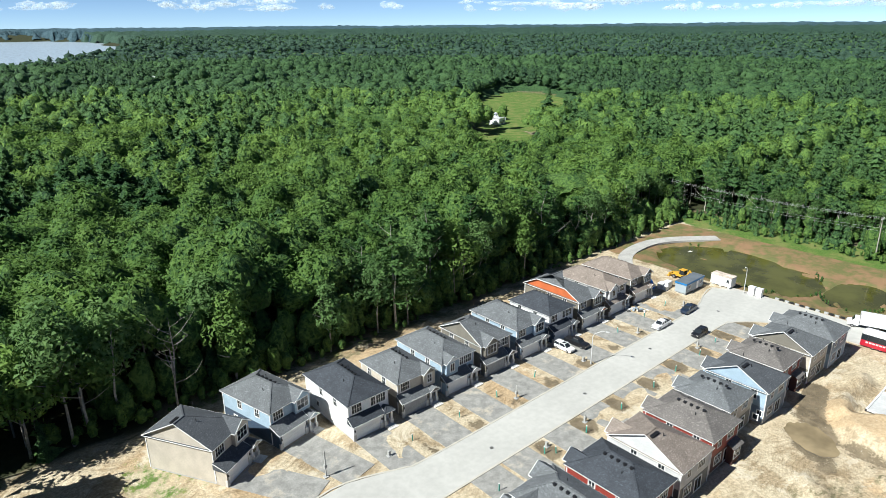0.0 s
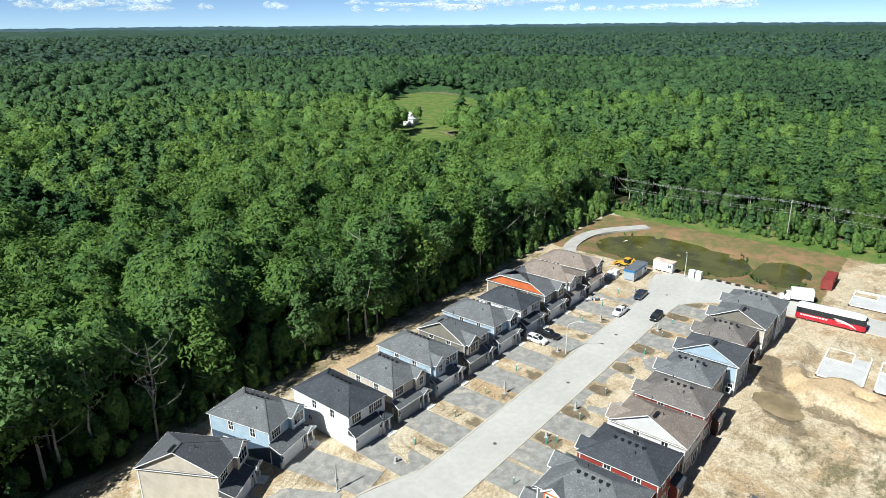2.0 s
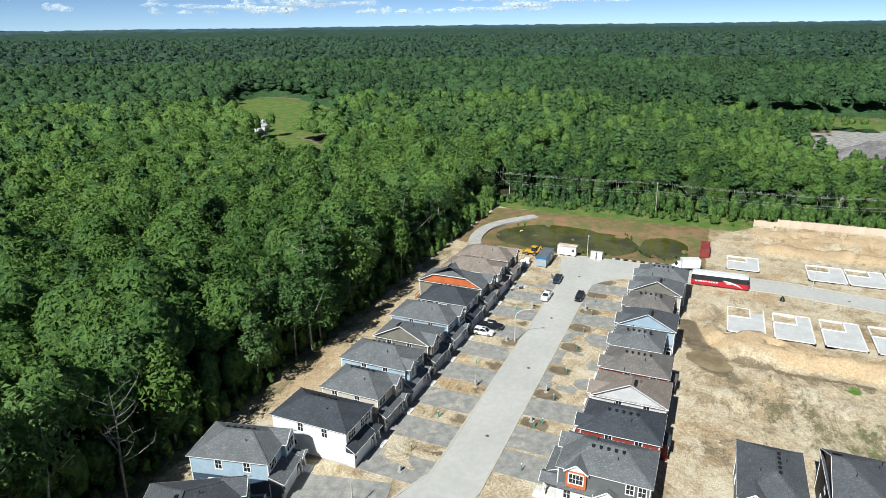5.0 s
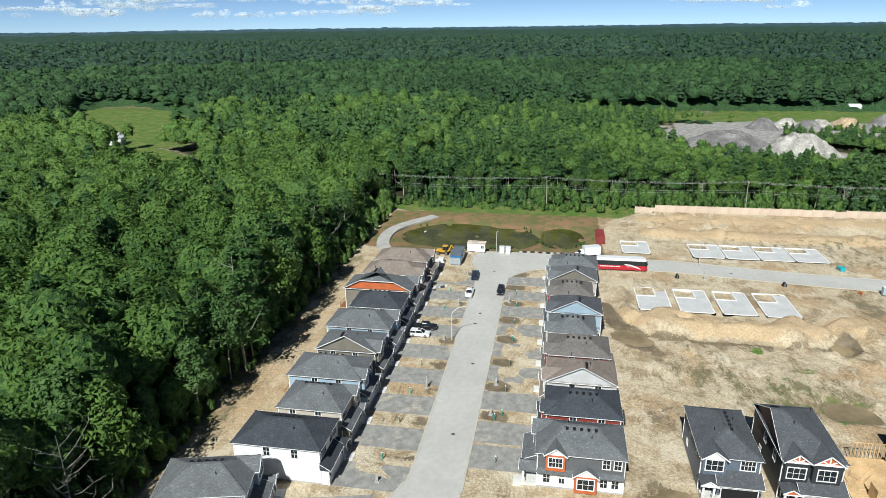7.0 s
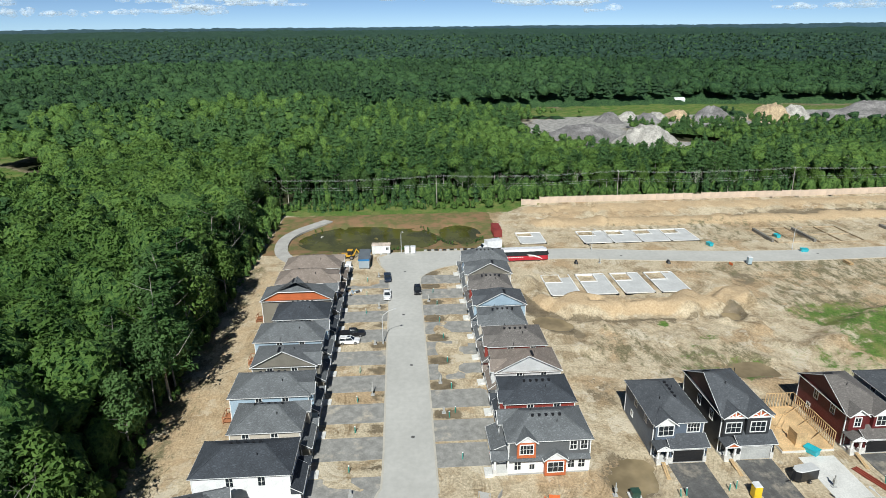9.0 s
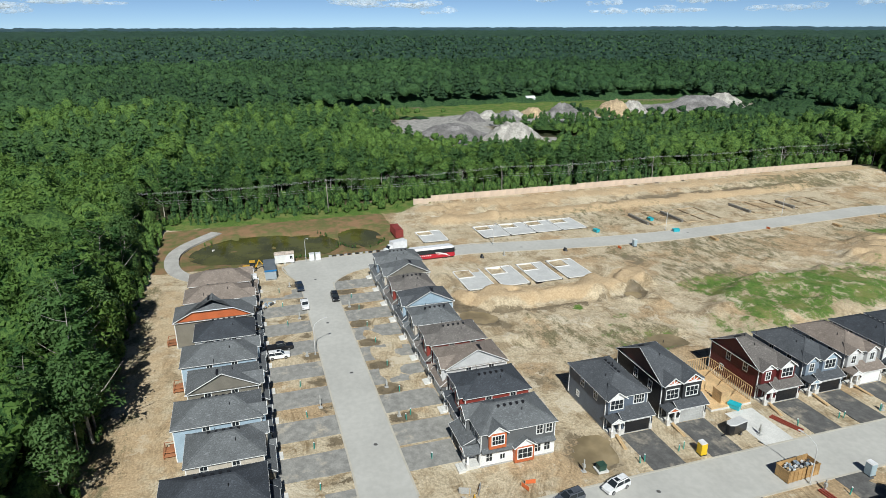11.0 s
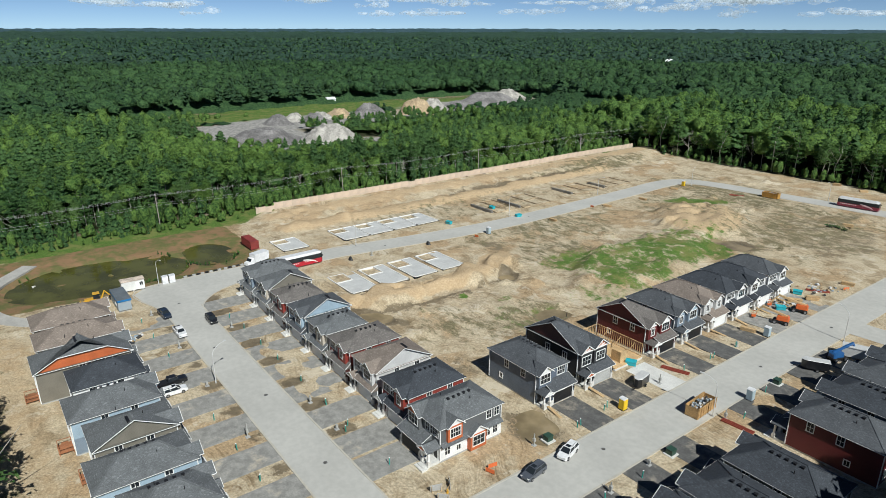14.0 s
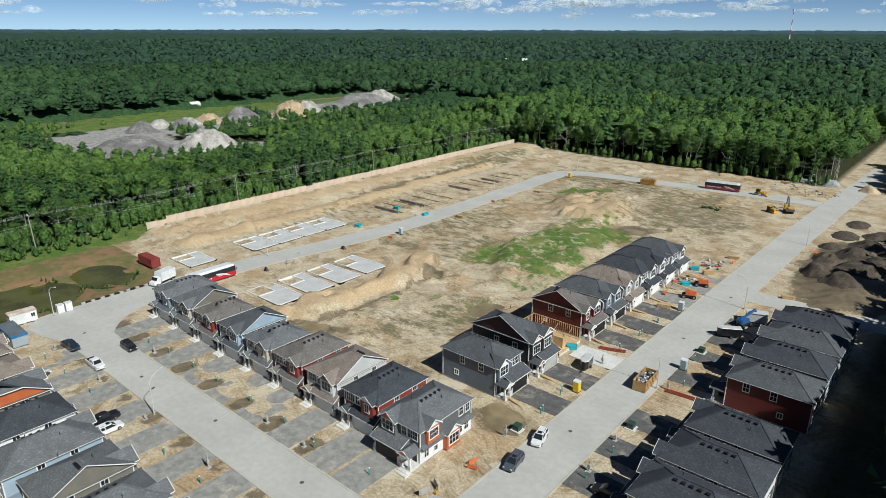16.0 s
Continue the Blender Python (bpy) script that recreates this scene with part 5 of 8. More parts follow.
car("suv", "white sport utility car parked on the cross street", pose(42.9, 29.6, 0.05, 0, 0, 104), WHITE_P)
car("suv", "dark grey sport utility car parked on the cross street", pose(42.6, 37.4, 0.05, 0, 0, 98), GREY_P)
car("suv", "black car parked on a shaded driveway", pose(28.5, 34.4, 0.03, 0, 0, 0), BLACK_P)


def coach(label, m, low, swirl):
    """A touring coach, front towards +x."""
    b = thing("coach", label, "bus", m, "coaches")
    H, W2, L = 3.6, 1.29, 6.85
    part("body", loft([(-L, 1.15, 1.1, 0.4, 1.5), (-L + 0.1, W2, W2, 0.35, 1.62), (L - 0.5, W2, W2, 0.35, 1.62), (L, 1.1, 1.1, 0.42, 1.5)]), low, b)
    part("window_band", loft([(-L + 0.05, 1.2, 1.15, 1.62, 2.95), (-L + 0.3, W2 - 0.02, W2 - 0.05, 1.62, 2.95), (L - 0.7, W2 - 0.02, W2 - 0.05, 1.62, 2.95), (L - 0.05, 1.1, 1.05, 1.5, 2.95)]), GLASS, b)
    part("roof", loft([(-L + 0.1, 1.18, 0.9, 2.95, 3.4), (-L + 0.5, W2 - 0.02, 1.05, 2.95, H), (L - 1.2, W2 - 0.02, 1.05, 2.95, H), (L - 0.3, 1.12, 0.85, 2.95, 3.35)]), WHITE_P, b)
    for s in (-1, 1):
        for i in range(6):
            x = -L + 1.2 + i * 2.0
            part("window_post", MB().box(x, s * (W2 - 0.035) - 0.012, 1.64, x + 0.09, s * (W2 - 0.035) + 0.012, 2.94), BLACK, b)
        y = s * (W2 + 0.004)
        for k in range(4):
            pts = [(L - 1.6 - 0.3 * k - 3.6 * t, y, 0.55 + 0.22 * k + 0.75 * math.sin(t * (2.2 - 0.2 * k))) for t in [j / 10 for j in range(11)]]
            mb = MB()
            for a, c in zip(pts, pts[1:]):
                mb.beam(a, c, 0.012, 0.09 + 0.02 * k)
            part("livery_stripe", mb, swirl, b, "curved pale stripe")
        for k in range(9):
            part("livery_bar", MB().box(-L + 1.0 + k * 0.62, y - 0.006, 1.12, -L + 1.42 + k * 0.62, y + 0.006, 1.42), swirl, b)
        for x in (-L + 2.4, -L + 3.7, L - 2.6):
            wheel(b, "truck", x, s * 1.1)
        part("mirror", MB().box(L - 0.1, s * 1.42 - 0.1, 2.0, L + 0.08, s * 1.42 + 0.1, 2.5), BLACK, b)
        part("headlight", MB().box(L - 0.08, s * 0.85 - 0.2, 0.75, L + 0.02, s * 0.85 + 0.2, 0.95), LAMP_W, b)
        part("tail_light", MB().box(-L - 0.02, s * 0.95 - 0.1, 1.0, -L + 0.05, s * 0.95 + 0.1, 1.3), LAMP_R, b)


PINK = mat("pale_vinyl", (0.75, 0.55, 0.58), 0.4, vary=0.04, relief=0)
coach("red and white touring coach with curved stripes parked at the bend", pose(146.6, 27.2, 0.055, 0, 0, -89), RED_P, mat("white_vinyl", (0.78, 0.78, 0.78), 0.4, vary=0.03, relief=0))
coach("maroon touring coach with a white roof parked on the far street", pose(78.6, -166.9, 0.06, 0, 0, 187), MAROON_P, PINK)

box_truck = thing("box_truck", "white box truck parked behind the end house", "truck", pose(155.6, 36.0, 0.05, 0, 0, 108))
part("cargo_box", loft([(-3.6, 1.2, 1.2, 0.9, 3.3), (1.3, 1.2, 1.2, 0.9, 3.3)]), WHITE_P, box_truck)
part("cab", loft([(1.4, 1.0, 0.95, 0.5, 2.3), (2.2, 1.0, 0.9, 0.5, 2.3), (2.7, 1.0, 0.9, 0.5, 1.5), (3.6, 0.95, 0.85, 0.5, 1.3)]), WHITE_P, box_truck)
part("windscreen", MB().poly([(2.26, -0.86, 2.2), (2.26, 0.86, 2.2), (2.74, 0.9, 1.52), (2.74, -0.9, 1.52)]).poly([(2.74, -0.9, 1.51), (2.74, 0.9, 1.51), (2.3, 0.86, 2.24), (2.3, -0.86, 2.24)]), GLASS, box_truck)
part("chassis", MB().box(-3.5, -0.5, 0.55, 3.2, 0.5, 0.9), BLACK, box_truck)
for x in (-2.3, 2.6):
    for y in (-0.95, 0.95):
        wheel(box_truck, "car", x, y)


def container(name, label, m, L, W_, H, coat, ribs=14):
    """A steel box with ribbed sides and doors at one end."""
    c = thing(name, label, "container", m)
    part("shell", MB().box(-L / 2, -W_ / 2, 0.1, L / 2, W_ / 2, H), coat, c)
    rib = MB().box(-0.09, -0.03, 0.25, 0.09, 0.03, H - 0.15).mesh("side_rib", coat)
    for i in range(ribs):
        for s in (-1, 1):
            share("side_rib", rib, c, pose(-L / 2 + 0.3 + (L - 0.6) * i / (ribs - 1), s * (W_ / 2 + 0.02), 0))
    for x in (-L / 2, L / 2):
        for y in (-W_ / 2, W_ / 2):
            part("corner_post", MB().box(x - 0.09, y - 0.09, 0, x + 0.09, y + 0.09, H + 0.03), coat, c)
    for s in (-1, 1):
        part("door", MB().box(L / 2 + 0.01, s * W_ / 4 - W_ / 4 + 0.06, 0.2, L / 2 + 0.06, s * W_ / 4 + W_ / 4 - 0.06, H - 0.1), coat, c)
    return c


container("shipping_container", "dark red ribbed steel shipping container by the pond", pose(171.8, 31.6, 0.0, 0, 0, 0), 7.6, 2.44, 2.6, mat("container_red", (0.24, 0.04, 0.035), 0.6, vary=0.2))


# ---- site huts by the bend ----
def hut(name, label, m, L, W_, H, wall, roof, band=None, windows=()):
    h = thing(name, label, "site hut", m)
    part("body", MB().box(-L / 2, -W_ / 2, 0.35, L / 2, W_ / 2, H), wall, h)
    part("roof", MB().box(-L / 2 - 0.12, -W_ / 2 - 0.12, H, L / 2 + 0.12, W_ / 2 + 0.12, H + 0.14), roof, h)
    if band:
        for a in ((-L / 2 - 0.13, -W_ / 2 - 0.14, L / 2 + 0.13, -W_ / 2 - 0.02), (-L / 2 - 0.13, W_ / 2 + 0.02, L / 2 + 0.13, W_ / 2 + 0.14), (-L / 2 - 0.14, -W_ / 2, -L / 2 - 0.02, W_ / 2), (L / 2 + 0.02, -W_ / 2, L / 2 + 0.14, W_ / 2)):
            part("band", MB().box(a[0], a[1], H - 0.35, a[2], a[3], H + 0.1), band, h, "bright blue fascia band")
    for x in (-L / 2 + 0.6, 0, L / 2 - 0.6):
        part("support", MB().box(x - 0.3, -W_ / 2 + 0.1, -0.1, x + 0.3, W_ / 2 - 0.1, 0.35), FOUND, h)
    for key, x, y, z, t in windows:
        window(h, key, x, y, z, t)
    part("door", MB().box(L * 0.1, -W_ / 2 - 0.05, 0.4, L * 0.1 + 0.9, -W_ / 2 - 0.01, 2.4), TRIM, h)
    return h


HUT_GREY = mat("hut_cladding", (0.33, 0.38, 0.42), 0.6, vary=0.06)
ROOF_GREY = mat("membrane_roof", (0.12, 0.14, 0.16), 0.8, vary=0.15)
hut("site_office", "grey site office cabin with a bright blue fascia band", pose(147.2, 73.2, 0.05, 0, 0, 0), 8.6, 2.9, 2.9, HUT_GREY, ROOF_GREY, mat("blue_band", (0.02, 0.17, 0.42), 0.5, relief=0), (("small", -2.5, -1.45, 1.3, 0), ("small", 3.0, -1.45, 1.3, 0), ("small", -2.0, 1.45, 1.3, 180)))
RUSTY = mat("rusty_white_roof", (0.6, 0.5, 0.42), 0.8, vary=0.3, big=0.9)
hut("site_trailer", "small white site trailer with a rust-stained roof", pose(156.0, 68.7, 0.05, 0, 0, -92), 5.4, 2.5, 2.8, mat("trailer_white", (0.72, 0.72, 0.7), 0.55, vary=0.08), RUSTY, None, (("small", 1.9, -1.25, 1.4, 0),))
for y in (61.0, 59.2):
    t = thing("utility_cabinet", "white upright utility cabinet beside the pond fence", "cabinet", pose(155.4, y, 0.02), "white cabinets")
    part("body", MB().box(-0.6, -0.72, 0.15, 0.6, 0.72, 2.1), WHITE_P, t)
    part("lid", MB().box(-0.66, -0.78, 2.1, 0.66, 0.78, 2.2), WHITE_P, t)
    part("plinth", MB().box(-0.6, -0.72, -0.1, 0.6, 0.72, 0.15), FOUND, t)
    for s in (-0.36, 0.36):
        part("door", MB().box(-0.64, s - 0.33, 0.25, -0.6, s + 0.33, 2.0), WHITE_P, t)


def heap(name, label, cx, cy, rx, ry, h, material, seed, category="heap", z=0.0, n=22):
    """A lumpy mound."""
    xs = np.linspace(-1.05, 1.05, n)
    gx_, gy_ = np.meshgrid(xs, xs, indexing="ij")
    d = np.hypot(gx_, gy_) + 0.5 * (fbm(gx_ * rx + seed, gy_ * ry + seed, max(rx, ry) * 0.7, seed) - 0.5)
    hz = h * smooth01((1 - d) * 1.15) * (0.75 + 0.5 * fbm(gx_ * rx, gy_ * ry, 1.3, seed + 3)) - 0.25
    me = fast_mesh(name, np.stack([cx + gx_ * rx, cy + gy_ * ry, ground_z(cx + gx_ * rx, cy + gy_ * ry) + hz], -1).reshape(-1, 3), quads(n, n), material, True)
    return tagged(new(name, me), label, category)


TARP = mat("blue_tarpaulin", (0.02, 0.14, 0.48), 0.45, vary=0.2, big=0.8, fine=3)
BLOCK = mat("white_wrap", (0.7, 0.7, 0.7), 0.6, vary=0.1)
heap("tarpaulin_pile", "building stock under a bright blue tarpaulin", 141.6, 82.4, 2.6, 3.4, 2.6, TARP, 3, "covered pile")
for i, (x, y, s) in enumerate(((143.0, 78.3, 1.0), (144.4, 77.6, 1.1), (142.6, 76.9, 0.7))):
    tagged(part("wrapped_pallet", MB().box(x - s, y - s * 0.7, -0.1, x + s, y + s * 0.7, s * 1.5), BLOCK, None), "white plastic-wrapped pallet of building material", "pallet", "wrapped pallets")
heap("gravel_mound", "small pale gravel mound at the pond inlet", 176.5, 89, 3.2, 2.4, 1.3, mat("white_stone", (0.6, 0.58, 0.55), 0.9, fine=8, vary=0.25), 8)
rj = np.random.default_rng(3)
SCRAP = [mat("scrap_" + n, c, 0.7, vary=0.2, relief=0) for n, c in (("white", (0.6, 0.6, 0.6)), ("dark", (0.06, 0.06, 0.06)), ("blue", (0.3, 0.36, 0.42)), ("tan", (0.45, 0.33, 0.2)))]


def debris(name, label, cx, cy, n, spread, z=0.0):
    for i in range(4):
        mb = MB()
        for _ in range(n):
            x, y, a, s = cx + rj.normal(0, spread), cy + rj.normal(0, spread), rj.uniform(0, 6.28), rj.uniform(0.15, 0.55)
            h = rj.uniform(0.05, 0.5)
            mb.beam((x, y, z + h * 0.5), (x + s * 2 * math.cos(a), y + s * 2 * math.sin(a), z + h * 0.7), s, h)
        if i == 0:
            t = tagged(part(name, mb, SCRAP[i], None), label, "scrap", kind="stuff")
        else:
            part(("dark_scrap", "blue_scrap", "timber_scrap")[i - 1], mb, SCRAP[i], t)


debris("scrap_pile", "loose heap of packaging and building scrap", 126.5, 76.0, 9, 0.9)
debris("scrap_pile", "loose offcuts of timber and wrap on the drive", 51.0, -58.0, 8, 2.2)
debris("scrap_pile", "loose offcuts of timber and wrap on the drive", 50.0, -74.0, 9, 2.6)
debris("scrap_pile", "scattered planks and building waste", 60, -196, 9, 6)
debris("scrap_pile", "scattered planks and building waste", 48, -186, 8, 5)


# ---- digging machines ----
def track(parent, x0, x1, y):
    mb = MB().prism([(x0 + 0.35, 0), (x1 - 0.35, 0), (x1, 0.35), (x1 - 0.2, 0.8), (x0 + 0.2, 0.8), (x0, 0.35)], y - 0.28, y + 0.28)
    part("track", mb, BLACK, parent)


ex = thing("excavator", "yellow tracked excavator with its arm raised", "excavator", pose(48.6, -147.5, 0.05, 0, 0, -65))
for y in (-1.15, 1.15):
    track(ex, -2.1, 2.1, y)
part("house", MB().prism([(-2.4, 1.0), (1.3, 1.0), (1.3, 1.8), (-0.4, 2.0), (-2.4, 1.9)], -1.35, 0.5), YELLOW_P, ex)
part("cab", MB().prism([(-0.2, 1.0), (1.5, 1.0), (1.6, 1.8), (1.1, 2.9), (-0.2, 2.9)], 0.5, 1.35), YELLOW_P, ex)
part("cab_glass", MB().prism([(0.0, 1.7), (1.62, 1.8), (1.12, 2.75), (0.0, 2.75)], 0.47, 1.38), GLASS, ex)
part("boom", MB().beam((1.2, -0.3, 1.7), (3.2, -0.3, 4.4), 0.4, 0.6).beam((3.2, -0.3, 4.4), (5.0, -0.3, 4.7), 0.38, 0.5), GREY_P, ex)
part("stick", MB().beam((5.0, -0.3, 4.8), (5.6, -0.3, 1.9), 0.32, 0.4), GREY_P, ex)
part("bucket", MB().prism([(5.2, 0.6), (6.2, 0.9), (6.1, 1.8), (5.4, 2.0), (5.0, 1.3)], -0.9, 0.3), BLACK, ex)
part("counterweight", MB().box(-2.9, -1.35, 1.0, -2.4, 1.35, 1.8), GREY_P, ex)
dz = thing("bulldozer", "small yellow bulldozer standing on bare soil", "bulldozer", pose(53.6, -143.8, 0, 0, 0, 160))
for y in (-0.8, 0.8):
    track(dz, -1.5, 1.4, y)
part("hood", MB().box(0, -0.55, 0.8, 1.5, 0.55, 1.5), YELLOW_P, dz)
part("cab", MB().box(-1.3, -0.75, 0.8, 0, 0.75, 2.1), GLASS, dz)
part("cab_roof", MB().box(-1.45, -0.85, 2.1, 0.1, 0.85, 2.25), YELLOW_P, dz)
part("blade", MB().prism([(2.0, 0.1), (2.2, 0.1), (2.05, 0.6), (2.2, 1.0), (2.0, 1.0)], -1.4, 1.4), YELLOW_P, dz)
part("push_arm", MB().beam((0.3, -1.15, 0.5), (2.05, -1.15, 0.5), 0.15), YELLOW_P, dz)


def loader(label, m, arm=True):
    b = thing("backhoe_loader", label, "backhoe", m, "yellow loaders")
    part("body", MB().prism([(-1.2, 0.7), (2.2, 0.7), (2.3, 1.5), (0.4, 1.6), (-1.2, 1.4)], -0.55, 0.55), YELLOW_P, b)
    part("cab", MB().prism([(-1.1, 1.4), (0.4, 1.5), (0.3, 2.6), (-0.9, 2.6)], -0.7, 0.7), GLASS, b)
    part("cab_roof", MB().box(-1.1, -0.8, 2.6, 0.45, 0.8, 2.75), YELLOW_P, b)
    part("front_bucket", MB().prism([(3.0, 0.15), (3.9, 0.15), (3.3, 0.6), (3.3, 1.1), (3.0, 1.0)], -1.1, 1.1), YELLOW_P, b)
    for s in (-0.6, 0.6):
        part("loader_arm", MB().beam((1.0, s, 1.4), (3.1, s, 0.6), 0.18), YELLOW_P, b)
        wheel(b, "big", -0.8, s * 1.5)
        wheel(b, "truck", 1.7, s * 1.4)
    if arm:
        part("digger_boom", MB().beam((-1.3, 0, 1.0), (-2.2, 0, 3.0), 0.3), YELLOW_P, b)
        part("digger_stick", MB().beam((-2.2, 0, 3.0), (-3.3, 0, 1.5), 0.24), YELLOW_P, b)
        part("digger_bucket", MB().prism([(-3.6, 0.9), (-3.0, 1.0), (-3.1, 1.6), (-3.5, 1.6)], -0.35, 0.35), BLACK, b)


loader("yellow backhoe loader beside the gravel path", pose(152.2, 78.0, 0.02, 0, 0, 85))
loader("yellow loader parked at the kerb of the far street", pose(64.6, -168.0, 0.05, 0, 0, 175), False)


def boom_lift(label, m, coat, reach):
    b = thing("boom_lift", label, "boom lift", m, "boom lifts")
    part("chassis", MB().box(-1.6, -0.8, 0.45, 1.6, 0.8, 0.95), BLACK, b)
    part("turntable", loft([(-1.7, 0.7, 0.6, 0.95, 1.7), (-1.4, 0.85, 0.8, 0.95, 2.0), (0.8, 0.85, 0.8, 0.95, 1.9), (1.0, 0.7, 0.6, 0.95, 1.4)]), coat, b)
    part("boom", MB().beam((-1.3, 0, 1.9), (reach * 0.8, 0, 3.3), 0.36, 0.45).beam((reach * 0.78, 0, 3.3), (reach, 0, 1.6), 0.24, 0.28), LUMBER if coat is ORANGE_P else coat, b)
    part("basket", MB().box(reach, -0.8, 0.5, reach + 0.9, 0.8, 0.6).box(reach, -0.8, 1.4, reach + 0.9, -0.74, 1.5).box(reach, 0.74, 1.4, reach + 0.9, 0.8, 1.5).box(reach, -0.8, 0.6, reach + 0.06, -0.74, 1.5).box(reach + 0.84, 0.74, 0.6, reach + 0.9, 0.8, 1.5), coat, b)
    for x in (-1.2, 1.2):
        for y in (-0.95, 0.95):
            wheel(b, "truck", x, y)


boom_lift("orange boom lift reaching towards an unfinished house", pose(46.6, -45.0, 0.03, 0, 0, 20), ORANGE_P, 5.2)
boom_lift("orange boom lift reaching towards an unfinished house", pose(47.0, -54.8, 0.03, 0, 0, 22), ORANGE_P, 6.0)
boom_lift("blue boom lift folded on a driveway", pose(31.2, -37.0, 0.03, 0, 0, -110), BLUE_P, 4.6)


# ---- small site things ----
def toilet(x, y, coat, label, turn=0):
    t = thing("portable_toilet", label, "portable toilet", pose(x, y, 0.03, 0, 0, turn), "portable toilets")
    part("cabin", MB().box(-0.55, -0.55, 0.12, 0.55, 0.55, 2.1), coat, t)
    part("base", MB().box(-0.6, -0.62, -0.02, 0.6, 0.62, 0.12), BLACK, t)
    part("roof", loft([(-0.58, 0.58, 0.4, 2.1, 2.3), (0.58, 0.58, 0.4, 2.1, 2.3)]), WHITE_P, t)
    part("door", MB().box(-0.59, -0.4, 0.15, -0.55, 0.4, 2.0), coat, t)


PLAS_Y, PLAS_B = mat("yellow_plastic", (0.75, 0.5, 0.02), 0.5, vary=0.06, relief=0), mat("pale_blue_plastic", (0.36, 0.45, 0.5), 0.5, vary=0.06, relief=0)
toilet(45.9, 12.2, PLAS_Y, "bright yellow portable toilet beside a driveway")
toilet(138.9, -146.2, PLAS_Y, "bright yellow portable toilet at the far corner")
toilet(34.0, -8.8, PLAS_B, "pale blue portable toilet at the kerb")
toilet(45.2, -36.2, PLAS_B, "pale blue portable toilet at the kerb")
toilet(137.6, -35.6, PLAS_B, "pale blue portable toilet on bare soil")


def dumpster(label, m, coat):
    d = thing("dumpster", label, "dumpster", m, "dumpsters")
    L, W_, H = 3.1, 1.2, 2.0
    for a in ((-L, -W_, L, -W_ + 0.1), (-L, W_ - 0.1, L, W_), (-L, -W_ + 0.1, -L + 0.1, W_ - 0.1), (L - 0.1, -W_ + 0.1, L, W_ - 0.1)):
        part("side", MB().box(a[0], a[1], 0.1, a[2], a[3], H), coat, d)
    part("floor", MB().box(-L + 0.1, -W_ + 0.1, 0.0, L - 0.1, W_ - 0.1, 0.2), BLACK, d)
    for i in range(8):
        x = -L + 0.2 + i * (2 * L - 0.4) / 7
        for s in (-1, 1):
            part("rib", MB().box(x - 0.07, s * (W_ + 0.04) - 0.04, 0.1, x + 0.07, s * (W_ + 0.04) + 0.04, H), coat, d)
    for s in (-1, 1):
        part("top_rail", MB().box(-L, s * W_ - 0.08, H, L, s * W_ + 0.08, H + 0.12), coat, d)
    for i in range(4):
        mb = MB()
        for _ in range(16):
            x, y, a, s = rj.uniform(-L + 0.5, L - 0.7), rj.uniform(-0.8, 0.8), rj.uniform(0, 6.28), rj.uniform(0.15, 0.4)
            h = rj.uniform(1.3, 1.9)
            mb.beam((x, y, h), (x + s * 1.6 * math.cos(a), y + s * 0.8 * math.sin(a), h + rj.uniform(-0.2, 0.3)), s, s * 0.7)
        part(("packaging", "dark_waste", "blue_waste", "timber_waste")[i], mb, SCRAP[i], d)
    part("waste_fill", MB().box(-L + 0.15, -W_ + 0.15, 0.25, L - 0.15, W_ - 0.15, 1.35), SCRAP[3], d)


dumpster("ribbed tan dumpster full of building waste on the street", pose(37.3, 1.8, 0.05, 0, 0, 93), mat("dumpster_tan", (0.42, 0.26, 0.11), 0.7, vary=0.25))
dumpster("ribbed ochre dumpster standing beside the far street", pose(106.4, -156.6, 0.05, 0, 0, 5), mat("dumpster_ochre", (0.5, 0.27, 0.06), 0.7, vary=0.25))
for x, y, t in ((55.0, -1.9, 30), (50.4, -52.6, 40), (52.6, -65.6, 20), (154.2, -31.9, 10), (146.4, -57.2, 80), (160.2, -56.8, 0)):
    b = thing("waste_bin", "open turquoise plastic site bin", "bin", pose(x, y, 0.03, 0, 0, t), "turquoise bins")
    part("tub", loft([(-1.0, 0.55, 0.7, 0.05, 0.9), (1.0, 0.55, 0.7, 0.05, 0.9)]), TEAL_P, b)
    part("rim", MB().box(-1.08, -0.76, 0.88, 1.08, -0.64, 0.98).box(-1.08, 0.64, 0.88, 1.08, 0.76, 0.98).box(-1.08, -0.64, 0.88, -0.96, 0.64, 0.98).box(0.96, -0.64, 0.88, 1.08, 0.64, 0.98), TEAL_P, b)
for x, y, t, s in ((48.9, 3.2, 100, 1.0), (31.9, -29.3, 30, 1.35)):
    c = thing("cargo_trailer", "small dark cargo trailer with a grey roof on a driveway", "trailer", pose(x, y, 0.03, 0, 0, t), "cargo trailers")
    part("box", loft([(-1.7 * s, 0.85, 0.85, 0.5, 2.2), (1.3 * s, 0.85, 0.85, 0.5, 2.2), (1.9 * s, 0.3, 0.3, 0.5, 2.1)]), BLACK_P, c)
    part("roof", loft([(-1.75 * s, 0.9, 0.8, 2.2, 2.3), (1.3 * s, 0.9, 0.8, 2.2, 2.3), (1.9 * s, 0.35, 0.3, 2.12, 2.2)]), STEEL, c)
    part("drawbar", MB().beam((1.7 * s, 0, 0.5), (2.9 * s, 0, 0.4), 0.12), BLACK, c)
    for y2 in (-0.95, 0.95):
        wheel(c, "small", -0.3, y2)
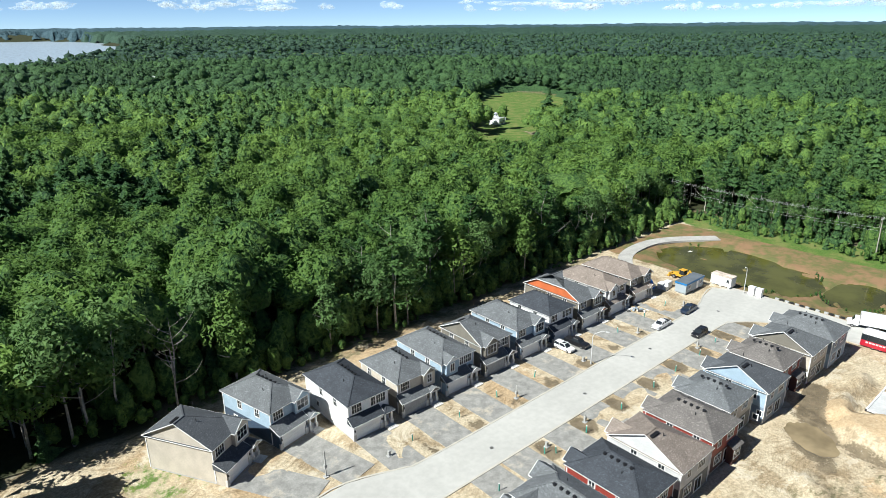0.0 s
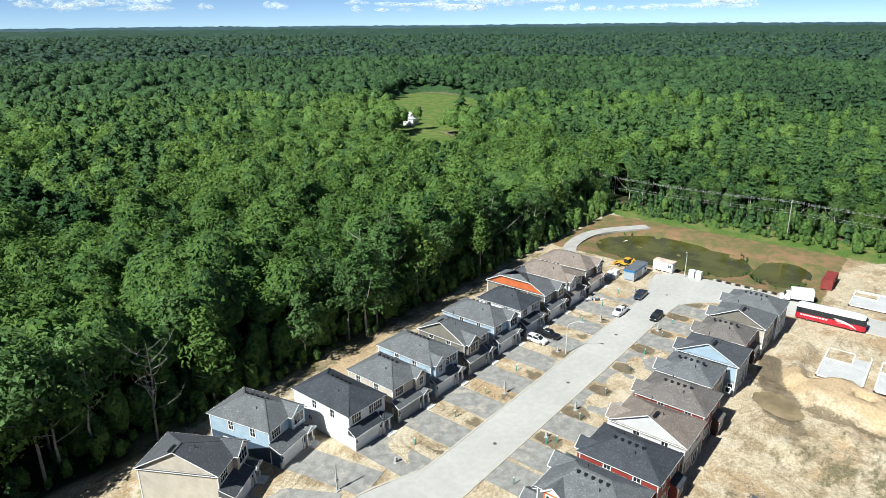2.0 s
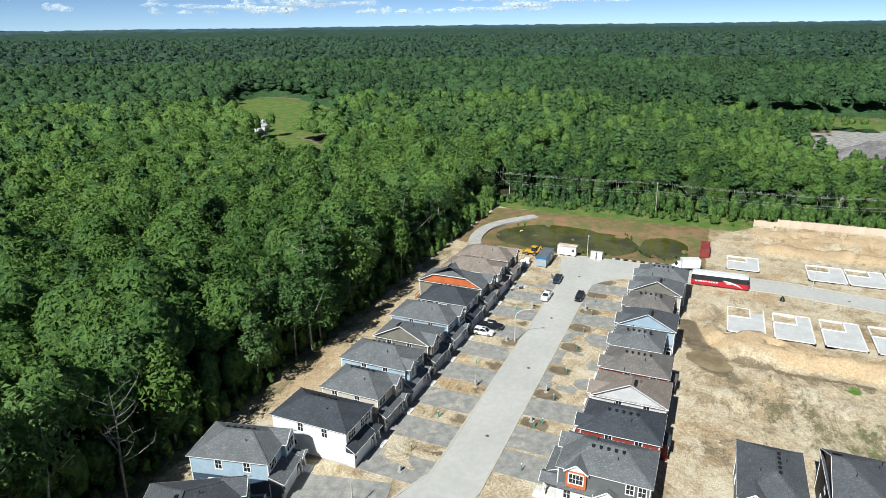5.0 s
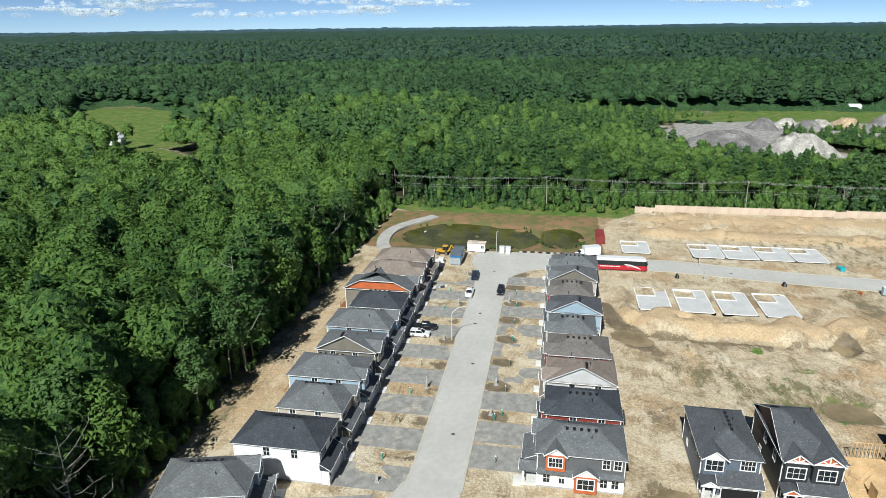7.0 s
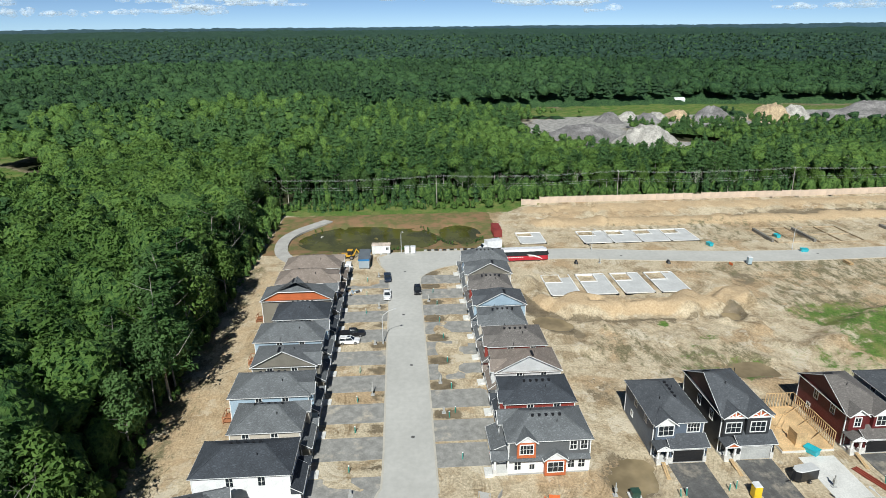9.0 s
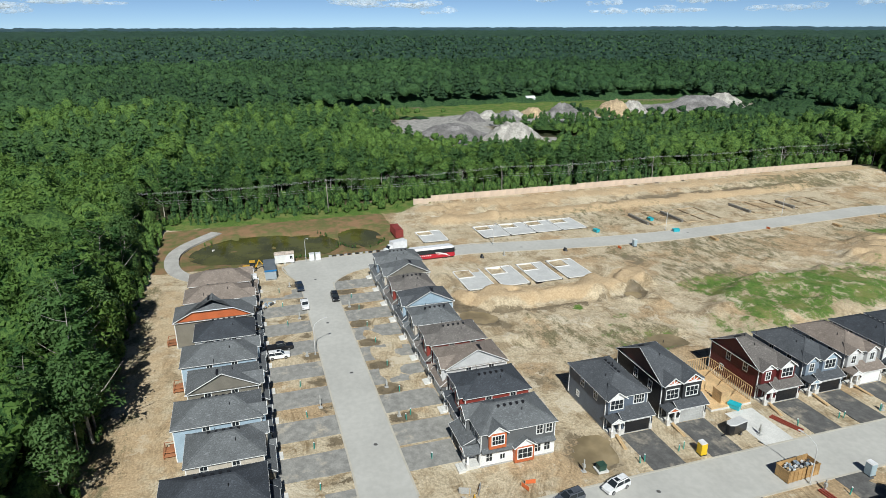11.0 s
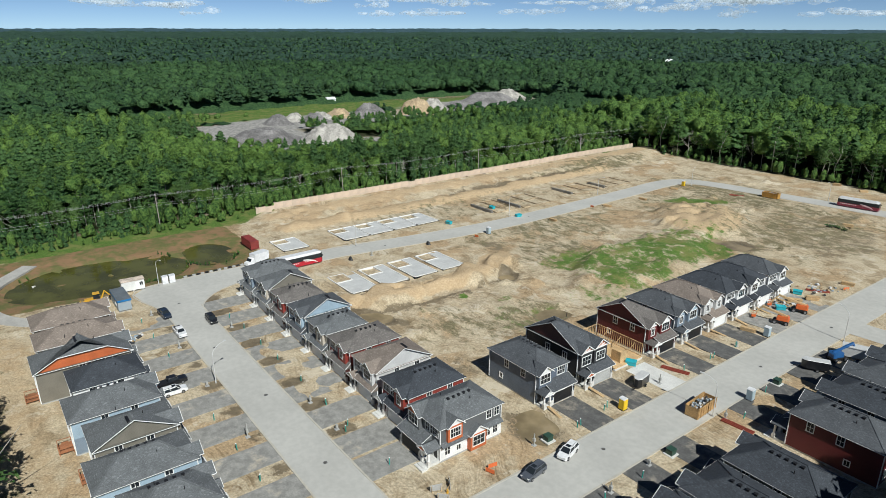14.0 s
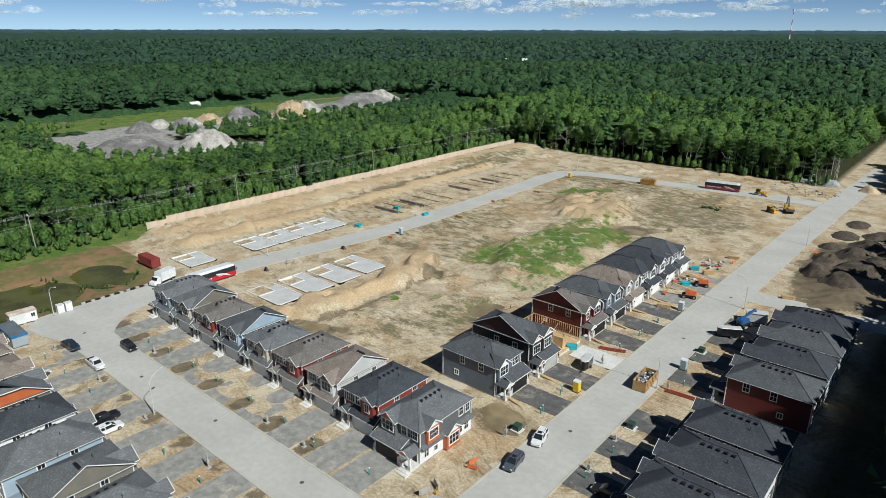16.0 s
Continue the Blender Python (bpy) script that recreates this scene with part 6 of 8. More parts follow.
box = hut("tool_trailer", "plain grey steel tool trailer on a driveway", pose(29.6, -41.0, 0.03, 0, 0, 20), 4.4, 2.1, 2.4, STEEL, STEEL)
STAKE = mat("green_stake", (0.04, 0.3, 0.25), 0.6, vary=0.1, relief=0)
stake = MB()
stake.box(-0.07, -0.07, -0.3, 0.07, 0.07, 1.25)
STAKE_ME = stake.mesh("marker_stake", STAKE)
cap = MB().box(-0.09, -0.09, 1.25, 0.09, 0.09, 1.35).mesh("stake_cap", TRIM)
STAKES = [(133.5, 71.8), (124.3, 71.6), (113.4, 71.2), (85.8, 71.2), (75.3, 71.0), (66.0, 70.9), (55.8, 71.2), (124.6, 54.8), (107.5, 54.1), (99.3, 53.8), (88.7, 53.7), (78.5, 53.6), (70.7, 53.6), (69.3, 54.7),
          (57.7, 53.5), (117, 54.2), (47.6, 15.2), (47.9, 14.0), (46.9, 22.8), (47.0, 21.9), (47.3, -8.5), (46.9, -17.0), (46.8, -18.0), (46.5, -26.0), (33.6, -13.5), (31.5, -2.2), (32.4, 24.8), (32.6, 33.0)]
for x, y in STAKES:
    s = thing("marker_stake", "short green service stake in the verge", "stake", pose(x, y, 0.0, rj.uniform(-6, 6), rj.uniform(-6, 6), rj.uniform(0, 90)), "service stakes")
    share("stake", STAKE_ME, s, Matrix())
    share("cap", cap, s, Matrix())
PEDESTAL = mat("grey_pedestal", (0.4, 0.4, 0.38), 0.6, vary=0.1, relief=0)
for x, y, h in ((97.6, 68.6, 0.9), (77.6, 68.4, 2.6), (116.6, 68.3, 1.6), (80.8, 55.6, 1.6), (119.6, 56.1, 1.7), (70.8, 55.6, 0.9), (50.6, 70.6, 1.0), (47.8, 32.2, 2.2), (33.3, 0.6, 1.9), (33.6, 21.5, 1.1), (33.1, 31.2, 1.9), (46.6, -26.4, 1.2), (40.6, 73.0, 4.6), (47.2, -0.4, 2.0), (142.2, 6.0, 1.8), (137, 68.9, 1.3)):
    p_ = thing("service_pedestal", "grey service pedestal on a short post in the verge", "pedestal", pose(x, y, 0), "service pedestals")
    part("post", MB().box(-0.08, -0.08, -0.3, 0.08, 0.08, h), PEDESTAL, p_)
    part("box", MB().box(-0.22, -0.18, h * 0.35, 0.22, 0.18, h * 0.35 + 0.6), PEDESTAL, p_)
    part("footing", MB().box(-0.35, -0.35, -0.1, 0.35, 0.35, 0.12), FOUND, p_)
GREEN_BOX = mat("transformer_green", (0.03, 0.07, 0.05), 0.5, vary=0.1, relief=0)
for x, y in ((47.4, 29.4), (33.8, -18.2), (33.2, 16.4)):
    t = thing("transformer_box", "dark green transformer box in a concrete bin pen", "transformer", pose(x, y, 0), "transformer boxes")
    part("cabinet", MB().box(-0.55, -0.6, 0.1, 0.55, 0.6, 1.0), GREEN_BOX, t)
    part("lid", MB().box(-0.6, -0.65, 1.0, 0.6, 0.65, 1.08), GREEN_BOX, t)
    part("pad", MB().box(-0.9, -0.9, -0.1, 0.9, 0.9, 0.12), CONCRETE, t)
for x, y, t in ((142.6, 12.9, 10), (140.6, -13.3, 60)):
    h = heap("black_pipe_coil", "heap of black drainage pipe beside the far street", x, y, 1.3, 0.9, 1.3, BLACK, 5 + int(t), "pipes")
# pipes and rails
for x, y, t, n in ((48.2, -6.6, 198, 3), (30.8, 1.4, 183, 3), (116, -148.4, 210, 4), (50.5, -72, 30, 3)):
    for i in range(n):
        b = MB().beam((-2.7, i * 0.4, 0.12), (2.7, i * 0.4 + 0.1, 0.12), 0.22, 0.22)
        o = tagged(part("steel_beam", b, mat("red_primer", (0.26, 0.05, 0.03), 0.7, vary=0.15) if i == 0 and t == 198 else bpy.data.materials["red_primer"], None), "red-primed steel beam lying on bare soil", "beam", "steel beams")
        o.matrix_basis = pose(x, y, 0.02, 0, 0, t)
for x, y, t, n in ((49.0, -35.3, 15, 5), (48.5, -64.5, 40, 6), (50.6, -60.0, 30, 5), (135.6, -63.5, 0, 4), (136.5, -93.7, 20, 4), (134.8, -113, 0, 4), (137.8, -138, 30, 4), (47.5, -82, 10, 5), (70, -137, 20, 6), (100, -200, 10, 6), (76, -193, 20, 6), (62, -197.5, 0, 6), (88, -196, 40, 5), (27.5, -60.4, 20, 5)):
    s = thing("lumber_stack", "strapped stack of pale timber boards", "lumber", pose(x, y, float(ground_z(x, y)) - 0.02, 0, 0, t), "lumber stacks")
    for i in range(n):
        for j in range(3):
            part("board", MB().box(-1.5 + rj.uniform(-0.15, 0.15), -0.55 + j * 0.37, 0.1 + i * 0.16, 1.5 + rj.uniform(-0.15, 0.15), -0.2 + j * 0.37, 0.24 + i * 0.16), LUMBER, s)
    for q in (-1.0, 1.0):
        part("bearer", MB().box(q - 0.08, -0.6, -0.1, q + 0.08, 0.6, 0.1), LUMBER, s)


# ---- street lamps and power poles ----
def street_lamp(x, y, ax_, ay_, h=6.7, label="pale grey steel street lamp with a curved arm"):
    l = thing("street_lamp", label, "street lamp", pose(x, y, 0), "street lamps")
    part("mast", MB().tube([(0, 0, -0.4), (0, 0, h * 0.9), (ax_ * 0.3, ay_ * 0.3, h)], [0.11, 0.075, 0.06], 8), STEEL, l)
    part("arm", MB().tube([(ax_ * 0.25, ay_ * 0.25, h), (ax_ * 1.4, ay_ * 1.4, h + 0.75), (ax_ * 2.6, ay_ * 2.6, h + 1.0)], [0.06, 0.05, 0.045], 6), STEEL, l)
    part("lamp_head", MB().beam((ax_ * 2.5, ay_ * 2.5, h + 1.0), (ax_ * 3.2, ay_ * 3.2, h + 1.02), 0.3, 0.12), STEEL, l)
    part("base", MB().tube([(0, 0, -0.2), (0, 0, 0.35)], [0.2, 0.18], 8), FOUND, l)


for x, y, a, b in ((97.8, 66.9, 0.3, -0.95), (35.0, 1.6, 0.95, 0.25), (33.9, -47.0, 0.9, -0.3), (34.2, -109.9, 0.9, 0.2), (152.4, 5.5, -0.95, 0.1), (148.9, -55.0, -0.95, 0.1), (150.6, -104.8, -0.95, 0.1), (137, -149.2, 0.3, -0.9), (90.4, -169.8, 0, 0.95), (48.6, -188, 0.3, 0.9), (154.9, 62.7, -0.9, -0.2)):
    street_lamp(x, y, a, b)
POLE_WOOD = mat("weathered_pole", (0.36, 0.33, 0.29), 0.85, vary=0.15)
POLES = [(206.5, 118), (206.5, 49), (208, -20.5), (207, -89.5), (209, -160), (212, -230)]
for x, y in POLES:
    p_ = thing("utility_pole", "tall weathered wooden power pole with a crossarm", "utility pole", pose(x, y, 0), "power poles")
    part("mast", MB().tube([(0, 0, -0.5), (0.1, 0.15, 6), (0.15, 0.3, 12.2)], [0.17, 0.14, 0.1], 8), POLE_WOOD, p_)
    part("crossarm", MB().beam((-1.1, 0.28, 11.6), (1.4, 0.28, 11.6), 0.12), POLE_WOOD, p_)
    for q in (-1.0, 0.0, 1.3):
        part("insulator", MB().tube([(q, 0.28, 11.65), (q, 0.28, 11.95)], [0.06, 0.05], 6), LAMP_W, p_)
WIRE = mat("bare_wire", (0.55, 0.55, 0.55), 0.6, 0.0, vary=0.05, relief=0)
for (x0, y0), (x1, y1) in zip(POLES, POLES[1:]):
    for q, h in ((-1.0, 11.9), (0.0, 11.9), (1.3, 11.9), (0.2, 9.0), (0.2, 8.2)):
        pts = [(x0 + q + (x1 - x0) * t, y0 + 0.28 + (y1 - y0) * t, h - 1.0 * (1 - (2 * t - 1) ** 2)) for t in [k / 14 for k in range(15)]]
        tagged(part("power_line", MB().tube(pts, [0.016] * 15, 4), WIRE, None), "thin grey overhead power line between poles", "cable", "power lines")


# ---- foundations ----
WHITE_WALL = mat("pale_foundation_concrete", (0.72, 0.71, 0.69), 0.85, vary=0.08, fine=3)
POURED = mat("poured_slab", (0.5, 0.5, 0.49), 0.85, vary=0.08, fine=3)


def foundation(x0, y0, x1, y1, z, label="poured concrete slab with white foundation walls"):
    z -= 0.16
    f = thing("house_foundation", label, "foundation", None, "house foundations")
    cx, cy = x0 + (x1 - x0) * 0.62, y0 + (y1 - y0) * 0.38
    part("slab", MB().box(x0, y0, -0.5, cx, y1, z).box(cx, y0, -0.5, x1, cy, z), POURED, f)
    w = 0.28
    for a in ((x0, y0, x1, y0 + w), (x0, y1 - w, x1, y1), (x0, y0, x0 + w, y1), (x1 - w, y0, x1, y1), (cx - w / 2, cy, cx + w / 2, y1), (cx, cy - w / 2, x1, cy + w / 2)):
        part("foundation_wall", MB().box(a[0], a[1], -0.5, a[2], a[3], z + 0.16), WHITE_WALL, f)


for i in range(4):
    foundation(119.6, 17.3 - 9.5 * i, 133.6, 25.2 - 9.5 * i, 0.32)
foundation(160.4, 17.3, 171.6, 25.6, 0.35)
for i in range(4):
    foundation(159.0, -3.3 - 9.3 * i, 171.2, 5.7 - 9.3 * i, 0.35)
FORM_WOOD = mat("weathered_form_boards", (0.38, 0.3, 0.2), 0.85, vary=0.25, each=0.2)
for x0, y0, x1, y1 in ((154.5, -64.5, 169.5, -54), (153.5, -81.5, 169, -67), (156, -112.5, 170, -98), (156, -133, 168, -118)):
    f = thing("footing_forms", "timber footing forms and trenches on bare soil", "formwork", None, "footing forms")
    z = 0.25
    for a, b in (((x0, y0), (x1, y0)), ((x0, y1), (x1, y1)), ((x0, y0), (x0, y1)), ((x1, y0), (x1, y1)), (((x0 + x1) / 2, y0), ((x0 + x1) / 2, y1)), ((x0, (y0 + y1) / 2), (x1, (y0 + y1) / 2))):
        part("form_board", MB().beam((*a, z), (*b, z), 0.12, 0.36), FORM_WOOD, f)
    part("form_stack", MB().box(x0 + 1, y1 + 0.8, -0.2, x1 - 2, y1 + 1.6, 0.9), mat("form_panels", (0.2, 0.19, 0.17), 0.8, vary=0.25) if "form_panels" not in bpy.data.materials else bpy.data.materials["form_panels"], f, "stack of dark wall forms")


# ---- house under construction ----
fr = thing("unfinished_house", "half-built timber house frame on a concrete foundation", "house frame", pose(EX, EAST_Y[2], 0, 0, 0, -90))
part("foundation", MB().box(0, 1, -0.4, 8.6, 13, 0.35), CONCRETE, fr)
part("subfloor", MB().box(0.1, 1.1, 0.35, 8.5, 12.9, 0.6), LUMBER, fr)


def stud_wall(a, b, z, h, step=0.5):
    a, b = Vector((*a, z)), Vector((*b, z))
    n = int((b - a).length / step)
    for q in (0.05, h):
        part("plate", MB().beam(a + Vector((0, 0, q)), b + Vector((0, 0, q)), 0.12, 0.1), LUMBER, fr)
    for i in range(n + 1):
        p0 = a.lerp(b, i / n)
        part("stud", MB().beam(p0 + Vector((0, 0, 0.1)), p0 + Vector((0, 0, h - 0.05)), 0.1, 0.1), LUMBER, fr)


stud_wall((8.4, 1.2), (8.4, 12.8), 0.6, 2.8)
stud_wall((0.2, 5.2), (0.2, 11), 0.6, 1.0, 1.4)
stud_wall((3.5, 12.8), (8.4, 12.8), 0.6, 2.8)
for a, b in (((8.4, 3.0, 2.9), (6.2, 3.4, 0.65)), ((8.4, 6.5, 2.9), (6.0, 6.9, 0.65)), ((8.4, 10, 2.9), (6.0, 10.4, 0.65))):
    part("brace", MB().beam(a, b, 0.1), LUMBER, fr)
part("sheathing", MB().box(2.6, 1.9, 0.6, 4.4, 2.0, 2.9).box(2.6, 2.0, 0.6, 2.7, 4.2, 2.9), LUMBER, fr)
for i in range(7):
    part("joist", MB().beam((rj.uniform(0.5, 5), rj.uniform(5, 12), 0.68), (rj.uniform(1, 7), rj.uniform(5, 12), 0.72), 0.12), LUMBER, fr)


# ---- soil heaps, plants and markers ----
PEAT = mat("dark_topsoil", (0.075, 0.058, 0.042), 0.95, vary=0.35, big=0.5, fine=2.5, relief=0.6)
for x, y, a, b, hh in ((26, -84, 5, 7, 2.0), (20, -78, 6, 5, 2.4), (17, -90, 7, 8, 2.8), (27, -97, 4, 6, 1.6), (20, -104, 7, 7, 2.5), (13, -98, 6, 8, 2.6), (28, -112, 4, 5, 1.4), (19, -118, 7, 7, 2.2), (12, -112, 6, 7, 2.4), (27, -128, 5, 7, 1.6), (17, -134, 7, 8, 2.0), (26, -146, 5, 7, 1.4)):
    heap("soil_mound", "rough heap of dark topsoil beside the street", x, y, a, b, hh, PEAT, int(x + 3 * abs(y)) % 41, "soil heap", 0, 26)
heap("gravel_mound", "grey gravel mound at the street's end", 46, -206, 4.5, 4, 2.6, mat("grey_stone", (0.3, 0.3, 0.3), 0.95, fine=3, vary=0.3), 11, "gravel heap")
heap("gravel_mound", "tan sand mound at the street's end", 31.5, -203, 5, 4, 2.8, mat("tan_sand", (0.45, 0.35, 0.23), 0.95, fine=3, vary=0.2), 14, "sand heap")
for i in range(3):
    tagged(part("wrapped_roll", MB().tube([(51 + i * 2.4, -205 - i, 0.5), (53 + i * 2.4, -205.6 - i, 0.5)], [0.85, 0.85], 10), BLOCK, None), "white plastic-wrapped bale at the forest edge", "bale", "wrapped bales")
POT = mat("nursery_green", (0.05, 0.12, 0.03), 0.8, vary=0.3)
for i in range(14):
    x, y = 72 + (i % 7) * 0.95 - 3 + rj.uniform(-0.2, 0.2), -133.5 + (i // 7) * 1.3 + rj.uniform(-0.3, 0.3)
    p_ = thing("potted_shrub", "small green shrub in a black nursery pot", "plant", pose(x, y, float(ground_z(x, y)), 0, 0, rj.uniform(0, 90)), "nursery pots")
    part("pot", MB().tube([(0, 0, -0.05), (0, 0, 0.4)], [0.22, 0.3], 8), BLACK, p_)
    bush = MB()
    for k in range(14):
        c = Vector((rj.normal(0, 0.25), rj.normal(0, 0.25), 0.6 + rj.uniform(-0.2, 0.35)))
        q = [c + Vector((rj.normal(0, 0.22), rj.normal(0, 0.22), rj.normal(0, 0.18))) for _ in range(3)]
        bush.poly(q)
    part("foliage", bush, POT, p_)
hy = thing("fire_hydrant", "yellow fire hydrant on the corner verge", "hydrant", pose(47.2, 50.2, 0))
part("barrel", MB().tube([(0, 0, -0.2), (0, 0, 0.65), (0, 0, 0.8)], [0.13, 0.13, 0.05], 8), YELLOW_P, hy)
part("flange", MB().tube([(0, 0, 0.1), (0, 0, 0.16)], [0.2, 0.2], 8), YELLOW_P, hy)
for s in (-1, 1):
    part("outlet", MB().tube([(0, 0, 0.5), (s * 0.24, 0, 0.5)], [0.07, 0.07], 6), YELLOW_P, hy)
for x, y, t in ((46.4, 51.6, 40), (48.3, 49.0, -30), (48.6, 51.2, 70)):
    b = thing("barrier_panel", "weathered plywood panel propped on the corner verge", "barrier", pose(x, y, 0, 0, 0, t), "barrier panels")
    part("board", MB().box(-0.9, -0.03, 0.05, 0.9, 0.03, 1.1), FOUND, b)
    part("leg", MB().beam((-0.7, 0.4, 0), (-0.7, 0, 1.0), 0.07), LUMBER, b)
    part("leg", MB().beam((0.7, 0.4, 0), (0.7, 0, 1.0), 0.07), LUMBER, b)
MESH_O = mat("orange_netting", (0.7, 0.16, 0.05), 0.6, vary=0.1, relief=0)
for x, y, t in ((46.8, 42.4, 20), (47.6, 41.2, 80), (46.2, -78, 60), (30.5, -103, 40), (137, -30, 10), (139, -88, 0)):
    b = thing("safety_netting", "bright orange safety netting on stakes", "netting", pose(x, y, 0, 0, 0, t), "orange netting")
    part("net", MB().box(-0.8, -0.015, 0.15, 0.8, 0.015, 0.85), MESH_O, b)
    for q in (-0.8, 0.8):
        part("stake", MB().box(q - 0.03, -0.03, -0.2, q + 0.03, 0.03, 1.0), LUMBER, b)
COVER = mat("cast_iron", (0.1, 0.095, 0.09), 0.7, vary=0.2, relief=0)
for x, y in ((88, 61.0), (112, 62.4), (64, 61.2), (40.4, 24), (39.0, -22), (38.6, -52), (140, 61.8), (147.5, -2), (144.0, -60)):
    c = thing("manhole_cover", "round iron manhole cover in the asphalt", "manhole cover", pose(x, y, 0.06), "manhole covers")
    part("lid", MB().tube([(0, 0, -0.05), (0, 0, 0.012)], [0.33, 0.33], 12), COVER, c)
    part("ring", MB().tube([(0, 0, -0.05), (0, 0, 0.008)], [0.45, 0.45], 12), FOUND, c)
for x, y, n, t in ((156.9, 55, 9, 88), (157.0, 44, 6, 92)):
    for i in range(n):
        tagged(part("kerb_stone", MB().box(x - 0.25 + rj.uniform(-0.1, 0.1), y - i * 1.15, -0.1, x + 0.25, y - i * 1.15 + 0.9, 0.42), BLACK if i % 2 else FOUND, None), "rough block in a row along the pond's edge", "block", "edge blocks")


# ---- the gravel pit and far buildings ----
PALE = mat("crushed_concrete", (0.38, 0.36, 0.325), 0.95, vary=0.3, big=0.25, fine=1.6, relief=0.5)
GREYG = mat("grey_gravel", (0.2, 0.19, 0.185), 0.95, vary=0.35, big=0.12, fine=1.2, relief=0.5)
TANG = mat("tan_gravel", (0.42, 0.32, 0.2), 0.95, vary=0.25, big=0.15, fine=1.2, relief=0.5)
for cx, cy, rx, ry, hh, mt, lb in ((324, -76, 17, 19, 15, PALE, "tall pale heap of crushed concrete"), (298, -98, 8, 22, 6, GREYG, "long dark grey gravel heap"), (350, -47, 24, 22, 10, GREYG, "broad grey gravel heap"),
                                   (382, -10, 10, 9, 5, GREYG, "grey gravel heap"), (418, -83, 10, 9, 8, GREYG, "grey gravel heap"), (428, -100, 9, 8, 7, PALE, "pale gravel heap"), (411, -108, 10, 9, 8, GREYG, "grey gravel heap"),
                                   (426, -121, 8, 7, 6, PALE, "pale gravel heap"), (426, -136, 10, 9, 8, TANG, "tan gravel heap"), (416, -157, 13, 13, 12, GREYG, "grey gravel heap"), (410, -196, 12, 12, 14, TANG, "tan sand heap"), (416, -217, 12, 11, 12, PALE, "pale gravel heap"),
                                   (412, -242, 12, 16, 8, GREYG, "long grey gravel heap"), (440, -290, 15, 28, 11, GREYG, "long grey gravel heap"), (452, -330, 13, 18, 11, PALE, "pale gravel heap")):
    heap("gravel_mound", lb + " in the pit beyond the trees", cx, cy, rx * 1.35, ry * 1.35, hh * 0.75, mt, int(cx) % 37, "gravel heap", float(ground_z(cx, cy)) - 0.5, 40)
BARN_R = mat("white_metal_roof", (0.72, 0.73, 0.74), 0.5, vary=0.06)


def barn(label, x, y, turn, L, W_, H, wall=WALL["white"]):
    b = thing("farm_building", label, "building", pose(x, y, float(ground_z(x, y)), 0, 0, turn), "far buildings")
    part("wall", MB().box(-L / 2, -W_ / 2, -0.5, L / 2, W_ / 2, H), wall, b)
    part("roof", MB().prism([(-W_ / 2 - 0.4, H), (0, H + W_ * 0.3), (W_ / 2 + 0.4, H)], -L / 2 - 0.4, L / 2 + 0.4, "x"), BARN_R, b)
    for x2 in (-L / 4, L / 4):
        window(b, "wide", x2, -W_ / 2, 1.2)
    part("door", MB().box(-1.2, -W_ / 2 - 0.06, -0.2, 1.2, -W_ / 2 - 0.01, 2.6), FOUND, b)


barn("white farmhouse with a pale metal roof in a clearing", 316, 304, 20, 10, 7, 4.5)
barn("white barn with a pale metal roof in a clearing", 333, 318, 60, 9, 6, 3.6)
barn("white building with a pale roof beyond the meadow", 514, -174, 90, 8, 6, 3.4)
barn("long white building with a pale roof deep in the forest", 686, -901, 50, 40, 14, 7)
barn("pale house with a grey roof among distant trees", 256, 790, 10, 22, 10, 7, WALL["beige"])
barn("pale house with a grey roof among distant trees", 267, 705, 30, 14, 9, 6, WALL["beige"])
barn("dark grey building with a pale roof among distant trees", 143, -775, 90, 18, 9, 5, WALL["grey"])
barn("pale building with a grey roof among distant trees", 125, -885, 90, 15, 8, 5, WALL["beige"])
tw = thing("radio_mast", "tall red and white lattice radio mast above the forest", "radio mast", pose(520, -2080, 20))
for i in range(7):
    z0, z1 = i * 14, (i + 1) * 14
    part("mast_section", MB().tube([(0, 0, z0), (0, 0, z1)], [2.0 - 0.2 * i, 1.8 - 0.2 * i], 4), (RED_P, WHITE_P)[i % 2], tw)
part("antenna", MB().tube([(0, 0, 92), (0, 0, 100)], [3.0, 2.6], 6), WHITE_P, tw)



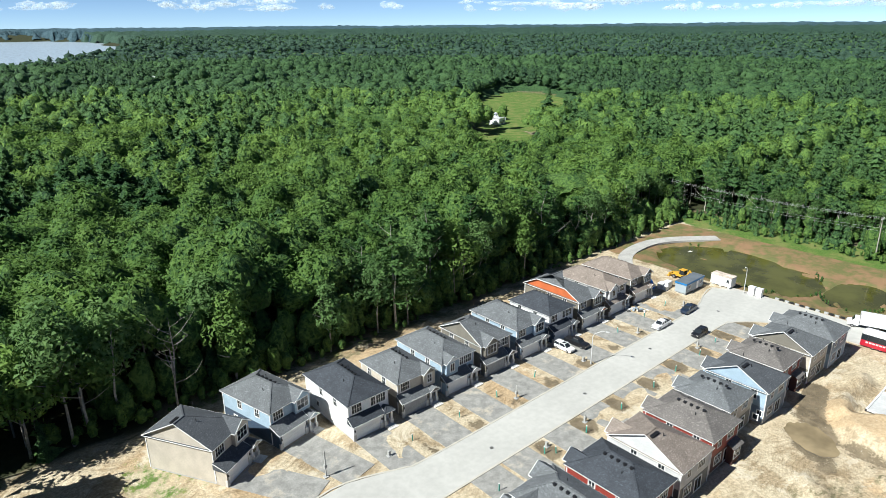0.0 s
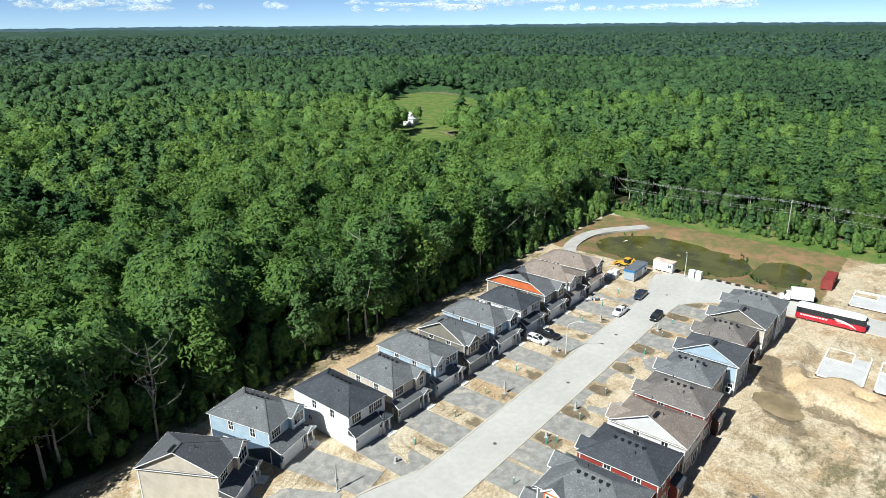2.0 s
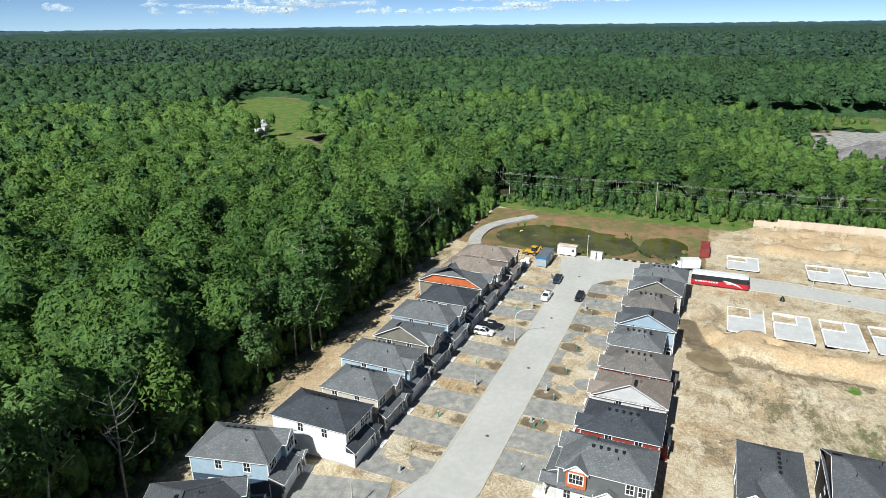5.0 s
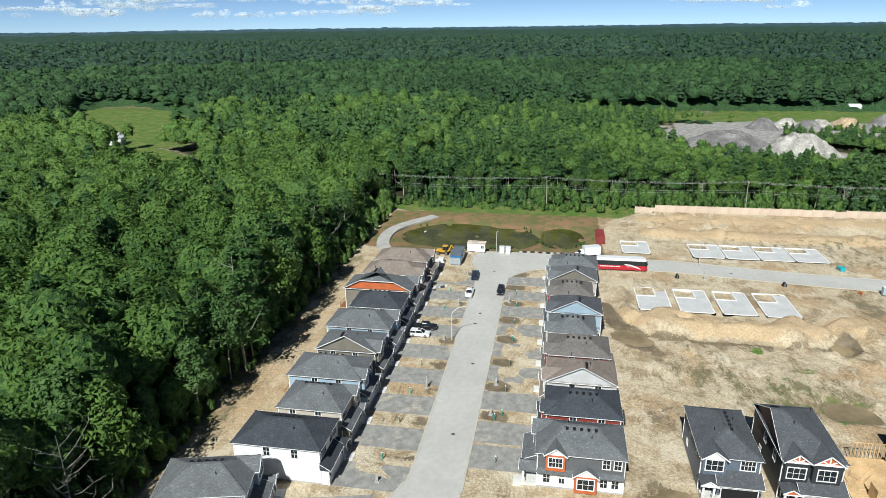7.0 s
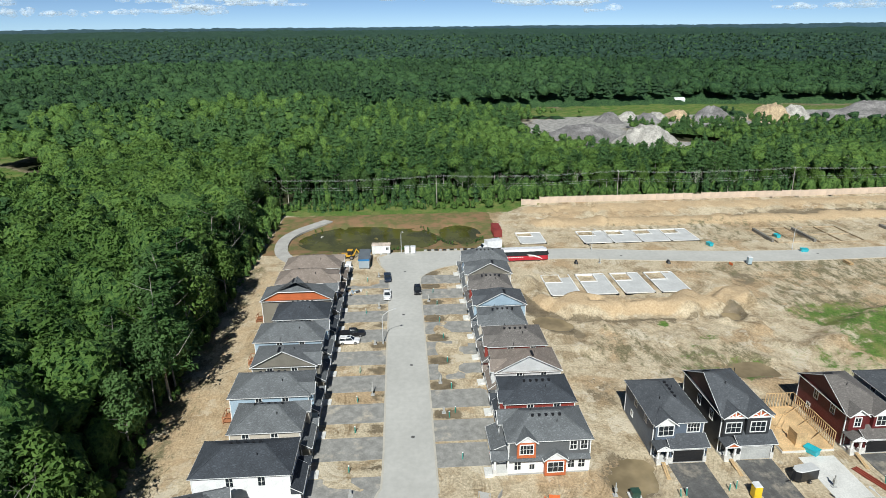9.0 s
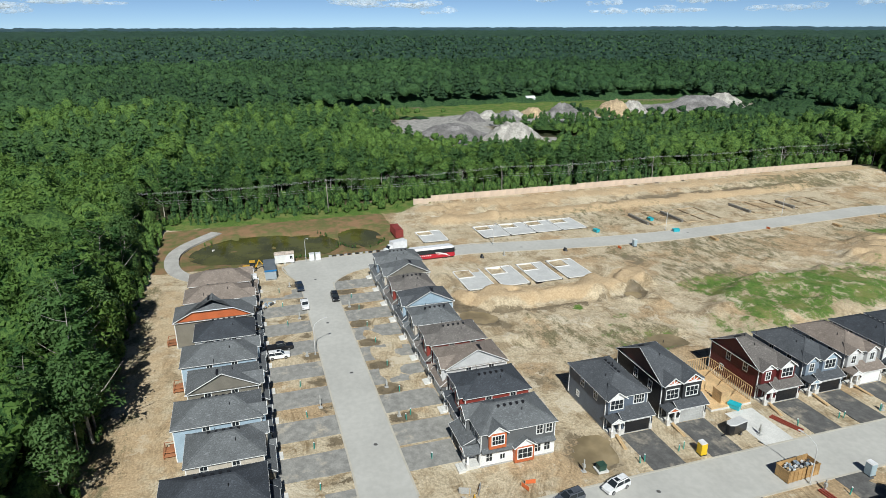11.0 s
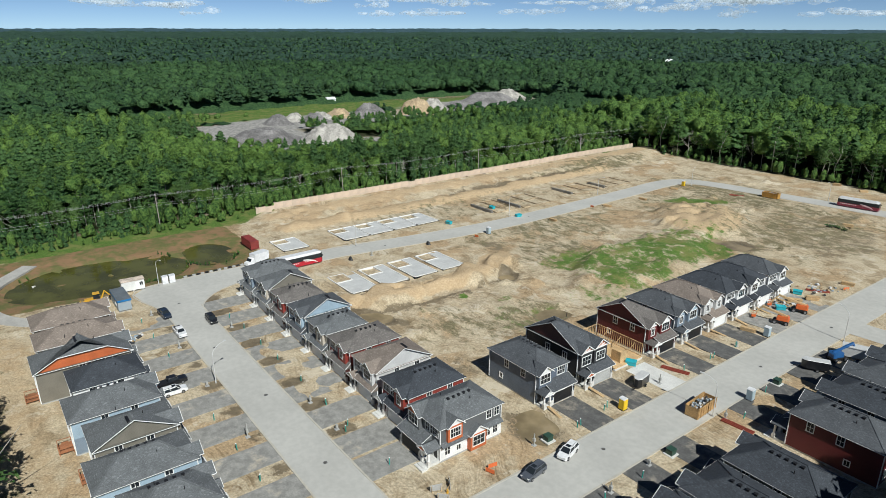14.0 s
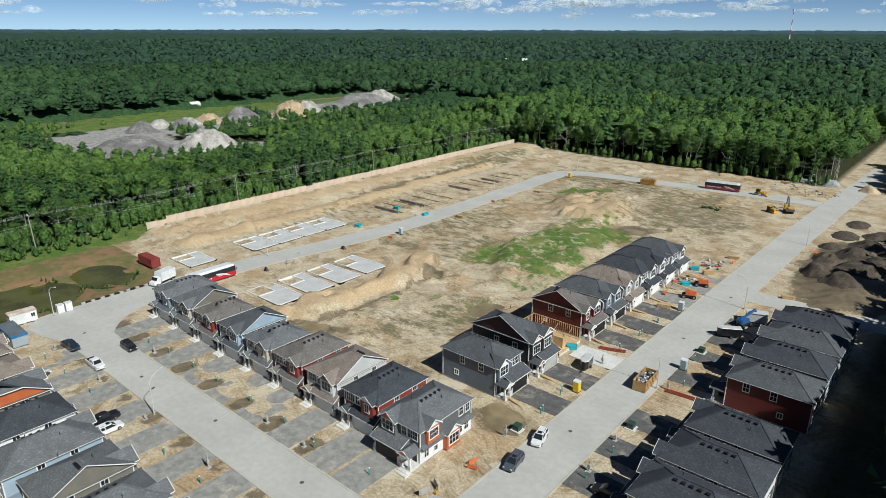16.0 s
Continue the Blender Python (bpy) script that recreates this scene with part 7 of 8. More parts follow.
# ---- forest ----
def leaf_material(name, lo, hi, back=0.42, lumps=0.0):
    """Foliage: tint by tree and by clump; lumps paints shaded gaps into the colour."""
    m, nt, ns, ln, p = nodes_of(name)
    a = ns.new("ShaderNodeAttribute")
    a.attribute_name = "tint"
    r = ns.new("ShaderNodeObjectInfo").outputs["Random"]
    co = ns.new("ShaderNodeNewGeometry").outputs["Position"]
    n = ramp(nt, noise_tex(nt, co, lumps, 4, 0.75), 0.36, 0.64) if lumps else noise_tex(nt, co, 6.0, 4, 0.75)
    big = noise_tex(nt, co, 0.012, 3)
    k = mathn(nt, "ADD", mathn(nt, "MULTIPLY", a.outputs["Fac"], 0.55), mathn(nt, "MULTIPLY", r, 0.45))
    k = mathn(nt, "ADD", k, mathn(nt, "MULTIPLY", mathn(nt, "SUBTRACT", n, 0.5), 1.1))
    k = mathn(nt, "ADD", k, mathn(nt, "MULTIPLY", mathn(nt, "SUBTRACT", big, 0.5), 0.7))
    col = mixer(nt, k, lo, hi)
    ln.new(col, p.inputs["Base Color"])
    tr = ns.new("ShaderNodeBsdfTranslucent")
    ln.new(col, tr.inputs[0])
    mx = ns.new("ShaderNodeMixShader")
    mx.inputs[0].default_value = back
    ln.new(p.outputs[0], mx.inputs[1])
    ln.new(tr.outputs[0], mx.inputs[2])
    ln.new(mx.outputs[0], ns["Material Output"].inputs[0])
    if lumps:
        bump(nt, p, noise_tex(nt, co, lumps, 4, 0.7), 1.0, 1.1 / lumps)
    p.inputs["Roughness"].default_value = 0.75
    p.inputs["Specular IOR Level"].default_value = 0.25
    return m


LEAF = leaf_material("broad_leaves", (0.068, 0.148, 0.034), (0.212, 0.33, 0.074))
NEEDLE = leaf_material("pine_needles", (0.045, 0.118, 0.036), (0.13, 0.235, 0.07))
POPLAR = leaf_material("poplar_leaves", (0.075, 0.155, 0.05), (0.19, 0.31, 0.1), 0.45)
# crown masses under the leaf clumps: inner shade put in as darker leaf colours
CROWN_SHADED = leaf_material("shaded_crown", (0.033, 0.085, 0.021), (0.14, 0.242, 0.056), 0.15, 0.9)
PINE_SHADED = leaf_material("shaded_boughs", (0.024, 0.07, 0.024), (0.098, 0.19, 0.06), 0.15, 1.1)
# farther trees: haze and leaf-level shade put in as bluer, darker colours
CROWN_HAZED = leaf_material("hazed_crown", (0.02, 0.058, 0.022), (0.07, 0.14, 0.048), 0.1, 0.6)
PINE_HAZED = leaf_material("hazed_pine", (0.018, 0.05, 0.023), (0.056, 0.116, 0.047), 0.1, 0.6)
LEAF_HAZED = leaf_material("hazed_leaves", (0.022, 0.065, 0.022), (0.085, 0.16, 0.054), 0.25)
CANOPY_HAZED = leaf_material("hazed_canopy", (0.016, 0.046, 0.03), (0.046, 0.09, 0.057), 0.0, 0.25)
# horizon haze put into the base colour: blue-grey where the leaves are green
RIDGE_HAZED = leaf_material("distant_ridge", (0.04, 0.085, 0.105), (0.075, 0.13, 0.15), 0.0, 0.08)
BARK = mat("grey_bark", (0.34, 0.32, 0.28), 0.9, vary=0.3, big=1.2, fine=5, each=0.3)


def leaf_cards(points, normals, size, rng, each=2):
    """Ragged little triangles of leaves at each point, facing roughly along its normal."""
    points, normals = np.repeat(points, each, 0), np.repeat(normals, each, 0)
    n = len(points)
    points = points + rng.normal(0, size * 0.55, (n, 3))
    nr = normals + rng.normal(0, 0.5, (n, 3)) + [0, 0, 0.3]
    nr /= np.linalg.norm(nr, axis=1)[:, None]
    t = np.cross(nr, rng.normal(0, 1, (n, 3)))
    t /= np.linalg.norm(t, axis=1)[:, None] + 1e-9
    b = np.cross(nr, t)
    s = (size * rng.uniform(0.7, 1.4, n))[:, None]
    w = s * rng.uniform(0.5, 0.9, n)[:, None]
    v = np.stack([points - t * s - b * w * 0.6, points + t * s * 0.3 - b * w * 0.7, points + t * s * 0.5 + b * w], 1)
    soft = normals + [0, 0, 0.2] + rng.normal(0, 0.38, (n, 3))
    soft /= np.linalg.norm(soft, axis=1)[:, None]
    return v.reshape(-1, 3), np.arange(3 * n).reshape(-1, 3), np.repeat(soft, 3, 0)


def broad_points(n, height, radius, base, rng, lobes=9, lift=0.25):
    """Points on the outside of a crown built of uneven lobes."""
    h = height - base
    c = []
    for i in range(lobes):
        a = rng.uniform(0, math.tau)
        f = rng.uniform(0.08, 0.92)
        rr = radius * (0.62 * math.sin(math.pi * (0.12 + 0.85 * f) ** 0.8)) * rng.uniform(0.5, 1.15)
        c.append((rr * math.cos(a), rr * math.sin(a), base + h * f, radius * rng.uniform(0.34, 0.56) * (1.1 - 0.5 * f)))
    c.append((0, 0, base + h * 0.55, radius * 0.62))
    c.append((rng.normal(0, 0.3), rng.normal(0, 0.3), base + h * 0.86, radius * 0.42))
    c = np.array(c)
    k = rng.choice(len(c), n, p=c[:, 3] ** 2 / (c[:, 3] ** 2).sum())
    d = rng.normal(0, 1, (n, 3))
    d[:, 2] = d[:, 2] * 0.9 + lift
    d /= np.linalg.norm(d, axis=1)[:, None]
    r = c[k, 3] * rng.uniform(0.72, 1.06, n)
    pts = c[k, :3] + d * r[:, None] * [1, 1, 0.9]
    out = pts - [0, 0, base + h * 0.25]
    out /= np.linalg.norm(out, axis=1)[:, None] + 1e-6
    nr = 0.55 * d + 0.75 * out
    return pts, nr / np.linalg.norm(nr, axis=1)[:, None]


def dome_points(n, height, radius, base, rng):
    """Points on a broad dome of rounded clumps, as a crown in a closed forest has."""
    c = []
    for i in range(15):
        a, f = rng.uniform(0, math.tau), math.sqrt(rng.uniform(0.0, 1.0))
        r = radius * 0.8 * f
        z = base + (height - base) * (0.2 + 0.62 * math.sqrt(max(0.0, 1 - f * f))) * rng.uniform(0.9, 1.08)
        c.append((r * math.cos(a), r * math.sin(a), z, radius * rng.uniform(0.22, 0.38)))
    c = np.array(c)
    k = rng.choice(len(c), n, p=c[:, 3] ** 2 / (c[:, 3] ** 2).sum())
    d = rng.normal(0, 1, (n, 3))
    d[:, 2] = np.abs(d[:, 2]) * 0.9 - 0.15
    d /= np.linalg.norm(d, axis=1)[:, None]
    pts = c[k, :3] + d * (c[k, 3] * rng.uniform(0.8, 1.06, n))[:, None] * [1, 1, 0.85]
    out = pts - [0, 0, base * 0.6]
    out /= np.linalg.norm(out, axis=1)[:, None] + 1e-6
    nr = 0.75 * d + 0.5 * out
    return pts, nr / np.linalg.norm(nr, axis=1)[:, None]


def pine_points(n, height, radius, base, rng):
    """Points along whorls of upswept boughs."""
    whorls = max(5, int((height - base) / 1.5))
    pts, nrm = [], []
    per = max(3, n // (whorls * 5))
    for i in range(whorls):
        f = i / whorls
        z = base + (height - base) * f
        rr = radius * (1 - f) ** 0.75 * rng.uniform(0.7, 1.1) + 0.25
        for _ in range(5):
            a = rng.uniform(0, math.tau)
            L = rr * rng.uniform(0.7, 1.15)
            for q in rng.uniform(0.2, 1.0, per):
                pts.append((L * q * math.cos(a) + rng.normal(0, 0.16 * L), L * q * math.sin(a) + rng.normal(0, 0.16 * L), z + 0.22 * L * q + rng.normal(0, 0.12)))
                nrm.append((0.35 * math.cos(a), 0.35 * math.sin(a), 1))
    return np.array(pts), np.array(nrm)


def trunk_mesh(height, r, rng, limbs, base, bare=False):
    mb = MB()
    bend = [(rng.normal(0, 0.05) * z, rng.normal(0, 0.05) * z, z) for z in (0, height * 0.3, height * 0.6, height * 0.92)]
    bend[0] = (0, 0, -0.4)
    mb.tube(bend, [r, r * 0.75, r * 0.45, r * 0.08], 6)
    for i in range(limbs):
        z = base * 0.8 + (height * 0.85 - base * 0.8) * (i + rng.uniform(0, 0.8)) / limbs
        a = rng.uniform(0, math.tau)
        L = (height - z) * rng.uniform(0.28, 0.5) + 0.6
        f = z / height
        x, y = np.interp(z, [q[2] for q in bend], [q[0] for q in bend]), np.interp(z, [q[2] for q in bend], [q[1] for q in bend])
        e = (x + L * math.cos(a), y + L * math.sin(a), z + L * rng.uniform(0.5, 1.1))
        mid = ((x + e[0]) / 2, (y + e[1]) / 2, z + (e[2] - z) * 0.4)
        mb.tube([(x, y, z), mid, e], [r * (1 - f) * 0.45 + 0.02, r * (1 - f) * 0.3 + 0.015, 0.012], 4)
        if bare:
            for _ in range(3):
                g = Vector(e) + Vector((rng.normal(0, 0.7), rng.normal(0, 0.7), rng.uniform(0.2, 1.0)))
                mb.tube([mid, e, g], [0.03, 0.02, 0.008], 3)
    return mb.mesh("trunk", BARK, fix=False)


rng = np.random.default_rng(5)
KINDS = []
for i in range(7):
    H, Rd = rng.uniform(15, 20), rng.uniform(3.1, 4.4)
    base = H * rng.uniform(0.32, 0.58)
    pts, nrm = broad_points(1700, H, Rd * 1.12, base, rng, 16)
    v, f, nv = leaf_cards(pts, nrm, 0.38, rng, 1)
    cm = fast_mesh("crown", v, f, LEAF if i in (1, 4) else POPLAR)
    cm.normals_split_custom_set_from_vertices(nv)
    attr(cm, "tint", np.repeat(rng.uniform(0.25, 0.75, len(pts)), 3))
    KINDS.append(("broad", trunk_mesh(H * 0.93, 0.2, rng, 9, base), cm, H))
for i in range(3):
    H, Rd = rng.uniform(17, 22), rng.uniform(2.8, 3.6)
    pts, nrm = pine_points(1700, H, Rd * 1.2, H * 0.25, rng)
    v, f, nv = leaf_cards(pts, nrm, 0.38, rng, 1)
    cm = fast_mesh("crown", v, f, NEEDLE)
    cm.normals_split_custom_set_from_vertices(nv)
    attr(cm, "tint", np.repeat(rng.uniform(0.2, 0.8, len(pts)), 3))
    KINDS.append(("pine", trunk_mesh(H, 0.22, rng, 6, H * 0.25), cm, H))
KINDS.append(("bare", trunk_mesh(14, 0.16, rng, 16, 5, True), None, 14))
TREE_LABEL = {"broad": "tall broadleaf tree with a full green crown at the forest edge", "pine": "tall dark green pine at the forest edge", "bare": "leafless grey tree at the forest edge"}


def tree(x, y, kind, scale, turn):
    nm, tm, cm, _ = KINDS[kind]
    z = float(ground_z(x, y))
    t = thing({"broad": "broadleaf_tree", "pine": "pine_tree", "bare": "bare_tree"}[nm], TREE_LABEL[nm], "tree",
              pose(x, y, z, 0, 0, turn) @ Matrix.Diagonal((scale, scale, scale * 1.0, 1)), "trees at the forest edge")
    share("trunk", tm, t, Matrix())
    if cm:
        share("crown", cm, t, Matrix())


def scatter(x0, x1, y0, y1, step, rng, jitter=0.42):
    xs, ys = np.arange(x0, x1, step), np.arange(y0, y1, step)
    a, b = np.meshgrid(xs, ys, indexing="ij")
    a = a + (np.arange(len(ys)) % 2)[None, :] * step / 2
    a = a + rng.uniform(-jitter, jitter, a.shape) * step
    b = b + rng.uniform(-jitter, jitter, b.shape) * step
    return a.ravel(), b.ravel()


ax, ay = scatter(-75, 560, -560, 560, 6.0, rng)
keep = wood_mask(ax, ay) > 0.6
ax, ay = ax[keep], ay[keep]
# how deep in the forest: the outermost rows are single trees
edge = np.ones(len(ax), bool)
for dx, dy in ((7, 0), (-7, 0), (0, 7), (0, -7)):
    edge &= wood_mask(ax + dx, ay + dy) > 0.5
front = ~edge & (ax < 235) & ((ax > 5) | (ay > 100)) & (ay > -215) & (ay < 125)
near_i = np.where(front)[0]
far_from = np.hypot(ax + 15, ay - 60)
near_i = near_i[np.argsort(far_from[near_i])][:300]
single = np.zeros(len(ax), bool)
single[near_i] = True
for i in near_i:
    k = rng.random()
    pine = 0.38 if (ay[i] > 100 and ax[i] > 60) or ax[i] > 205 else 0.1
    if ay[i] < -150:
        pine = 0.55
    kind = int(rng.integers(7, 10)) if k < pine else 10 if k > 0.92 else (1, 4)[int(rng.integers(0, 2))] if ay[i] < 60 and rng.random() < 0.75 else int(rng.integers(0, 7))
    s = rng.uniform(0.68, 1.14)
    if ax[i] > 205 and ay[i] > -195:
        s *= 0.72
    if ay[i] < -195:
        s *= 1.12
    if ax[i] < 2 and ay[i] < 95:
        s *= 1.3
    if ay[i] > 100 and ax[i] < 135:
        s *= 1.28
    tree(float(ax[i]), float(ay[i]), kind, s, rng.uniform(0, 360))


def dome_body(H, R, base, rng, rings, sides):
    """The closed leafy mass of one crown: an uneven dome of lobes, open below."""
    lobes = rng.normal(0, 1, (9, 3))
    lobes[:, 2] = np.abs(lobes[:, 2]) * 0.8
    lobes /= np.linalg.norm(lobes, axis=1)[:, None]
    gain = rng.uniform(0.18, 0.5, 9)
    rows = [np.array([[0.0, 0.0, 1.0]])]
    for i in range(1, rings + 1):
        th = radians(118) * i / rings
        a = (np.arange(sides) + 0.5 * (i % 2) + rng.uniform(-0.25, 0.25, sides)) * math.tau / sides
        rows.append(np.stack([np.sin(th) * np.cos(a), np.sin(th) * np.sin(a), np.full(sides, np.cos(th))], 1))
    d = np.concatenate(rows)
    r = 0.68 + (gain * np.exp(-(1 - d @ lobes.T) * 9)).max(1) + rng.uniform(-0.09, 0.09, len(d))
    v = d * r[:, None] * [R, R, (H - base) * 0.62] + [rng.normal(0, 0.06 * R), rng.normal(0, 0.06 * R), base + (H - base) * 0.38]
    f = [(0, 1 + j, 1 + (j + 1) % sides) for j in range(sides)]
    for i in range(rings - 1):
        a, b = 1 + i * sides, 1 + (i + 1) * sides
        for j in range(sides):
            k = (j + 1) % sides
            f += [(a + j, b + j, b + k), (a + j, b + k, a + k)]
    f = np.array(f)
    n = np.zeros_like(v)
    fn = np.cross(v[f[:, 1]] - v[f[:, 0]], v[f[:, 2]] - v[f[:, 0]])
    for c in range(3):
        np.add.at(n, f[:, c], fn)
    n /= np.linalg.norm(n, axis=1)[:, None] + 1e-9
    return v, f, n


def tier_body(H, R, base, rng, tiers, arms):
    """The boughs of a pine: uneven stars of branches, one above another."""
    v, f, n = [], [], []
    off = rng.uniform(-0.06, 0.06, 2) * R
    for i in range(tiers):
        q = i / tiers
        z = base + (H - base) * q
        r = (R * (1 - q) ** 0.7 + 0.25) * rng.uniform(0.65, 1.15)
        k = len(v)
        v.append((*off, z + (H - base) / tiers * 1.3))
        n.append((0, 0, 1))
        a0 = rng.uniform(0, math.tau)
        for j in range(2 * arms):
            a = a0 + (j + rng.uniform(-0.3, 0.3)) * math.pi / arms
            L = r * (rng.uniform(0.6, 1.3) if j % 2 == 0 else rng.uniform(0.35, 0.65))
            v.append((off[0] + L * math.cos(a), off[1] + L * math.sin(a), z + rng.normal(0, 0.45) + (0.1 * L if j % 2 == 0 else -0.12 * L)))
            n.append((0.6 * math.cos(a), 0.6 * math.sin(a), 0.8))
        f += [(k, k + 1 + j, k + 1 + (j + 1) % (2 * arms)) for j in range(2 * arms)]
    return np.array(v), np.array(f), np.array(n)


def size_here(x, y):
    """How tall the trees grow, part by part of the forest."""
    s = np.ones(len(x))
    s = np.where((x > 205) & (x < 480) & (y > -250) & (y < 105), np.where((x < 250) | (y > 20), 0.74, 0.64), s)
    s = np.where((x > 286) & (x < 445) & (y > -345) & (y < -18), 0.46, s)
    s = np.where((y > 104) & (x < 135), 1.14, s)
    return np.where((x < 6) & (y < 95), 1.35, s)


def forest(name, xs, ys, label, leaf, needle, cards=0, card=0.6, rings=4, sides=9, tiers=5, arms=6, radius=(4.2, 5.8), low=0.58, grow=1.0, pines=0.2, trunks=False, seed=17, spread=(0.8, 1.14)):
    """Many trees joined into one mesh: crowns of leafy masses with loose leaf clumps on them."""
    rngs = np.random.default_rng(seed)
    protos = []
    for i in range(18):
        pine = i >= 12
        H, R = rngs.uniform(14.5, 18.5), rngs.uniform(*radius)
        if pine:
            H, R = H + 2.5, R * 0.92
            bv, bf, bn = tier_body(H, R, H * low, rngs, tiers, arms)
            pts, nrm = pine_points(max(cards, 1), H, R * 1.05, H * low, rngs)
            k = rngs.permutation(len(pts))[:max(cards, 1)]
            pts, nrm = pts[k], nrm[k]
        else:
            bv, bf, bn = dome_body(H, R, H * low, rngs, rings, sides)
            k = rngs.integers(0, len(bf), max(cards, 1))
            w = rngs.dirichlet((1, 1, 1), len(k))[:, :, None]
            pts, nrm = (bv[bf[k]] * w).sum(1), (bn[bf[k]] * w).sum(1)
            pts = pts + nrm * rngs.uniform(-0.1, 0.6, (len(pts), 1)) * card
            if cards > 100:
                # clumps of leaves that stand out from the crown
                p2, n2 = dome_points(cards // 2, H * 1.03, R * 1.04, H * (low + 0.08), rngs)
                pts, nrm = np.concatenate([pts[:cards - cards // 2], p2]), np.concatenate([nrm[:cards - cards // 2], n2])
        V, F, N, M, T = [bv], [bf], [bn], [np.full(len(bf), int(pine))], [rngs.uniform(-0.12, 0.05, len(bv))]
        if cards:
            cv, cf, cn = leaf_cards(pts, nrm, card, rngs, 1)
            F.append(cf + len(bv))
            V.append(cv)
            N.append(cn)
            M.append(np.full(len(cf), 2 + int(pine)))
            T.append(np.repeat(rngs.uniform(-0.15, 0.2, len(cv) // 3), 3))
        if trunks:
            tv = np.array([(0.18 * math.cos(a), 0.18 * math.sin(a), z) for z in (-0.5, H * 0.8) for a in (0, 2.1, 4.2)])
            F.append(np.array([q for j in range(3) for q in ((j, (j + 1) % 3, 3 + (j + 1) % 3), (j, 3 + (j + 1) % 3, 3 + j))]) + sum(map(len, V)))
            V.append(tv)
            N.append(np.array([(math.cos(a), math.sin(a), 0) for z in (0, 1) for a in (0, 2.1, 4.2)]))
            M.append(np.full(6, 4))
            T.append(np.zeros(6))
        protos.append([np.concatenate(q) for q in (V, F, N, M, T)])
    n = len(xs)
    patch = fbm(xs, ys, 75, 141)
    share_p = np.clip(pines + (patch - 0.5) * 2.4, 0.04, 0.75)
    pick = np.where(rngs.random(n) < share_p, rngs.integers(12, 18, n), rngs.integers(0, 12, n))
    zs = ground_z(xs, ys)
    s = rngs.uniform(*spread, n) * grow * size_here(xs, ys)
    hz = s * rngs.uniform(0.84, 1.12, n)
    turn = rngs.uniform(0, math.tau, n)
    # tint falls towards the south: the duller light there is put into the colour
    tint = np.clip(rngs.normal(0.45, 0.22, n) + (fbm(xs, ys, 45, 143) - 0.5) * 0.8 + 0.1 - 0.42 * smooth01((-60 - ys) / 200), 0, 1)
    V, F, N, M, T, count = [], [], [], [], [], 0
    for k, (pv, pf, pn, pm, pt) in enumerate(protos):
        i = np.where(pick == k)[0]
        if not len(i):
            continue
        c, d = np.cos(turn[i])[:, None], np.sin(turn[i])[:, None]
        S = s[i][:, None]
        V.append(np.stack([(pv[:, 0] * c - pv[:, 1] * d) * S + xs[i][:, None], (pv[:, 0] * d + pv[:, 1] * c) * S + ys[i][:, None], pv[:, 2] * hz[i][:, None] + zs[i][:, None]], -1).reshape(-1, 3))
        N.append(np.stack([pn[:, 0] * c - pn[:, 1] * d, pn[:, 0] * d + pn[:, 1] * c, pn[:, 2] + 0 * c], -1).reshape(-1, 3))
        F.append((pf[None] + (count + np.arange(len(i)) * len(pv))[:, None, None]).reshape(-1, 3))
        M.append(np.tile(pm, len(i)))
        T.append((tint[i][:, None] + pt[None]).ravel())
        count += len(i) * len(pv)
    me = fast_mesh(name, np.concatenate(V), np.concatenate(F), None, True)
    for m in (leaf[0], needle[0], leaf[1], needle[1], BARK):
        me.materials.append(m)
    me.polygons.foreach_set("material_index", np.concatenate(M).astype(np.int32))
    attr(me, "tint", np.concatenate(T))
    nn = np.concatenate(N)
    nn /= np.linalg.norm(nn, axis=1)[:, None] + 1e-9
    me.normals_split_custom_set_from_vertices(nn.astype(np.float32))
    return tagged(new(name, me), label, "trees", kind="stuff")


MIXED = "mixed green forest of broadleaf trees and pines"
LEAVES, NEEDLES = (CROWN_SHADED, LEAF), (PINE_SHADED, NEEDLE)
rest = ~single
CLOSE = (ax > -14) & (ax < 6) & (ay > 28) & (ay < 75)
d = far_from
seen = (ax > 4) | (ay > 100)
a0 = rest & ~seen & (ax > -60) & (ay > -130) & ~CLOSE
a1 = rest & seen & (d < 180) & (ax > -25)
a2 = rest & seen & (d >= 180) & (d < 300)
a3 = rest & seen & (d >= 300) & (d < 480) & (rng.random(len(ax)) < 0.72)
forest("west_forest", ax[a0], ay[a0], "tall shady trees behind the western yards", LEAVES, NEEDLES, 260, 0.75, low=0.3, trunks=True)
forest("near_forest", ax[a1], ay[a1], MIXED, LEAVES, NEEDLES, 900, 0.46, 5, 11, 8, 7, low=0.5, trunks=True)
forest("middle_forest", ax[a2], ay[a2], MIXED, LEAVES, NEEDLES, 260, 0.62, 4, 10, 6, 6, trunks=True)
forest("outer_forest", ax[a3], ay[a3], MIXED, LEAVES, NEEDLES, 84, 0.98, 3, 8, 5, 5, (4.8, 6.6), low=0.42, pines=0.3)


def ring_wood(r0, r1, step, rng):
    """Forest places on a ring round the estate, on the side that the estate looks to."""
    x, y = scatter(-15 - r1, r1, 60 - r1, 60 + r1, step, rng)
    r, a = np.hypot(x + 15, y - 60), np.degrees(np.arctan2(x + 15, y - 60))
    k = (r >= r0) & (r < r1) & (a > 0) & (a < 180)
    x, y = x[k], y[k]
    k = wood_mask(x, y) > 0.5
    return x[k], y[k]


bx, by = ring_wood(480, 1000, 9.6, rng)
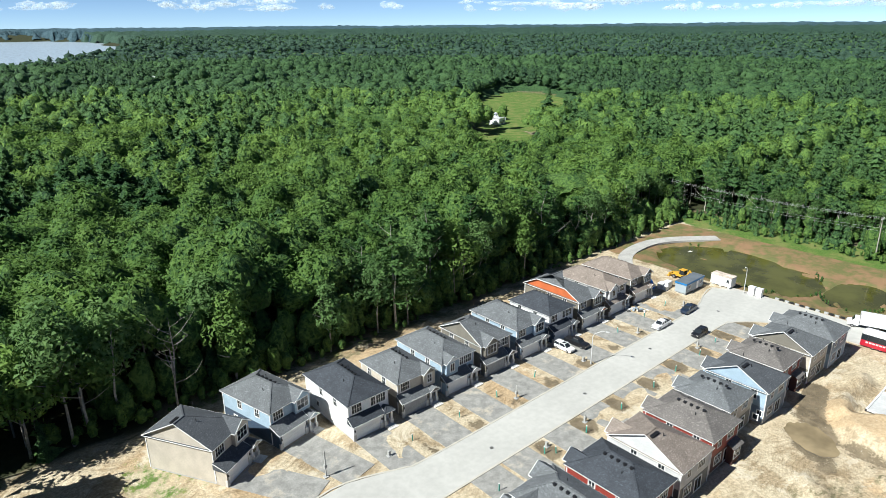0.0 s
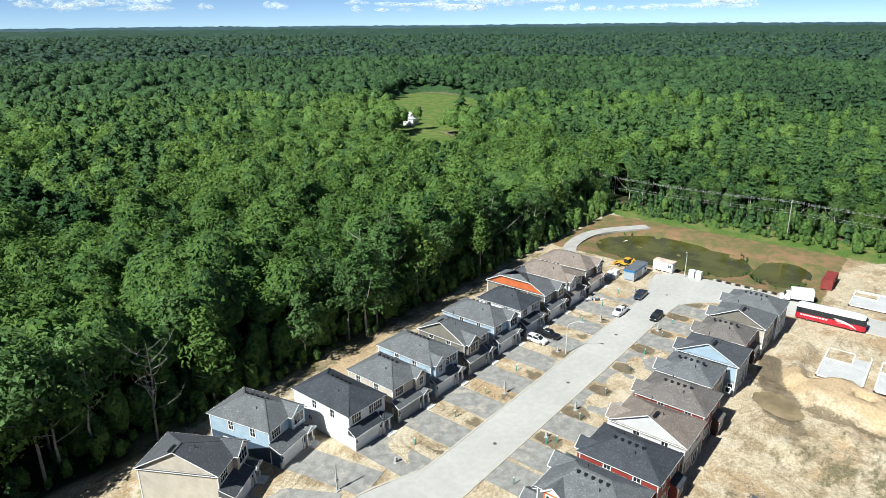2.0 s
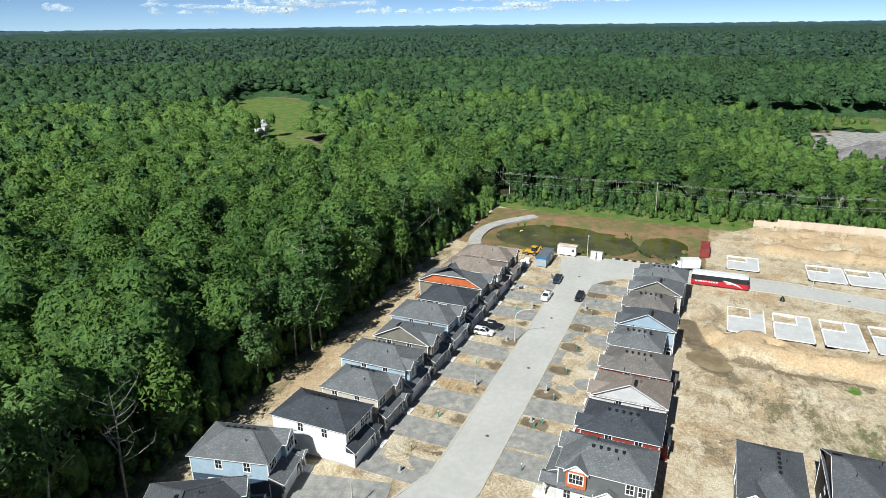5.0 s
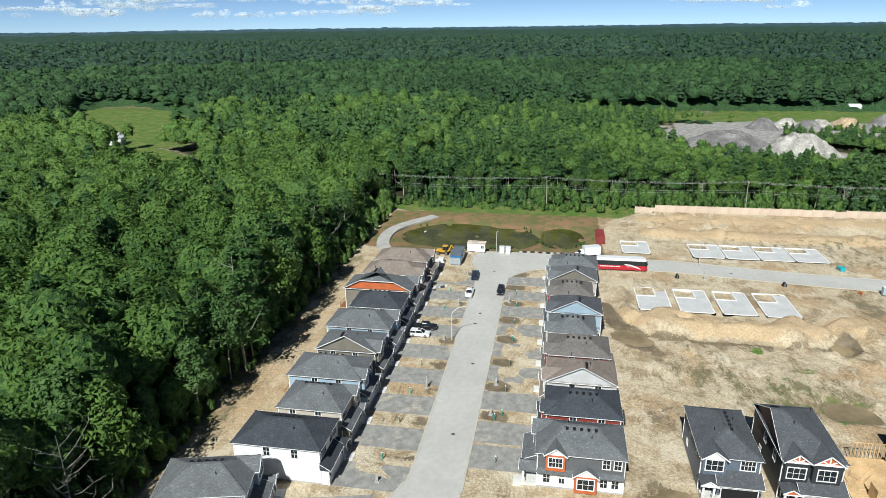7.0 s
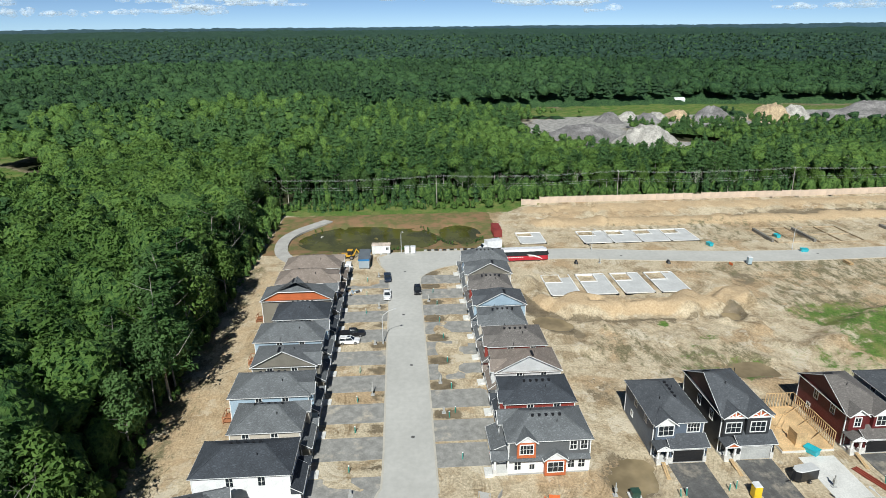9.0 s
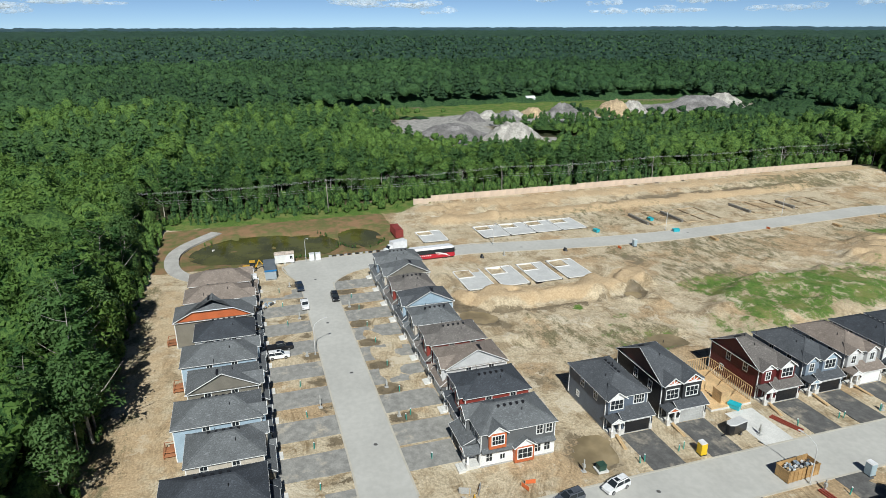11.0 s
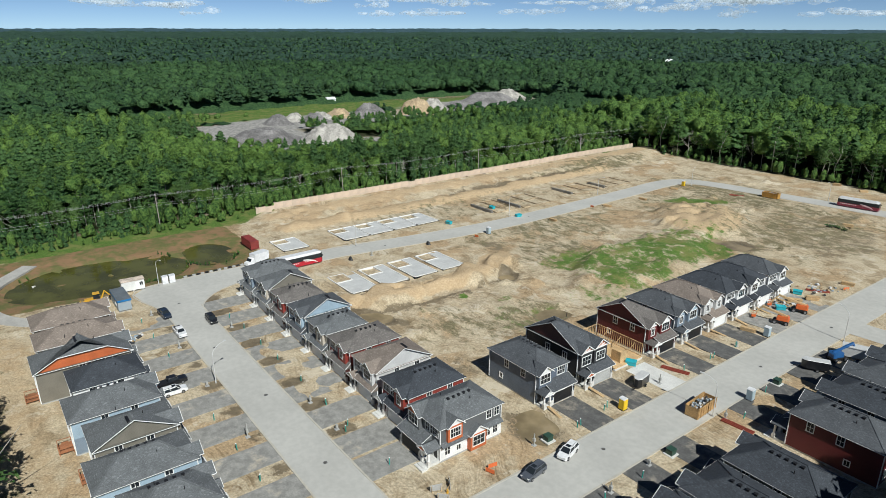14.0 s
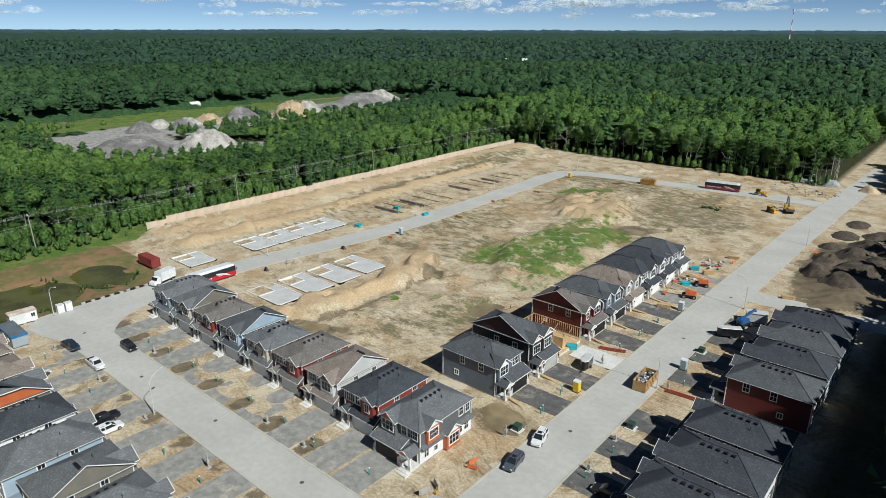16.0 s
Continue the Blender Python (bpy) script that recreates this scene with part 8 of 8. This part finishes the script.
forest("far_forest", bx, by, MIXED, (CROWN_HAZED, LEAF_HAZED), (PINE_HAZED, LEAF_HAZED), 20, 1.45, 3, 7, 4, 4, (6.6, 8.6), 0.42, 1.0, 0.22)
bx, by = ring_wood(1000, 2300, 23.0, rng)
forest("distant_crowns", bx, by, "distant green forest", (CANOPY_HAZED, LEAF_HAZED), (CANOPY_HAZED, LEAF_HAZED), 5, 3.5, 2, 6, 3, 4, (11.0, 15.5), 0.4, 1.0, 0.15)
# shrubs behind the pond, along the pole line and at the forest edge
sx, sy = scatter(203, 216, -200, 104, 2.2, rng)
k = (rng.random(len(sx)) < 0.75) & ((sy > 24) | (sx > 207.5))
ex_, ey_ = scatter(20, 205, 105.5, 110, 2.4, rng)
ux, uy = np.concatenate([sx[k], ex_]), np.concatenate([sy[k], ey_])
hx, hy = scatter(211, 230, -200, 104, 3.4, rng)
ox, oy = scatter(20, 205, 109.5, 119, 3.6, rng)
hx, hy = np.concatenate([hx, ox]), np.concatenate([hy, oy])
forest("understory", hx, hy, "dense green undergrowth below the pole line", LEAVES, NEEDLES, 60, 0.9, 4, 8, 4, 5, low=0.02, grow=0.56, pines=0.2, spread=(0.5, 1.15))
vx, vy = scatter(10, 205, 107, 112, 3.4, rng)
qx, qy = scatter(48, 212, -206, -201, 3.6, rng)
vx, vy = np.concatenate([vx, qx]), np.concatenate([vy, qy])
forest("undergrowth", vx, vy, "green undergrowth at the foot of the forest", LEAVES, NEEDLES, 40, 1.3, 4, 8, 4, 5, low=0.02, grow=0.26, pines=0.05, spread=(0.4, 1.5))
forest("shrubs", ux, uy, "low green shrubs along the forest edge", LEAVES, NEEDLES, 26, 1.5, 3, 7, 3, 5, low=0.02, grow=0.17, pines=0.04, spread=(0.35, 1.5))
wx, wy = scatter(156, 196, 30, 100, 1.3, rng)
ring = (pond_mask(wx, wy, 1.2) > 0.5) & (pond_mask(wx, wy, -0.6) < 0.5) & ((fbm(wx, wy, 9, 171) > 0.64) | (np.hypot(wx - 168, wy - 50) < 5))
forest("reeds", wx[ring], wy[ring], "green reeds round the edge of the pond", LEAVES, NEEDLES, 16, 2.2, 3, 7, 3, 5, low=0.02, grow=0.06, pines=0.04)


def canopy(x, y, cell, deep):
    """Height of the far forest's closed canopy: a dome to each crown."""
    best = np.full(x.shape, 1e9)
    tint = np.zeros(x.shape)
    top = np.zeros(x.shape)
    ix, iy = np.floor(x / cell), np.floor(y / cell)
    for i in (-1, 0, 1):
        for j in (-1, 0, 1):
            cx, cy = (ix + i + hash2(ix + i, iy + j, 1)) * cell, (iy + j + hash2(ix + i, iy + j, 2)) * cell
            dd = np.hypot(x - cx, y - cy)
            t = dd < best
            best = np.where(t, dd, best)
            tint = np.where(t, hash2(ix + i, iy + j, 3), tint)
            top = np.where(t, hash2(ix + i, iy + j, 4), top)
    dome = np.sqrt(np.clip(1 - (best / (cell * 0.78)) ** 2, 0, 1))
    return 4 + deep * dome * (0.7 + 0.6 * top) + deep * 0.55 * top + 7 * (fbm(x, y, 90, 131) - 0.4), tint


def far_canopy(name, r0, r1, step, grow, turn, cell, deep, material):
    ang = np.radians(np.arange(-8, 188.01, turn))
    rad = [r0]
    while rad[-1] < r1:
        rad.append(rad[-1] * (1 + grow) + step)
    rad = np.array(rad)
    AA, RR = np.meshgrid(ang, rad, indexing="ij")
    JA = AA + (hash2(RR, AA * 977, 9) - 0.5) * radians(turn) * 0.7
    JR = RR + (hash2(RR * 1.7, AA * 531, 8) - 0.5) * (step + grow * RR) * 0.7
    CX, CY = -15 + JR * np.sin(JA), 60 + JR * np.cos(JA)
    hc, tint = canopy(CX, CY, cell, deep)
    wmask = wood_mask(CX, CY)
    rim = np.minimum.reduce([wood_mask(CX + q, CY + w) for q, w in ((14, 0), (-14, 0), (0, 14), (0, -14))]) if r0 < 600 else wmask
    hc = hc * (0.45 + 0.55 * (rim > 0.5))
    hc = hc * (0.35 + 0.65 * smooth01((RR - r0) / (r0 * 0.12)))
    CZ = ground_z(CX, CY) + np.where(wmask > 0.5, hc, -0.6)
    fc = quads(len(ang), len(rad))
    inside = (wmask > 0.5).ravel()
    fc = fc[inside[fc].sum(1) >= 1]
    me = fast_mesh(name, np.stack([CX, CY, CZ], -1).reshape(-1, 3), fc[:, ::-1], material, True)
    attr(me, "tint", np.clip(tint * 0.8 + 0.5 * (fbm(CX, CY, 150, 133) - 0.5), 0, 1))
    tagged(new(name, me), "unbroken green forest reaching to the horizon", "trees", kind="stuff")


# the closed lower storey between the crowns of the nearer forest
LX, LY = np.meshgrid(np.arange(-25.0, 540.0, 3.0), np.arange(-480.0, 540.0, 3.0), indexing="ij")
LX = LX + (hash2(LX, LY, 5) - 0.5) * 2.2
LY = LY + (hash2(LX, LY, 6) - 0.5) * 2.2
deepwood = np.minimum.reduce([wood_mask(LX + q, LY + w) for q, w in ((11, 0), (-11, 0), (0, 11), (0, -13), (8, 8), (-8, -8), (8, -8), (-8, 8))]) > 0.55
deepwood &= np.hypot(LX + 15, LY - 60) < 480
lh, lt = canopy(LX, LY, 6.5, 3.2)
low_part = (LX > 200) & (LY > -255) & (LY < 110)
lh = (lh + 4.6) * np.where(low_part, 0.6, 1.0)
lh = np.where((LX > 280) & (LX < 450) & (LY > -350) & (LY < -12), lh * 0.3, lh)
fc = quads(*LX.shape)
fc = fc[deepwood.ravel()[fc].all(1)]
lm = fast_mesh("lower_canopy", np.stack([LX, LY, ground_z(LX, LY) + lh], -1).reshape(-1, 3), fc, CROWN_SHADED, True)
attr(lm, "tint", np.clip(lt, 0, 1))
tagged(new("lower_canopy", lm), "closed lower storey of the green forest", "trees", kind="stuff")

far_canopy("lower_far_canopy", 460.0, 1020.0, 9.0, 0.0, 0.7, 9.5, 3.0, CROWN_HAZED)
far_canopy("lower_distant_canopy", 980.0, 2350.0, 20.0, 0.0, 0.9, 17.0, 3.0, CANOPY_HAZED)
far_canopy("distant_forest", 2150.0, 3400.0, 1.0, 0.008, 0.3, 26.0, 9.0, CANOPY_HAZED)
far_canopy("distant_ridge", 3150.0, 4850.0, 1.0, 0.01, 0.3, 36.0, 9.0, RIDGE_HAZED)


# ---- clouds low over the horizon ----
CLOUD, nt, ns, ln, p = nodes_of("glowing_cloud")
p.inputs["Base Color"].default_value = (0.4, 0.42, 0.45, 1)
# added glow stands in for sunlight and lifts the clouds' dark undersides
p.inputs["Emission Color"].default_value, p.inputs["Emission Strength"].default_value = (0.72, 0.83, 0.92, 1), 0.46
p.inputs["Roughness"].default_value = 1.0
co = ns.new("ShaderNodeNewGeometry").outputs["Position"]
ln.new(mathn(nt, "MULTIPLY", ramp(nt, noise_tex(nt, co, 0.03, 5, 0.65), 0.36, 0.74), 0.62), p.inputs["Alpha"])
rc = np.random.default_rng(23)
ico = bmesh.new()
bmesh.ops.create_icosphere(ico, subdivisions=1, radius=1)
IV, IF = np.array([v.co[:] for v in ico.verts]), np.array([[v.index for v in f.verts] for f in ico.faces])
ico.free()
CV, CF, n = [], [], 0
for k in range(150):
    a, el = math.radians(rc.uniform(0, 180)), math.radians(rc.uniform(0.9, 2.8))
    r = 4780
    cx, cy, cz = r * math.sin(a), 40 + r * math.cos(a), 64 + r * math.tan(el)
    wide = rc.uniform(60, 260)
    for q in range(int(rc.integers(4, 9))):
        o = rc.normal(0, wide * 0.55)
        s = rc.uniform(0.2, 0.5) * wide
        h = rc.uniform(7, 26)
        v = IV * [s, s, h] * (1 + 0.25 * rc.normal(0, 0.4, (len(IV), 1)))
        CV.append(v + [cx + o * math.cos(a), cy - o * math.sin(a), cz + rc.uniform(0, h)])
        CF.append(IF + n)
        n += len(IV)
tagged(new("backdrop", fast_mesh("backdrop", np.concatenate(CV), np.concatenate(CF), CLOUD, True)), "small white clouds low over the horizon", "clouds", kind="structure")
